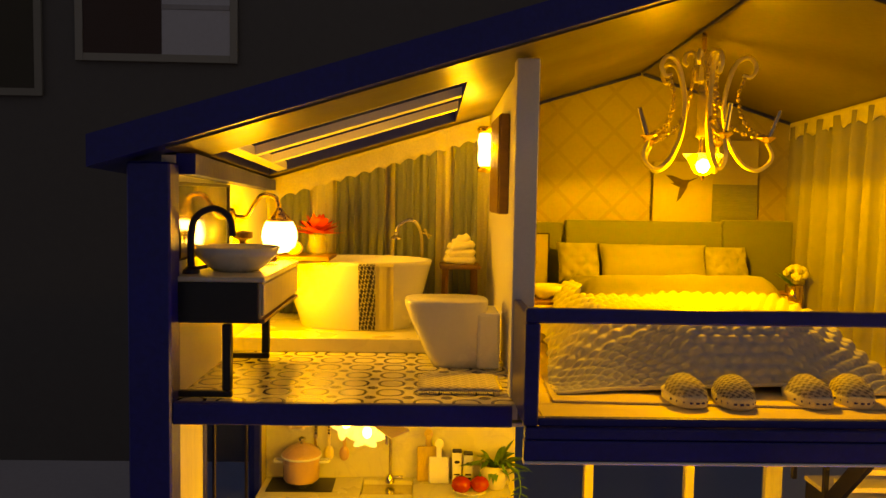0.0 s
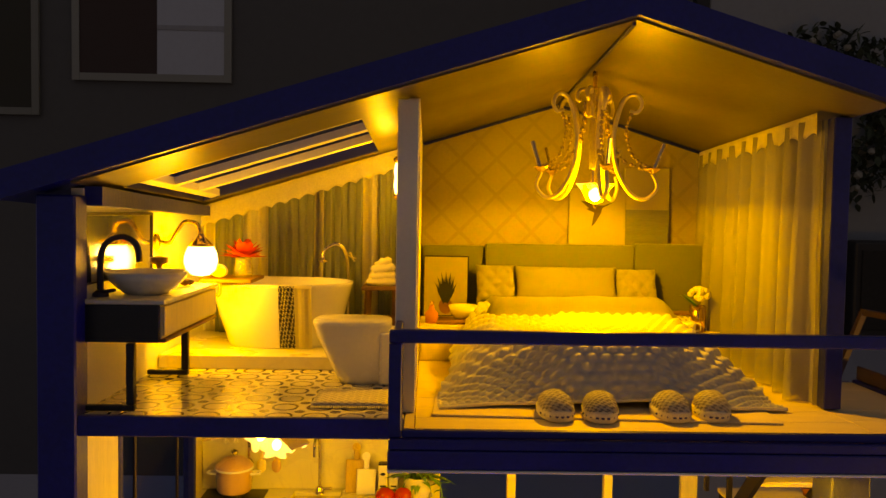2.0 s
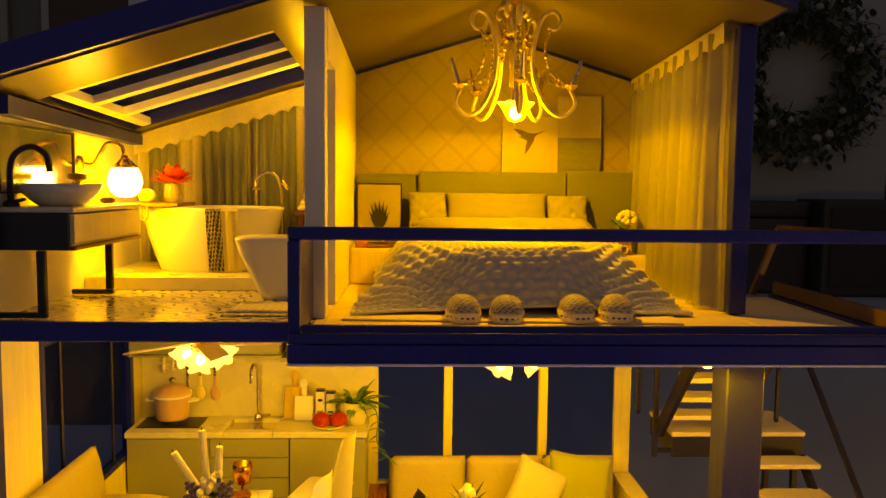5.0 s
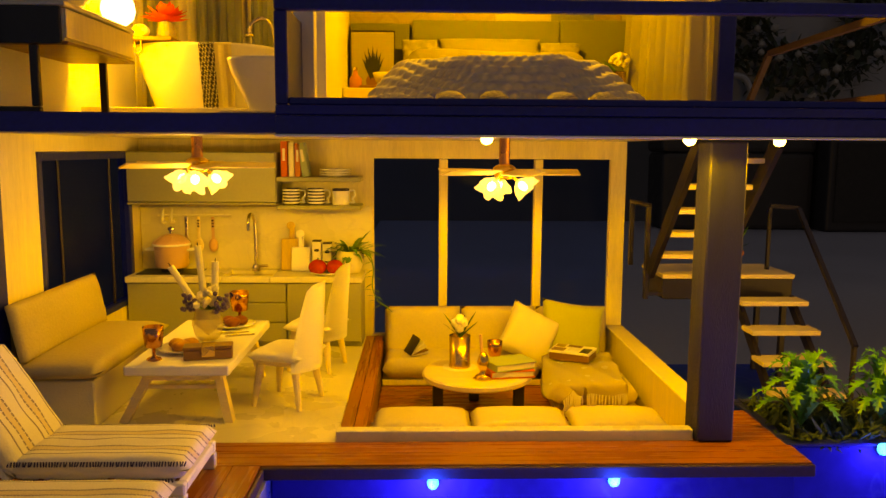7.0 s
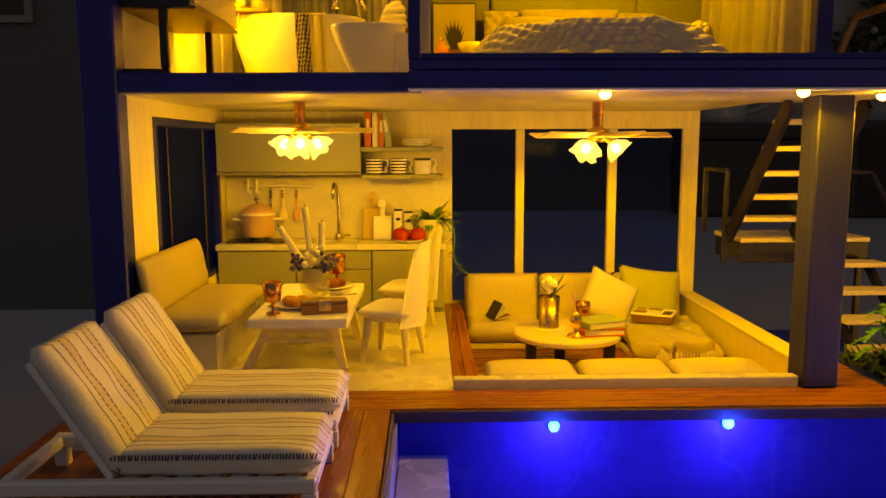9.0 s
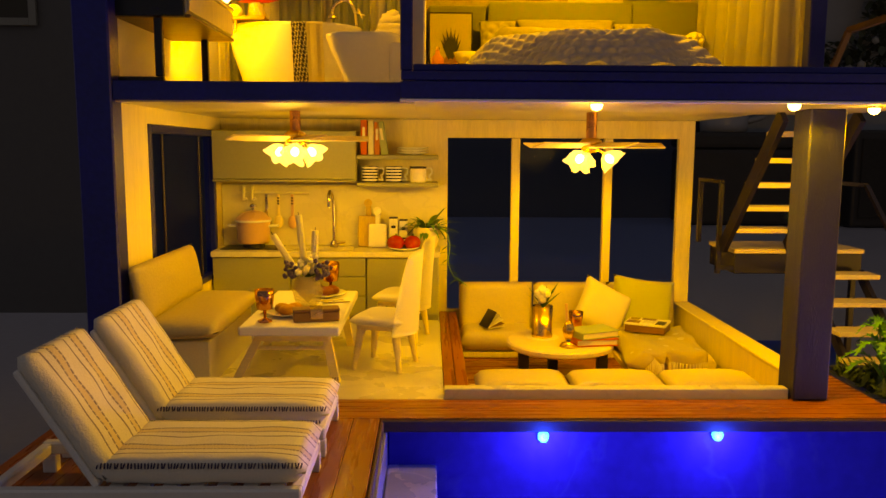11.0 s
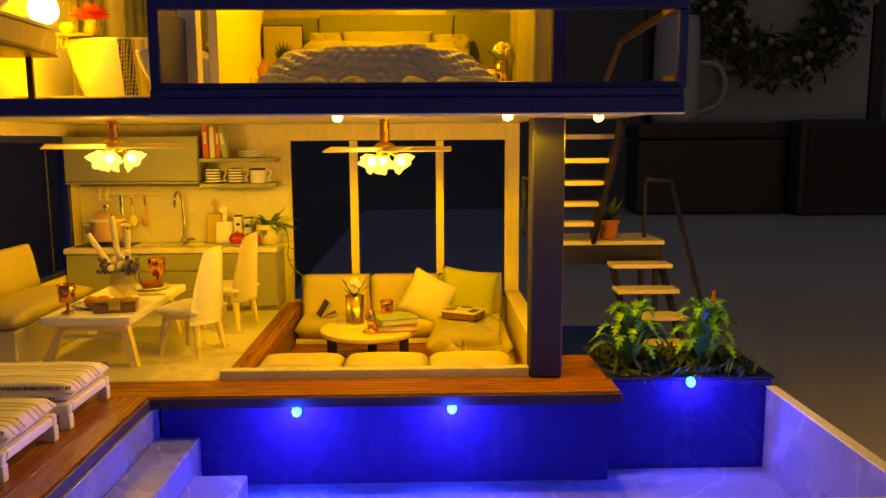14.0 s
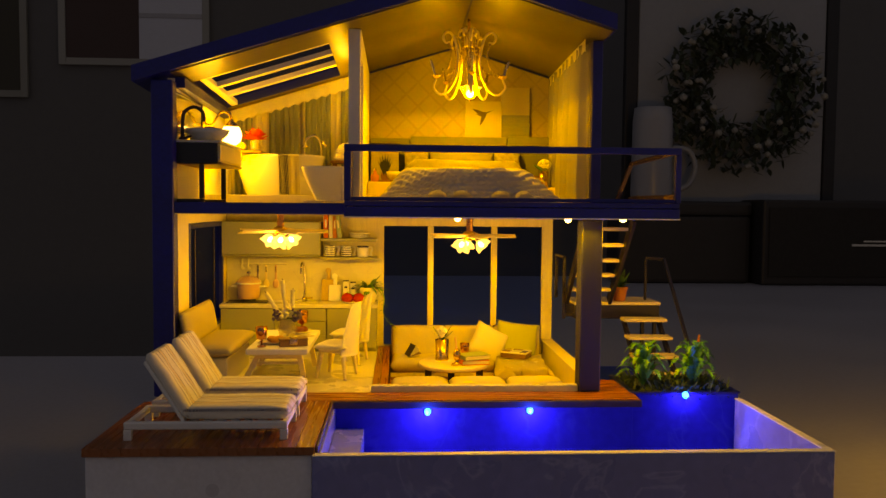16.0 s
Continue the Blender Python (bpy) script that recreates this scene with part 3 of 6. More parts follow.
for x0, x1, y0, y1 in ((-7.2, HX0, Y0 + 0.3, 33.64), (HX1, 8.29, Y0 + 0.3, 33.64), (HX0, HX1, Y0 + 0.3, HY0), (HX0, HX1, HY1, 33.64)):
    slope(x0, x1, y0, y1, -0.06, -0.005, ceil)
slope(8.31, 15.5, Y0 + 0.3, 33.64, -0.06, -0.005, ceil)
solid("ceiling_upper", ceil, TANPAPER, 0, 0, 0, "semi-gloss tan ceiling under the pitched roof, darkened against the lamp light", "ceiling", **S)
for nm, p, q in (("trim_gable_west", (2.4, 33.55, roof_z(2.4, 33.5) - 0.14), (8.25, 33.55, roof_z(8.25, 33.5) - 0.14)), ("trim_gable_east", (8.35, 33.55, roof_z(8.35, 33.5) - 0.14), (15.0, 33.55, roof_z(15.0, 33.5) - 0.14)), ("trim_ridge", (8.3, 21.0, roof_z(8.3, 21.0) - 0.1), (8.3, 33.4, roof_z(8.3, 33.4) - 0.1))):
    solid(nm, bar(p, q, 0.09, 0.12), NAVY, 0, 0, 0, "thin dark seam strip under the pitched ceiling", "trim", **S)
sky = thing("window_3", (HX0 + HX1) / 2, (HY0 + HY1) / 2, roof_z((HX0 + HX1) / 2, (HY0 + HY1) / 2), "roof window with white glazing bars", "window", **S)


def sky_slope(x0, x1, y0, y1, low, high):
    cx, cy = (HX0 + HX1) / 2, (HY0 + HY1) / 2
    return moved(slope(x0, x1, y0, y1, low, high), Matrix.Translation((-cx, -cy, -roof_z(cx, cy))))


for y0 in (23.72, 26.4, 29.2):
    part("glazing_bar", sky_slope(HX0 + 0.72, HX1 - 0.02, y0, y0 + 0.5, 0.02, 0.3), WHITE, sky)
part("cross_bar", sky_slope(HX0 + 0.35, HX0 + 0.7, HY0 + 0.02, HY1 - 0.02, 0.02, 0.3), WHITE, sky)
g_ = part("pane", sky_slope(HX0 + 0.02, HX1 - 0.02, HY0 + 0.02, HY1 - 0.02, 0.5, 0.56), GLASS, sky)
g_.visible_shadow = False

# balcony rail with its clear pane
r_ = thing("balcony_railing", 10.1, 18.92, 16.0, "navy balcony railing with a clear pane", "railing")
part("top_bar", box(-8.4, 8.5, -0.14, 0.14, 2.44, 2.78, 0.04), NAVY, r_)
part("bottom_bar", box(-8.05, 8.2, -0.12, 0.12, 0.01, 0.2, 0.03), NAVY, r_)
part("post", box(-8.4, -8.06, -0.14, 0.14, 0.01, 2.43, 0.03), NAVY, r_)
part("post", box(8.22, 8.5, -0.14, 0.14, 0.01, 2.43, 0.03), NAVY, r_)
g_ = part("pane", box(-8.05, 8.2, -0.02, 0.02, 0.21, 2.43, 0), ACRYL, r_, "clear acrylic pane")
g_.visible_shadow = False
r_ = thing("side_railing", 18.36, 22.9, 15.96, "brown side railing of the balcony above the stairs", "railing")
BROWNRAIL = mat("brown_rail_paint", (0.10, 0.055, 0.05), 0.5, vary=0.2, bump=0.15)
part("handrail", bar((0.12, 4.0, 2.48), (0.0, -3.8, 2.62), 0.2, 0.22), BROWNRAIL, r_)
part("brace", bar((0.1, 3.96, 2.46), (-0.85, 3.9, 0.0), 0.2, 0.2), BROWNRAIL, r_)
part("kerb", box(-0.02, 0.1, -3.7, 4.05, 0.0, 0.5, 0.03), BROWNRAIL, r_)

# pool
solid("pool_wall_front", box(1.02, 22.5, 11.0, 11.35, 0, 5.75, 0.03), POOLM, 0, 0, 0, "blue-grey veined marble front of the pool", "pool", **S)
solid("pool_wall_east", box(22.15, 22.5, 11.36, 19.85, 0, 5.75, 0.03), POOLM, 0, 0, 0, "blue-grey veined marble side of the pool", "pool", **S)
solid("pool_wall_west", box(1.04, 1.3, 11.36, 19.0, 0, 5.7, 0.02), POOLM, 0, 0, 0, "blue-grey veined marble side of the pool", "pool", **S)
solid("pool_wall_back", box(1.32, 16.45, 19.05, 19.98, 0, 5.72, 0.02), POOLW, 0, 0, 0, "deep blue lining of the pool's back wall", "pool", **S)
# pale strip that draws the bright highlight on the pool walls' top edge
solid("trim_pool_highlight", joined((1.0, 22.52, 10.98, 11.37, 5.755, 5.8), (22.13, 22.52, 11.38, 19.86, 5.755, 5.8), bevel=0.015), STONE, 0, 0, 0, "thin pale strip for the highlight along the pool walls' top edge", "trim", **S)
solid("pool_floor", box(1.31, 22.14, 11.36, 19.9, 0, 2.8, 0.0), POOLM, 0, 0, 0, "pale blue veined pool floor, empty of water", "pool", **S)
solid("pool_step_upper", box(1.32, 2.75, 11.37, 18.6, 2.81, 4.7, 0.04), POOLM, 0, 0, 0, "veined marble upper pool step", "step", **S)
solid("pool_step_lower", box(2.76, 4.5, 11.37, 17.6, 2.81, 3.8, 0.04), POOLM, 0, 0, 0, "veined marble lower pool step", "step", **S)
for sx, sy, sz in ((5.91, 18.98, 5.44), (11.1, 18.98, 5.48), (19.45, 19.88, 6.0)):
    led = thing("pool_lamp", sx, sy, sz, "small round blue pool lamp, switched on", "lamp", "pool lamps")
    part("lens", ball(0.17, 0, -0.12, 0, 2, squash=1.15), LEDBLUE, led, smooth=True)
    part("mount", box(-0.12, 0.12, -0.02, 0.06, -0.12, 0.12, 0.02), CHROME, led)
for sx, sy in ((7.4, 19.8), (12.95, 19.2), (16.3, 21.0)):
    led = thing("ceiling_spot", sx, sy, 15.25, "small round warm spot lamp under the balcony", "lamp", "balcony spots")
    part("lens", ball(0.18, 0, 0, -0.1, 2, squash=0.9), LEDWARM, led, "lit domed lens", smooth=True).visible_shadow = False
    part("mount", lathe([(0.0, -0.06), (0.2, -0.06), (0.22, 0.0), (0.0, 0.0)], 14), GOLD, led)

# planter box beside the pool
p_ = thing("planter_box", 19.5, 22.0, 0, "deep blue planter box filled with dark moss", "planter")
for b in ((-2.88, 2.9, -2.05, -1.8, 0, 6.02), (-2.88, 2.9, 1.8, 2.05, 0, 6.02), (-2.88, -2.64, -1.79, 1.79, 0, 6.02), (2.66, 2.9, -1.79, 1.79, 0, 6.02)):
    part("side", box(*b), POOLW, p_)
part("rim", joined((-2.95, 2.97, -2.12, -1.75, 6.03, 6.13), (-2.95, 2.97, 1.75, 2.12, 6.03, 6.13), (-2.95, -2.6, -1.74, 1.74, 6.03, 6.13), (2.62, 2.97, -1.74, 1.74, 6.03, 6.13)), NAVY, p_)
part("soil", box(-2.63, 2.65, -1.78, 1.78, 4.0, 5.9, 0.0), MOSS, p_)

# deck: every plank is a piece of its own
d_ = thing("deck", -3.2, 15.0, 5.75, "glossy reddish brown plank deck round the pool", "deck", **S)


def planks(parent, spans, z0, z1, material):
    """Boards side by side, one mesh for each size, with fine gaps."""
    meshes = {}
    for x0, x1, y0, y1 in spans:
        key = (round(x1 - x0, 2), round(y1 - y0, 2))
        if key not in meshes:
            o = part("plank", box(-key[0] / 2, key[0] / 2, -key[1] / 2, key[1] / 2, 0, z1 - z0, 0.014), material, parent)
            meshes[key] = o.data
        else:
            o = new("plank", meshes[key])
            o.parent = parent
        px, py, pz = parent.matrix_basis.translation
        o.location = ((x0 + x1) / 2 * CM - px, (y0 + y1) / 2 * CM - py, z0 * CM - pz)


W = 9.1 / 12
planks(d_, [(-8.0 + i * W + 0.004, -8.0 + (i + 1) * W - 0.004, 11.15, 18.58) for i in range(12)], 5.76, 6.1, WOODREDY)
planks(d_, [(-7.1, 16.7, 18.6 + i * 0.86, 19.455 + i * 0.86) for i in range(2)], 5.76, 6.1, WOODRED)
planks(d_, [(13.9, 16.7, 20.33, 20.89)], 5.76, 6.1, WOODRED)
planks(d_, [(15.16, 16.7, 20.92 + i * 0.7, 21.6 + i * 0.7) for i in range(3)], 5.76, 6.1, WOODRED)
solid("trim_deck_edge", joined((1.12, 16.75, 18.48, 18.59, 5.7, 6.06), (1.12, 1.22, 11.36, 18.47, 5.72, 6.04)), mat("dark_edge_wood", (0.06, 0.03, 0.05), 0.5, vary=0.2), 0, 0, 0, "dark plank edge over the pool", "trim", **S)
f_ = thing("floor_sitting", 9.0, 27.0, 4.5, "reddish brown wooden floor of the sunken sitting area", "floor", **S)
planks(f_, [(3.86, 14.4, 21.35 + i * 0.94, 22.27 + i * 0.94) for i in range(13)], 4.52, 4.6, WOODRED)
planks(f_, [(3.02 + i * 0.42, 3.42 + i * 0.42, 20.92, 33.6) for i in range(2)], 5.63, 6.1, WOODREDY)
f_ = thing("floor_bedroom", 9.0, 25.0, 15.4, "pale ash plank floor of bedroom and balcony", "floor", **S)
planks(f_, [(2.36, 15.09, 18.92 + i * 1.226, 20.14 + i * 1.226) for i in range(12)], 15.38, 15.85, WOODPALE)
planks(f_, [(15.1, 18.2, 18.92 + i * 1.346, 20.26 + i * 1.346) for i in range(6)], 15.38, 15.85, WOODPALE)
planks(f_, [(2.06, 2.35, 18.92, 24.6)], 15.38, 15.85, WOODPALE)


# ---- kitchen ----
def cabinet(x0, x1, fronts, label):
    c = thing("base_cabinet", (x0 + x1) / 2, 32.45, 6.1, label, "cabinet", "kitchen base cabinets")
    c.scale.z = 0.79
    h = (x1 - x0) / 2
    part("body", box(-h, h, -1.0, 1.15, 0.35, 3.72, 0.02), SAGE, c)
    part("plinth", box(-h, h, -0.8, 1.15, 0, 0.34, 0.02), SAGE, c)
    for z0, z1 in fronts:
        part("drawer_front" if len(fronts) > 1 else "door", box(-h + 0.02, h - 0.02, -1.13, -1.01, z0, z1, 0.03), SAGE, c)
    return c


cabinet(-7.2, -3.72, [(0.37, 3.7)], "sage green base cabinet with one flat door")
cabinet(-3.7, -0.32, [(0.37, 1.45), (1.49, 2.57), (2.61, 3.7)], "sage green base cabinet with three drawers")
cabinet(-0.3, 2.95, [(0.37, 3.7)], "sage green end cabinet with one flat door")
w_ = thing("worktop", -2.1, 32.4, 9.04, "white marble worktop with an inset sink", "worktop")
part("slab", joined((-5.13, -1.0, -1.2, 1.22, 0, 0.26), (-0.99, 1.1, -1.2, -0.75, 0, 0.26), (-0.99, 1.1, 0.75, 1.22, 0, 0.26), (1.11, 5.12, -1.2, 1.22, 0, 0.26), bevel=0.03), MARBLE, w_)
part("sink", box(-0.98, 1.09, -0.74, 0.74, 0.0, 0.1, 0.02), CHROME, w_, "shallow steel sink")
solid("trim_backsplash", box(-7.24, 3.3, 33.5, 33.64, 9.31, 12.2, 0.01), MARBLE, 0, 0, 0, "veined marble splashback", "trim", **S)
u_ = thing("wall_cabinet", -4.0, 32.8, 12.38, "sage green wall cabinet with one wide flat door", "cabinet")
part("body", box(-3.24, 3.22, -0.75, 0.68, 0.1, 2.3, 0.02), SAGE, u_)
part("door", box(-3.22, 3.2, -0.88, -0.76, 0.13, 2.28, 0.03), SAGE, u_)
part("base_board", box(-3.24, 3.22, -0.9, 0.68, 0, 0.09, 0.02), SAGE, u_)
for z_ in (13.4, 12.16):
    solid("wall_shelf", box(-1.85, 1.85, -0.78, 0.84, 0, 0.2, 0.03), SAGE, 1.08, 32.78, z_, "sage green open wall shelf", "shelf", "kitchen shelves")

h_ = thing("cooktop", -5.6, 32.55, 9.3, "black glass hob set on the worktop", "hob")
part("plate", box(-1.35, 1.35, -0.75, 0.75, 0.0, 0.05, 0.02), BLACK, h_)
part("burner", lathe([(0.5, 0.05), (0.5, 0.2), (0.4, 0.22), (0.0, 0.22)], 16), BLACK, h_)
p_ = thing("cooking_pot", -5.6, 32.6, 9.53, "pink enamel cooking pot with lid and two handles", "pot")
p_.scale = (0.98, 0.98, 1.12)
part("body", lathe([(0.0, 0.0), (0.68, 0.0), (0.75, 0.08), (0.78, 0.9), (0.8, 0.94)], 24), PINK, p_, smooth=True)
lid = part("lid", lathe([(0.82, 0.94), (0.83, 1.0), (0.74, 1.08), (0.5, 1.26), (0.2, 1.34), (0.0, 1.36)], 24), PINK, p_, smooth=True)
part("knob", lathe([(0.07, 1.34), (0.07, 1.44), (0.17, 1.5), (0.17, 1.58), (0.0, 1.64)], 12), CHROME, lid)
part("rim", lathe([(0.81, 0.88), (0.86, 0.9), (0.86, 0.96), (0.81, 0.98)], 24), CERAMIC, p_)
for s in (-1, 1):
    part("handle", tube(smooth_path([(s * 0.75, -0.18, 0.7), (s * 1.1, -0.16, 0.72), (s * 1.14, 0, 0.72), (s * 1.1, 0.16, 0.72), (s * 0.75, 0.18, 0.7)], 4), 0.055, 6), CERAMIC, p_, "cream handle")
r_ = thing("utensil_rail", -4.7, 33.3, 11.65, "pale wall rail with hooks and hanging cooking spoons", "rail")
part("rod", tube([(-1.7, 0, 0.15), (1.6, 0, 0.15)], 0.06, 8), WAX, r_)
for k, xx in enumerate((-1.45, -1.05)):
    part("hook", tube(smooth_path([(xx, -0.02, 0.45), (xx, -0.12, 0.2), (xx, -0.15, -0.15), (xx + 0.15, -0.15, -0.1)], 4), 0.08, 6), WAX, r_)
for k, xx in enumerate((-0.4, 0.15, 0.8)):
    sp = part("spoon", box(xx - 0.07, xx + 0.07, -0.12, -0.06, -0.95, 0.1, 0.02), [CHROME, WOODPALE, PINK][k], r_, ["steel spoon", "wooden spoon", "pink spatula"][k])
    part("bowl", moved(ball(0.22, 0, 0, 0, 2, squash=1.5), turn_cm(xx, -0.09, -1.2) @ Matrix.Diagonal((1, 0.35, 1, 1))), [CHROME, WOODPALE, PINK][k], sp, smooth=True)
    for q in range(3):
        part("print", box(xx - 0.05, xx + 0.05, -0.128, -0.121, -0.12 - q * 0.13, -0.04 - q * 0.13, 0), BLACK, sp, "dark lettering bar")
f_ = thing("kitchen_tap", -1.95, 33.0, 9.3, "tall chrome swan-neck kitchen tap", "tap")
part("neck", tube(smooth_path([(0, 0, 0), (0, 0, 1.9), (-0.05, -0.15, 2.5), (-0.1, -0.5, 2.62), (-0.12, -0.8, 2.4), (-0.12, -0.85, 1.9)], 6), 0.07, 8), CHROME, f_, smooth=True)
part("base", lathe([(0.2, 0), (0.2, 0.15), (0.13, 0.3), (0.0, 0.3)], 14), CHROME, f_)
part("lever", tube([(0.1, 0, 0.2), (0.55, -0.05, 0.24)], 0.07, 8), CHROME, f_)


def board(w, h, x, y, tilt, material, label):
    c = thing("chopping_board", x, y, 9.31, label, "chopping board")
    bm = box(-w / 2, w / 2, -0.06, 0.06, 0, h, 0.05)
    bm2 = box(-0.12, 0.12, -0.06, 0.06, h - 0.02, h + 0.55, 0.04, bm=bm)
    part("board", moved(bm2, turn_cm(rx=tilt)), material, c)
    part("ring", moved(lathe([(0.1, -0.05), (0.19, -0.05), (0.19, 0.05), (0.1, 0.05), (0.1, -0.05)], 14), turn_cm(0, 0.0, h + 0.6, 90 + tilt) @ Matrix.Identity(4)), material, c)


BOARDWOOD = mat("honey_board_wood", (0.56, 0.40, 0.18), 0.5, vary=0.2, stretch=(4, 4, 0.6), fine=30, bump=0.15)
board(0.95, 1.45, -0.35, 33.1, -9, BOARDWOOD, "pale wooden chopping board leaning on the splashback")
board(0.85, 1.1, 0.1, 32.85, -12, WHITE, "white chopping board leaning on a pale wooden one")
for k, (xx, hh) in enumerate(((0.85, 1.35), (1.32, 1.25))):
    c = thing("drink_carton", xx, 32.9, 9.31, "white drink carton with a dark cap and print", "carton", "cartons on the worktop")
    part("body", box(-0.2, 0.2, -0.2, 0.2, 0, hh, 0.02), PLASTICWHITE, c)
    part("cap", box(-0.2, 0.2, -0.2, 0.2, hh + 0.005, hh + 0.07, 0.02), BROWNMETAL, c)
    part("print", moved(ball(0.12, 0, 0, 0, 2), turn_cm(0, -0.205, hh * 0.72) @ Matrix.Diagonal((1, 0.05, 0.6, 1))), BROWNMETAL, c, "dark oval mark")
    for q in range(2):
        part("print", box(-0.13, 0.13, -0.212, -0.204, 0.25 + q * 0.16, 0.32 + q * 0.16, 0), BROWNMETAL, c, "dark lettering bar")
d_ = thing("fruit_plate", 1.35, 31.9, 9.31, "shallow plate with two red tomatoes", "plate")
part("plate", lathe([(0.0, 0.0), (0.4, 0.0), (0.68, 0.1), (0.7, 0.14), (0.4, 0.06), (0.0, 0.05)], 20), CERAMIC, d_, smooth=True)
for xx, yy, rr in ((-0.36, 0, 0.42), (0.4, 0.05, 0.4)):
    tm = part("tomato", ball(rr, xx, yy, 0.33, 2, squash=0.85), RED, d_, smooth=True)
    part("stalk", tube([(xx, yy, 0.58), (xx + 0.03, yy, 0.74)], 0.04, 5), LEAF, tm)


def leaf_strip(bm, p, q, width, droop, n=5, roll=0.0):
    """A pointed blade from p towards q that bends down."""
    p, q = Vector(p), Vector(q)
    d = q - p
    side = d.cross(Vector((0, 0, 1)))
    side = Vector((1, 0, 0)) if side.length < 1e-4 else side.normalized()
    prev = None
    for k in range(n + 1):
        t = k / n
        c = p + d * t + Vector((0, 0, -droop * t * t))
        w = width * math.sin(math.pi * (0.12 + 0.88 * t)) ** 0.8 * (1 - t * 0.2)
        w = max(w, 0.006)
        mid = bm.verts.new(c + Vector((0, 0, -0.15 * w)))
        a, b = bm.verts.new(c - side * w), bm.verts.new(c + side * w)
        if prev:
            bm.faces.new((prev[0], prev[1], mid, a))
            bm.faces.new((prev[1], prev[2], b, mid))
        prev = (a, mid, b)


rnd = random.Random(5)
pl = thing("potted_plant", 2.4, 32.5, 9.31, "trailing green plant in a cream pot at the worktop's end", "plant")
part("pot", lathe([(0.0, 0), (0.42, 0), (0.62, 0.55), (0.6, 1.0), (0.53, 1.0), (0.5, 0.9), (0.0, 0.9)], 18), LINEN, pl, smooth=True)
lv = bmesh.new()
for k in range(46):
    a = rnd.uniform(0, 6.283)
    r = rnd.uniform(0.7, 1.4)
    leaf_strip(lv, (0.2 * math.cos(a), 0.2 * math.sin(a), 0.85), (1.25 * r * math.cos(a), r * math.sin(a) * 0.6, rnd.uniform(1.2, 2.3)), rnd.uniform(0.1, 0.19), rnd.uniform(0.4, 1.3), 6)
part("leaves", lv, HOUSELEAF, pl)
vine = smooth_path([(0.4, -0.2, 0.85), (0.85, -0.35, 0.9), (1.05, -0.4, 0.2), (1.0, -0.4, -0.6), (1.25, -0.4, -1.25), (1.6, -0.4, -1.5)], 5)
vm = tube(vine, 0.03, 5)
for k in range(2, len(vine), 2):
    for s in (-1, 1):
        a = rnd.uniform(-0.6, 0.6)
        leaf_strip(vm, vine[k], vine[k] + Vector((s * rnd.uniform(0.25, 0.5), -0.15, a * 0.3)), 0.07, 0.12, 4)
part("vine", vm, HOUSELEAF, pl)

BOOKCOL = [(0.55, 0.10, 0.04), (0.72, 0.66, 0.52), (0.50, 0.16, 0.05), (0.30, 0.36, 0.24), (0.62, 0.30, 0.20)]
BOOKM = [mat("book_cover_%d" % k, c, 0.5, vary=0.1) for k, c in enumerate(BOOKCOL)]


def book(w, h, d, material, x, y, z, label, ry=0.0, rz=0.0, rx=0.0, group="", letters=True):
    """Stands upright on z with its spine towards the front: w thick, d deep, h high."""
    b = thing("book", x, y, z, label, "book", group)
    b.matrix_basis = at(x, y, z, rz, rx, ry)
    part("cover", joined((-w / 2, -w / 2 + 0.03, -d / 2, d / 2, 0, h), (w / 2 - 0.03, w / 2, -d / 2, d / 2, 0, h), (-w / 2 + 0.031, w / 2 - 0.031, -d / 2, -d / 2 + 0.03, 0, h), bevel=0.01), material, b)
    part("page_block", box(-w / 2 + 0.035, w / 2 - 0.035, -d / 2 + 0.035, d / 2 - 0.04, 0.03, h - 0.03, 0), PAPER, b)
    if letters:
        part("print", box(-w * 0.2, w * 0.2, -d / 2 - 0.012, -d / 2 - 0.004, h * 0.45, h * 0.8, 0), PAPER, b, "pale lettering bar")
    return b


for k, (xx, ww, hh, tl) in enumerate(((-0.45, 0.28, 1.55, 0), (-0.13, 0.24, 1.5, 0), (0.14, 0.24, 1.46, 0), (0.5, 0.3, 1.5, -9))):
    book(ww, hh, 0.85, BOOKM[k], xx, 32.6, 13.61, "upright book with a %s cover on the shelf" % ["red", "cream", "rust red", "green"][k], ry=tl, group="shelf books")
ds = thing("plate_stack", 1.75, 32.6, 13.61, "stack of three white plates on the shelf", "plates")
for k in range(3):
    part("plate", lathe([(0.0, 0.0), (0.35, 0.0), (0.7, 0.1), (0.72, 0.13), (0.35, 0.05), (0.0, 0.05)], 22, cz=k * 0.11), CERAMIC, ds, smooth=True)
STRIPED = mat("black_striped_glaze", (0.76, 0.74, 0.70), 0.25, vary=0.03, bump=0)
s_ = axes_of(STRIPED)
rgb_mix(STRIPED, math_node(STRIPED, "LESS_THAN", math_node(STRIPED, "FRACT", math_node(STRIPED, "MULTIPLY", s_[2], 7.2)), 0.45), (0.02, 0.02, 0.02))
BANDED = mat("banded_glaze", (0.76, 0.74, 0.70), 0.25, vary=0.03, bump=0)
s_ = axes_of(BANDED)
rgb_mix(BANDED, math_node(BANDED, "GREATER_THAN", s_[2], 0.62), (0.05, 0.04, 0.04))
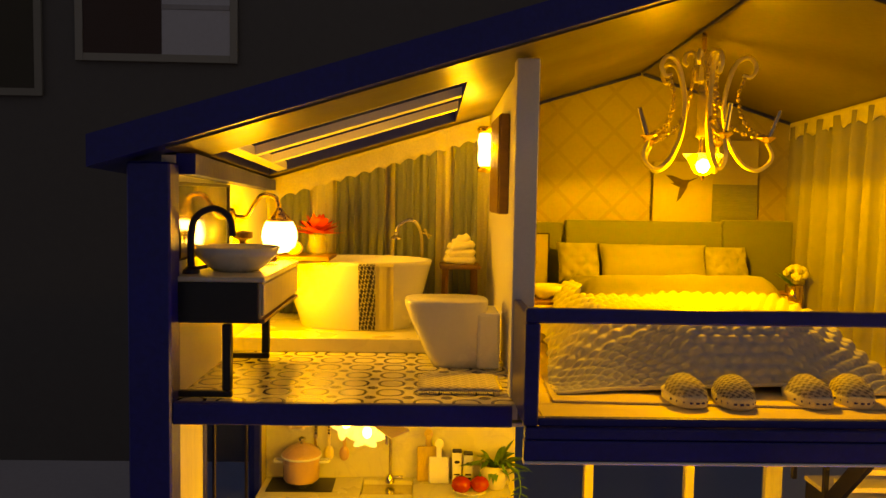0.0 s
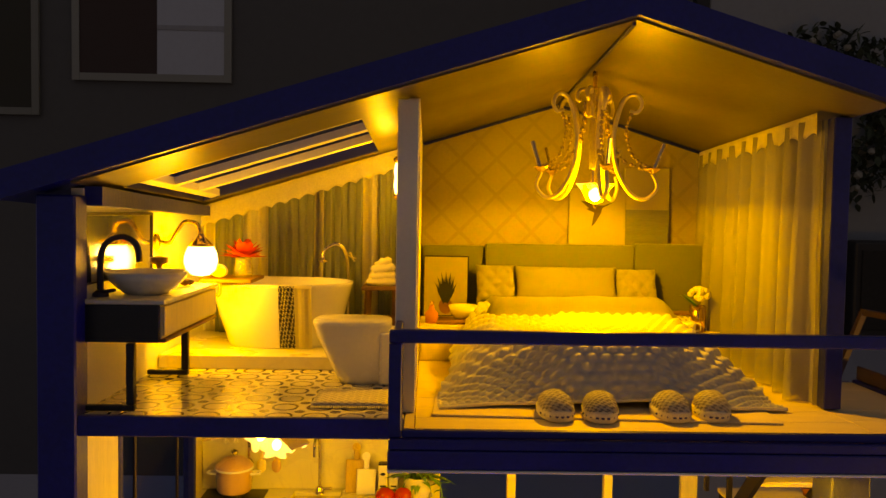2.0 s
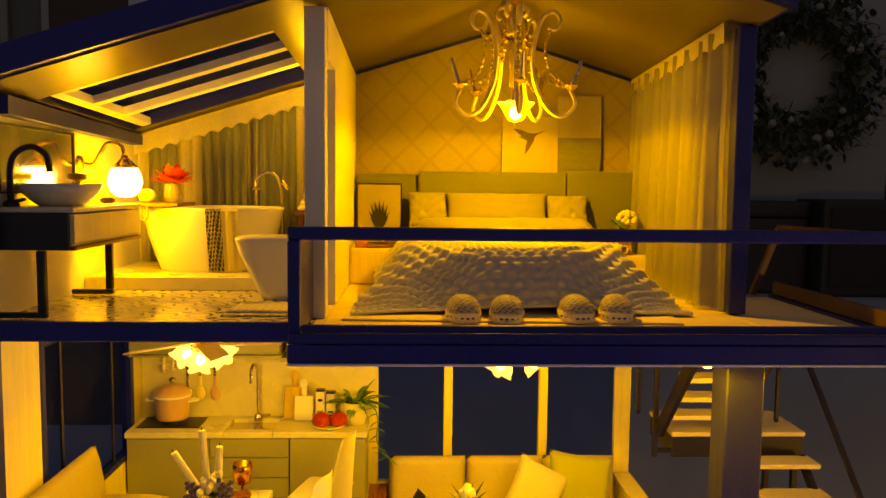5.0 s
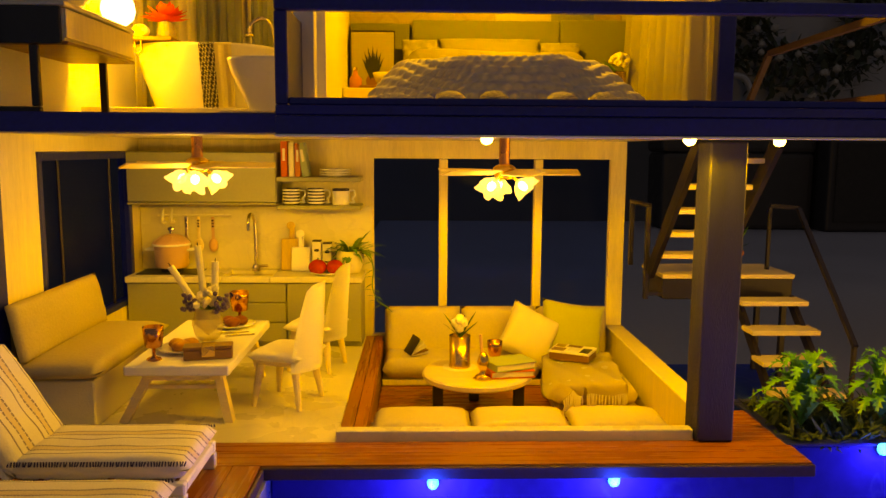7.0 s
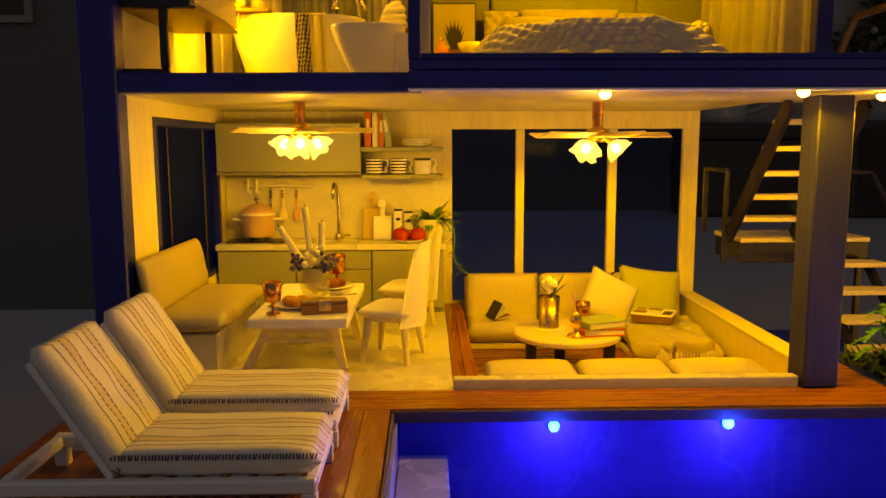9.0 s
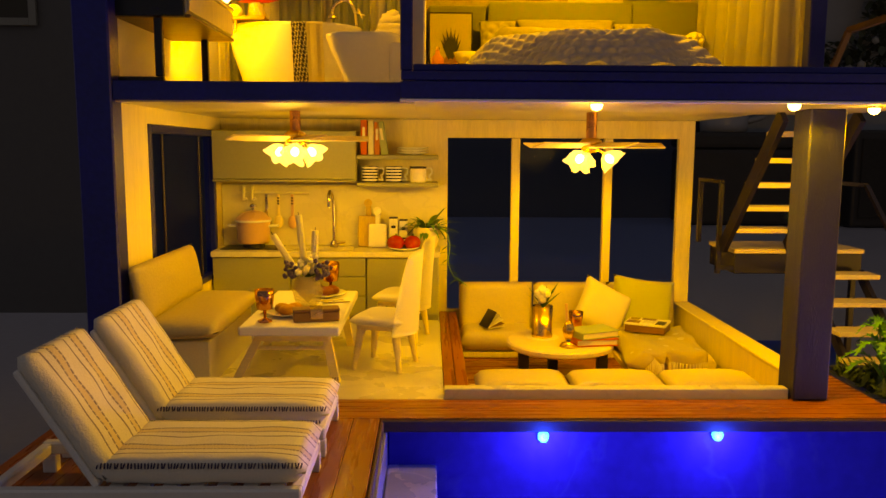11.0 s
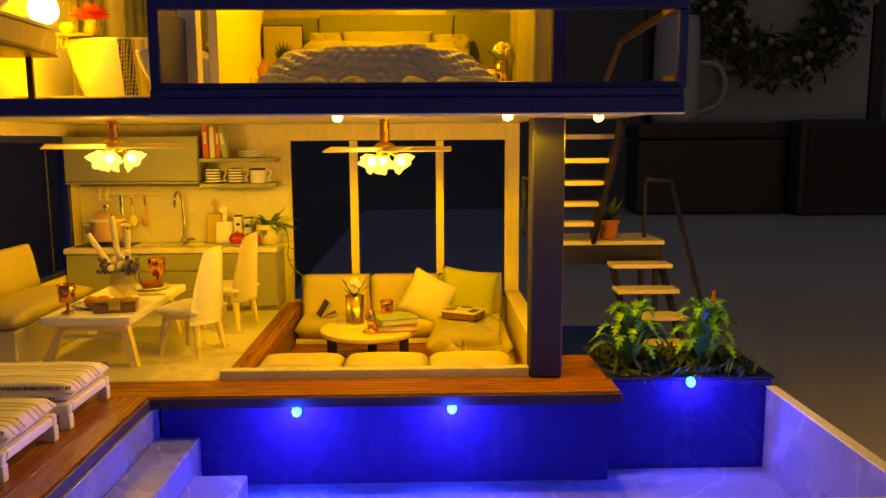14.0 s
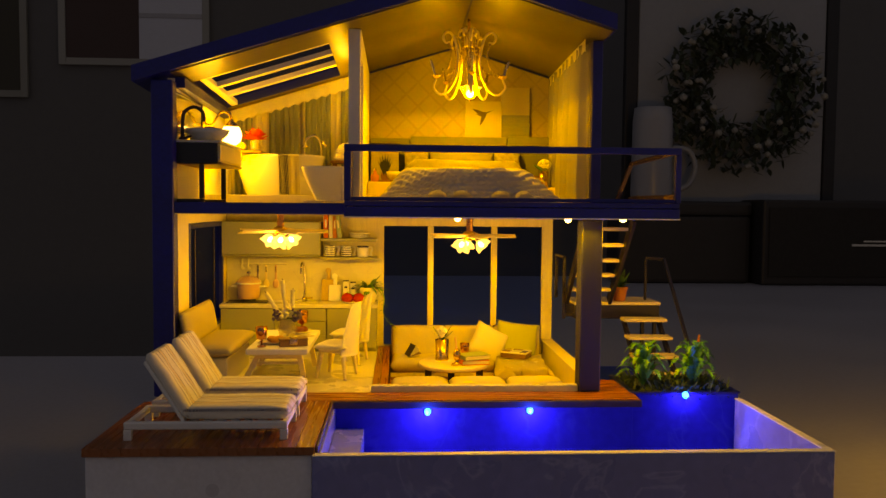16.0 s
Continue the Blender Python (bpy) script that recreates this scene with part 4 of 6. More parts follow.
for k, xx in enumerate((-0.2, 0.9, 2.0)):
    mg = thing("mug", xx, 32.45, 12.37, ["white mug with black stripes", "white mug with black stripes", "white mug with a dark rim band"][k], "mug", "mugs on the shelf")
    part("cup", lathe([(0.0, 0.0), (0.36, 0.0), (0.38, 0.05), (0.38, 0.72), (0.33, 0.72), (0.33, 0.1), (0.0, 0.1)], 20), BANDED if k == 2 else STRIPED, mg, smooth=False)
    part("handle", tube(smooth_path([(0.37, 0, 0.62), (0.58, 0, 0.62), (0.62, 0, 0.42), (0.5, 0, 0.28), (0.6, 0, 0.1), (0.37, 0, 0.12)], 4), 0.045, 6), CERAMIC, mg)


# ---- ceiling fans ----
def ceiling_fan(x, y, turn, label, top, drop):
    f = thing("ceiling_fan", x, y, top - drop, label, "ceiling fan", "ceiling fans")
    part("rod", tube([(0, 0, drop), (0, 0, -0.35)], 0.2, 12), COPPER, f)
    part("housing", lathe([(0.12, -0.33), (0.28, -0.36), (0.42, -0.46), (0.42, -0.56), (0.3, -0.66), (0.36, -0.72), (0.36, -0.8), (0.2, -0.9), (0.0, -0.9)], 20), GOLD, f, smooth=True)
    for k in range(5):
        a = turn + k * 72
        bl = moved(box(0.35, 2.75, -0.32, 0.32, -0.03, 0.03, 0.03), turn_cm(0, 0, -0.62, 15, 0, 0))
        part("blade", moved(bl, turn_cm(rz=a)), WOODPALE, f)
    for k in range(3):
        a = radians(turn + 30 + k * 120)
        cx, cy = 0.5 * math.cos(a), 0.5 * math.sin(a)
        arm = part("arm", tube(smooth_path([(0, 0, -0.85), (cx * 0.6, cy * 0.6, -0.8), (cx, cy, -0.95)], 4), 0.06, 6), GOLD, f)
        petal = lambda ang, ring: 1 + (0.3 * math.cos(5 * ang) if ring > 1 else 0)
        sh = part("shade", moved(lathe([(0.09, 0.0), (0.26, -0.1), (0.38, -0.32), (0.4, -0.48), (0.45, -0.54)], 40, wob=petal), turn_cm(cx, cy, -0.92, 46 * math.sin(a), -46 * math.cos(a), 0)), SHADEGLASS, f, "lit petal-shaped glass shade", smooth=True)
        sh.visible_shadow = False
        bu = part("bulb", moved(ball(0.16, 0, 0, -0.28, 2, squash=1.3), turn_cm(cx, cy, -0.92, 46 * math.sin(a), -46 * math.cos(a), 0)), BULB, f, "lit bulb", smooth=True)
        bu.visible_shadow = False
    return f


ceiling_fan(-2.5, 26.2, 8, "pale wooden ceiling fan with three lit petal-glass lamps", 15.26, 0.4)
ceiling_fan(8.6, 26.2, 72, "pale wooden ceiling fan with three lit petal-glass lamps", 15.26, 0.6)

# ---- dining corner ----
b_ = thing("dining_bench", -6.0, 24.25, 6.1, "tan leather bench with an upholstered back against the wall", "bench")
b_.scale.z = 0.88
part("base", box(-1.2, 1.4, -2.75, 3.2, 0, 1.75, 0.04), LINEN, b_, "plain cream base")
part("seat", cushion(3.0, 6.65, 0.85, 18, 0.4, seed=3, m=turn_cm(0.3, 0.0, 1.76)), BENCHHIDE, b_, smooth=True)
part("backrest", cushion(2.15, 6.5, 0.55, 18, 0.3, seed=4, m=turn_cm(-0.72, 0.0, 3.5, 0, 80, 0) @ turn_cm(0, 0, -0.28)), BENCHHIDE, b_, smooth=True)
t_ = thing("dining_table", -2.02, 24.6, 6.1, "white topped dining table on splayed trestle legs", "table")
t_.scale = (1.1, 0.82, 0.81)
part("tabletop", box(-1.45, 1.5, -4.0, 3.95, 2.16, 2.55, 0.05), WHITE, t_)
for yy in (-3.3, 3.3):
    part("apron", box(-1.1, 1.15, yy - 0.07, yy + 0.07, 1.8, 2.15, 0.03), WOODPALE, t_)
for yy in (-3.0, 3.0):
    part("leg", bar((-0.9, yy, 2.15), (-1.75, yy, 0.0), 0.42, 0.25), WOODPALE, t_)
    part("leg", bar((1.0, yy, 2.15), (1.3, yy, 0.0), 0.42, 0.25), WOODPALE, t_)
    part("stretcher", bar((-1.1, yy, 1.45), (1.0, yy, 1.45), 0.12, 0.16), WOODPALE, t_)


def chair(x, y, rz, label):
    c = thing("dining_chair", x, y, 6.1, label, "chair", "chairs at the dining table", rz)
    c.scale.z = 0.93
    part("seat", cushion(1.95, 2.15, 0.42, 14, 0.3, seed=6, m=turn_cm(0, 0, 1.72)), WHITEFAB, c, smooth=True)
    part("seat_frame", box(-0.8, 0.8, -0.8, 0.8, 1.55, 1.78, 0.06), WOODPALE, c)

    def back(u, v):
        half = 1.05 - 0.42 * v * v
        c = 2 * u - 1
        lean = 1.2 + 0.12 * v + 0.1 * v * v - 0.55 * c * c * (1 - 0.4 * v)
        return Vector((lean, c * half, 1.4 + (3.25 - 0.3 * c ** 4) * v))

    bm, _ = grid_surface(back, 12, 14)
    bmesh.ops.solidify(bm, geom=bm.faces[:], thickness=0.24)
    bmesh.ops.bevel(bm, geom=[e for e in bm.edges if len(e.link_faces) == 2 and e.calc_face_angle(0) > 1.2], offset=0.07, segments=2, affect="EDGES")
    part("backrest", bm, WHITEFAB, c, smooth=True)
    for sx, sy in ((-1, -1), (-1, 1), (1, -1), (1, 1)):
        part("leg", tube([(sx * 0.66, sy * 0.66, 1.56), (sx * 0.86, sy * 0.86, 0)], 0.17, 10, taper=lambda t: 1 - 0.5 * t), WOODPALE, c)
    return c


near_chair = chair(0.95, 24.15, -19, "white upholstered dining chair on tapered pale legs")
copy_thing(near_chair, at(1.4, 28.4, 6.1, -16))

v_ = thing("candle_vase", -1.9, 24.7, 8.18, "glass vase with leaning candles, grapes and blossoms", "vase")
part("bowl", lathe([(0.0, 0.0), (0.3, 0.0), (0.47, 0.22), (0.55, 0.6), (0.42, 1.0), (0.5, 1.15), (0.42, 1.15), (0.36, 1.0), (0.47, 0.6), (0.0, 0.1)], 30, wob=lambda a, k: 1 + 0.04 * math.cos(10 * a)), CRYSTAL, v_, "ribbed glass bowl", smooth=True)
for k, (px, py, pz, qx, qy, qz) in enumerate(((-0.35, 0, 1.2, -1.2, -0.1, 2.6), (-0.1, 0.05, 1.3, -0.3, 0.1, 3.3), (0.25, 0, 1.2, 0.3, 0.05, 2.75))):
    cn = part("candle", tube([(px, py, pz), (qx, qy, qz)], 0.12, 10), WAX, v_, "leaning cream candle")
    part("wick", tube([(qx, qy, qz), (qx * 1.05, qy, qz + 0.12)], 0.02, 4), BLACK, cn)
fl = bmesh.new()
for k in range(26):
    a, r = rnd.uniform(0, 6.28), rnd.uniform(0.05, 0.42)
    ball(rnd.uniform(0.09, 0.15), r * math.cos(a), r * math.sin(a) - 0.15, rnd.uniform(1.2, 1.85), 1, fl)
part("blossoms", fl, WAX, v_, "pale yellow blossoms")
gr = bmesh.new()
for s in (-1, 1):
    for k in range(20):
        ball(0.1, s * 0.55 + rnd.uniform(-0.24, 0.24), rnd.uniform(-0.45, 0.0), 1.05 + rnd.uniform(0, 0.62), 1, gr)
tagged(part("fruit", gr, mat("purple_grape", (0.10, 0.07, 0.22), 0.35, vary=0.3), v_, "hanging purple grapes", smooth=True), kind="stuff")
lv = bmesh.new()
for k in range(14):
    a = rnd.uniform(0, 6.28)
    leaf_strip(lv, (0, 0, 1.0), (0.7 * math.cos(a), 0.5 * math.sin(a), 1.2 + rnd.uniform(0, 0.5)), 0.09, 0.15)
part("leaves", lv, LEAF, v_)


def goblet(x, y, z, s, material, label):
    g = thing("goblet", x, y, z, label, "goblet", "goblets")
    part("cup", lathe([(0.05 * s, 0.42 * s), (0.3 * s, 0.5 * s), (0.36 * s, 0.95 * s), (0.38 * s, 1.25 * s), (0.33 * s, 1.25 * s), (0.28 * s, 0.6 * s), (0.0, 0.5 * s)], 18), material, g, smooth=True)
    part("stem", lathe([(0.28 * s, 0.0), (0.26 * s, 0.06 * s), (0.06 * s, 0.14 * s), (0.06 * s, 0.42 * s)], 14), material, g, smooth=True)


goblet(-2.9, 22.05, 8.18, 0.86, COPPER, "dull copper goblet on the dining table")
goblet(-1.4, 27.3, 8.18, 0.98, COPPER, "copper tinted goblet on the dining table")


def meal(x, y, label, food):
    d = thing("dinner_plate", x, y, 8.18, label, "plate", "laid plates")
    part("plate", lathe([(0.0, 0.0), (0.45, 0.0), (0.78, 0.1), (0.8, 0.14), (0.45, 0.06), (0.0, 0.05)], 24), CERAMIC, d, smooth=True)
    for k in range(3):
        a = k * 2.2 + 0.4
        fm = ball(0.3, 0.24 * math.cos(a), 0.24 * math.sin(a), 0.2, 2, squash=0.6)
        for v in fm.verts:
            v.co += 0.05 * noise.noise_vector(v.co * 3)
        part("food", fm, food, d, smooth=True)


BREAD = mat("baked_bread", (0.42, 0.20, 0.06), 0.6, vary=0.3, bump=0.4)
CAKE = mat("dark_cake", (0.16, 0.04, 0.03), 0.5, vary=0.3, bump=0.3)
meal(-2.35, 23.2, "white plate with golden bread rolls", BREAD)
meal(-1.5, 26.7, "white plate with dark cake", CAKE)
bx = thing("book_box", -1.25, 22.3, 8.18, "closed brown keepsake box with a brass band on the table", "box", rz=12)
part("body", box(-0.75, 0.75, -0.3, 0.3, 0, 0.32, 0.03), WOODMID, bx)
part("lid", box(-0.77, 0.77, -0.32, 0.32, 0.325, 0.42, 0.03), WOODMID, bx)
part("band", box(-0.2, 0.2, -0.33, 0.33, 0.1, 0.43, 0.01), GOLD, bx)
for k, (xx, yy, rz) in enumerate(((-1.25, 25.6, 20), (-3.1, 23.6, 70), (-0.95, 25.2, 20))):
    cu = thing("knife", xx, yy, 8.18, "small steel table knife", "cutlery", "cutlery", rz)
    part("blade", box(0, 0.55, -0.05, 0.05, 0, 0.03, 0.01), CHROME, cu)
    part("handle", box(-0.5, 0, -0.05, 0.05, 0, 0.05, 0.015), CHROME, cu)

# ---- sunken sitting area ----
ZS = 4.6
so = thing("corner_sofa", 9.0, 31.9, ZS, "pale beige leather corner sofa with a chaise", "sofa")
part("plinth", joined((-5.1, 1.8, -1.35, 1.65, 0.02, 0.3), (1.81, 5.1, -5.4, 1.65, 0.02, 0.3)), CREAM, so)
part("seat", cushion(3.5, 3.0, 0.95, 14, 0.13, seed=8, m=turn_cm(-3.35, -0.1, 0.31)), LEATHER, so, smooth=True)
part("seat", cushion(3.4, 3.0, 0.95, 14, 0.13, seed=9, m=turn_cm(0.12, -0.1, 0.31)), LEATHER, so, smooth=True)
part("chaise_seat", cushion(3.3, 7.0, 0.85, 14, 0.13, seed=10, m=turn_cm(3.45, -1.95, 0.31)), LEATHER, so, smooth=True)
for k, (x0, w) in enumerate(((-3.35, 3.45), (0.12, 3.4), (3.5, 3.25))):
    part("back_cushion", cushion(w, 2.3, 0.75, 14, 0.13, seed=12 + k, m=turn_cm(x0, 1.15, 1.9, 82, 0, 0)), LEATHER, so, smooth=True)
fs = thing("front_seat", 8.6, 21.85, ZS - 0.0, "row of three beige seat cushions behind the kerb", "sofa")
part("plinth", box(-4.7, 5.0, -1.0, 0.9, 0.0, 1.25, 0.03), CREAM, fs)
for k in range(3):
    part("seat", cushion(3.1, 1.9, 0.62, 14, 0.35, seed=20 + k, m=turn_cm(-3.0 + k * 3.15, -0.05, 1.26)), LEATHER, fs, smooth=True)
pw = thing("scatter_cushion", 10.35, 31.2, ZS + 1.75, "cream piped scatter cushion leaning on the sofa back", "cushion", "sofa cushions")
part("cushion", cushion(2.45, 2.45, 0.9, 16, 0.5, 1.0, 31, 0.05, m=turn_cm(0, 0, 0.35, 62, 28, 0) @ turn_cm(0, 0, -0.4)), LINEN, pw, smooth=True)
pw = thing("scatter_cushion", 12.35, 31.9, ZS + 1.6, "olive green scatter cushion leaning on the sofa back", "cushion", "sofa cushions")
part("cushion", cushion(2.9, 2.8, 0.95, 16, 0.5, 1.0, 33, 0.05, m=turn_cm(0, 0, 0.45, 70, 8, 0) @ turn_cm(0, 0, -0.4)), OLIVE, pw, smooth=True)

th = thing("throw_blanket", 12.1, 28.3, ZS + 1.22, "pale fringed throw blanket over the chaise", "blanket")
SPOTTED = mat("dotted_wool", (0.74, 0.66, 0.42), 0.95, vary=0.08, fine=110, bump=0.6, sheen=0.3)
n_, l_ = nodes_of(SPOTTED)
vor = n_.new("ShaderNodeTexVoronoi")
vor.inputs["Scale"].default_value, vor.inputs["Randomness"].default_value = 115, 0.25
co_ = n_.new("ShaderNodeTexCoord")
l_.new(co_.outputs["Object"], vor.inputs["Vector"])
rgb_mix(SPOTTED, math_node(SPOTTED, "LESS_THAN", vor.outputs["Distance"], 0.17), (0.90, 0.86, 0.74))


def drape(u, v):
    top = min(1.0, v / 0.72)
    x = (-1.2 - 0.75 * top) + (2.95 + 0.35 * top) * u
    y = 2.5 - 4.45 * top
    z = 0.22 + 0.05 * noise.noise(Vector((x * 1.2, y * 1.2, 2))) + 0.05 * math.sin(5 * x + 2 * y)
    z -= 0.75 * max(0.0, -1.3 - x)
    fall = max(0.0, (v - 0.68) / 0.32)
    depth = 0.45 * (0.55 + 0.45 * edge(u * 2.2)) - (0.3 if 0.44 < u < 0.52 else 0.0)
    z -= depth * fall ** 1.3
    x += 0.12 * math.sin(9 * u) * fall + 0.35 * (1 - u) ** 2 * fall * 2
    y -= 0.12 * math.sin(min(1.0, fall * 1.5) * 1.57) + 0.1 * math.sin(17 * u) * fall
    return Vector((x, y, z))


bm, _ = grid_surface(drape, 30, 34)
bmesh.ops.solidify(bm, geom=bm.faces[:], thickness=0.07)
part("cloth", bm, SPOTTED, th, smooth=True)
for u0, u1 in ((0.06, 0.44), (0.52, 0.99)):
    fb = bmesh.new()
    k = u0
    while k < u1:
        p = drape(k, 0.99)
        tube(smooth_path([p, p + Vector((rnd.uniform(-0.03, 0.03), -0.04, -0.25)), p + Vector((rnd.uniform(-0.04, 0.04), -0.03, -0.55 + rnd.uniform(-0.05, 0.05)))], 3), 0.034, 4, fb)
        k += 0.03
    tagged(part("fringe", fb, WHITEFAB, th), kind="stuff")
gb = thing("picture_box", 12.0, 29.6, ZS + 1.52, "flat box with a lid of printed pictures on the throw", "box", rz=-28)
part("body", box(-0.85, 0.85, -0.6, 0.6, 0, 0.3, 0.02), WOODMID, gb)
part("lid", box(-0.88, 0.88, -0.63, 0.63, 0.301, 0.4, 0.02), PAPER, gb, "cream printed lid")
for x0, x1, y0, y1, mt in ((-0.8, -0.25, -0.55, -0.05, WOODMID), (-0.8, -0.4, 0.05, 0.55, GOLD), (-0.15, 0.35, -0.5, 0.1, CERAMIC), (0.42, 0.8, -0.55, 0.2, BROWNMETAL), (-0.3, 0.3, 0.2, 0.56, WOODMID), (0.4, 0.8, 0.3, 0.56, WAX)):
    part("print", box(x0, x1, y0, y1, 0.401, 0.41, 0), mt, gb)
mg = thing("magazine", 5.3, 31.2, ZS + 1.28, "open magazine lying on the sofa", "magazine", rz=20)
for k, (an, cc) in enumerate(((58, BROWNMETAL), (40, PAPER), (25, PAPER), (12, WOODMID), (4, PAPER))):
    part("page", moved(box(0.0, 0.85, -0.45, 0.45, -0.015, 0.015, 0), turn_cm(-0.35, 0, 0.05, 0, -an, 0)), cc, mg)

ct = thing("coffee_table", 7.75, 27.0, ZS, "round pale coffee table on three dark legs", "table")
ct.scale.z = 1.12
part("tabletop", lathe([(0.0, 1.32), (2.05, 1.32), (2.12, 1.38), (2.12, 1.5), (2.05, 1.55), (0.0, 1.55)], 40), TREAD, ct)
for a in (205, 335, 90):
    part("leg", box(1.7 * math.cos(radians(a)) - 0.2, 1.7 * math.cos(radians(a)) + 0.2, 1.7 * math.sin(radians(a)) - 0.2, 1.7 * math.sin(radians(a)) + 0.2, 0, 1.31, 0.03), BLACK, ct)
ZT = ZS + 1.745
vs = thing("flower_vase", 7.1, 27.5, ZT, "gold cylinder vase with a white flower and leaves", "vase")
part("vase", lathe([(0.0, 0), (0.42, 0), (0.43, 0.08), (0.4, 0.14), (0.42, 1.25), (0.36, 1.25), (0.34, 0.2), (0.0, 0.15)], 22), GOLD, vs, smooth=True)
fb = bmesh.new()
for k in range(18):
    a, r = rnd.uniform(0, 6.28), rnd.uniform(0.0, 0.26)
    ball(rnd.uniform(0.12, 0.2), r * math.cos(a), r * math.sin(a), 1.5 + rnd.uniform(0, 0.45), 1, fb)
part("flower", fb, WHITEFAB, vs, "white flower head")
lf = bmesh.new()
for a, h in ((2.6, 2.2), (3.3, 1.9), (0.5, 2.3), (0.2, 1.9), (1.3, 2.1)):
    leaf_strip(lf, (0, 0, 1.15), (0.75 * math.cos(a), 0.3 * math.sin(a), h), 0.12, 0.1)
part("leaves", lf, LEAF, vs)
dl = thing("doily", 7.1, 27.45, ZT - 0.005, "round lace doily under the vase", "doily")
part("lace", lathe([(0.0, 0.0), (0.62, 0.0), (0.68, 0.02), (0.0, 0.03)], 28, wob=lambda a, k: 1 + 0.04 * math.cos(14 * a)), LACE, dl)
vs.location.z += 0.03 * CM
cd = thing("candle_holder", 7.9, 25.95, ZT, "gold egg-shaped candle holder with a slim taper", "candle holder")
part("holder", lathe([(0.0, 0), (0.36, 0), (0.3, 0.1), (0.1, 0.2), (0.2, 0.45), (0.24, 0.65), (0.16, 0.9), (0.08, 1.0), (0.0, 1.0)], 18, wob=lambda a, k: 1 + (0.1 * math.cos(8 * a) if k < 2 else 0)), GOLD, cd, smooth=True)
part("taper", tube([(-0.05, 0.1, 0.95), (-0.1, 0.15, 1.65)], 0.06, 6), PINK, cd)
goblet(8.5, 27.7, ZT, 0.8, COPPER, "copper goblet on the coffee table")
for k, (dz, rz, mt, lb) in enumerate(((0.0, 8, 0, "thick red book lying on the coffee table"), (0.29, 22, 3, "open green book on top of a red one"))):
    bk = thing("book", 8.95, 26.5, ZT + dz, lb, "book", "coffee table books", rz)
    part("cover", joined((-0.85, 0.85, -0.6, 0.6, 0, 0.035), (-0.85, 0.85, -0.6, 0.6, 0.24, 0.275), (-0.85, -0.81, -0.6, 0.6, 0.036, 0.239), bevel=0.01), BOOKM[mt], bk)
    part("page_block", box(-0.8, 0.8, -0.55, 0.55, 0.037, 0.238, 0.01), PAPER, bk)

# ---- sun loungers on the deck ----
lg = thing("sun_lounger", -3.42, 13.6, 6.1, "white wooden sun lounger with a striped cushion", "lounger", "sun loungers")
lg.scale = (1.0, 1.0, 1.12)
fr = bmesh.new()
for b in ((-3.3, 3.3, -1.45, -1.2, 0.4, 0.68), (-3.3, 3.3, 1.2, 1.45, 0.4, 0.68), (-3.3, -3.05, -1.19, 1.19, 0.42, 0.66), (3.05, 3.3, -1.19, 1.19, 0.42, 0.66)):
    box(*b, bm=fr)
part("frame", fr, WHITE, lg)
for sx in (-3.15, 3.15):
    for sy in (-1.32, 1.32):
        part("leg", box(sx - 0.16, sx + 0.16, sy - 0.13, sy + 0.13, 0.0, 0.395, 0.02), WHITE, lg)
for k in range(7):
    part("slat", box(-0.75 + k * 0.56, -0.45 + k * 0.56, -1.18, 1.18, 0.56, 0.66, 0.01), WHITE, lg)
part("back_frame", moved(box(0, 2.7, -1.3, 1.3, 0.0, 0.14, 0.04), turn_cm(-1.0, 0, 0.62, 0, -125, 0) @ turn_cm(0, 0, -0.14)), WHITE, lg)


def pad(length, w, h, seed):
    return cushion(length, w, h, 20, 0.11, seed=seed, wrinkle=0.05)


part("seat_pad", moved(pad(4.35, 2.65, 0.5, 41), turn_cm(1.2, 0, 0.69)), STRIPE, lg, smooth=True)
part("back_pad", moved(pad(2.85, 2.65, 0.5, 42), turn_cm(-1.0, 0, 0.72, 0, 55, 0) @ turn_cm(-1.36, 0, 0.02)), STRIPE, lg, smooth=True)
NAVYTHREAD = mat("dark_violet_thread", (0.05, 0.035, 0.08), 0.9, vary=0.3, bump=0.2)
fg = bmesh.new()
for s in (-1, 1):
    for k in range(62):
        x0 = -0.9 + k * 0.069
        tube([(x0, s * 1.27, 1.13), (x0 + rnd.uniform(-0.03, 0.03), s * 1.335, 1.05)], 0.02, 4, fg)
tagged(part("piping", fg, NAVYTHREAD, lg, "dark stitched edge"), kind="stuff")
copy_thing(lg, at(-3.4, 17.15, 6.1))

# ---- outside stairs ----
st = thing("upper_stairs", 16.85, 28.0, 9.6, "open upper flight with pale treads on dark stringers", "stairs")
for k in range(5):
    part("tread", box(-1.35, 1.2, 1.3 - k * 0.88, 2.35 - k * 0.88, 0.8 + k, 1.0 + k, 0.03), TREAD, st)
for xx in (-1.5, 1.32):
    part("stringer", bar((xx, 2.2, 0.1), (xx, -2.9, 5.55), 0.2, 0.62), BROWNMETAL, st)
ld = thing("stair_landing", 18.45, 31.8, 0, "pale stair landing on a dark box frame", "landing")
part("deck", box(-2.55, 3.2, -1.55, 1.6, 9.4, 9.6, 0.03), TREAD, ld)
part("fascia", joined((-2.5, 3.15, -1.48, -1.34, 8.5, 9.39), (-2.5, 3.15, 1.4, 1.55, 8.5, 9.39), (-2.5, -2.36, -1.33, 1.39, 8.5, 9.39), (3.0, 3.15, -1.33, 1.39, 8.5, 9.39)), BROWNMETAL, ld)
for sx in (2.9,):
    for sy in (-1.25, 1.3):
        part("post", box(sx - 0.12, sx + 0.12, sy - 0.12, sy + 0.12, 4.6, 9.38, 0.02), BROWNMETAL, ld)
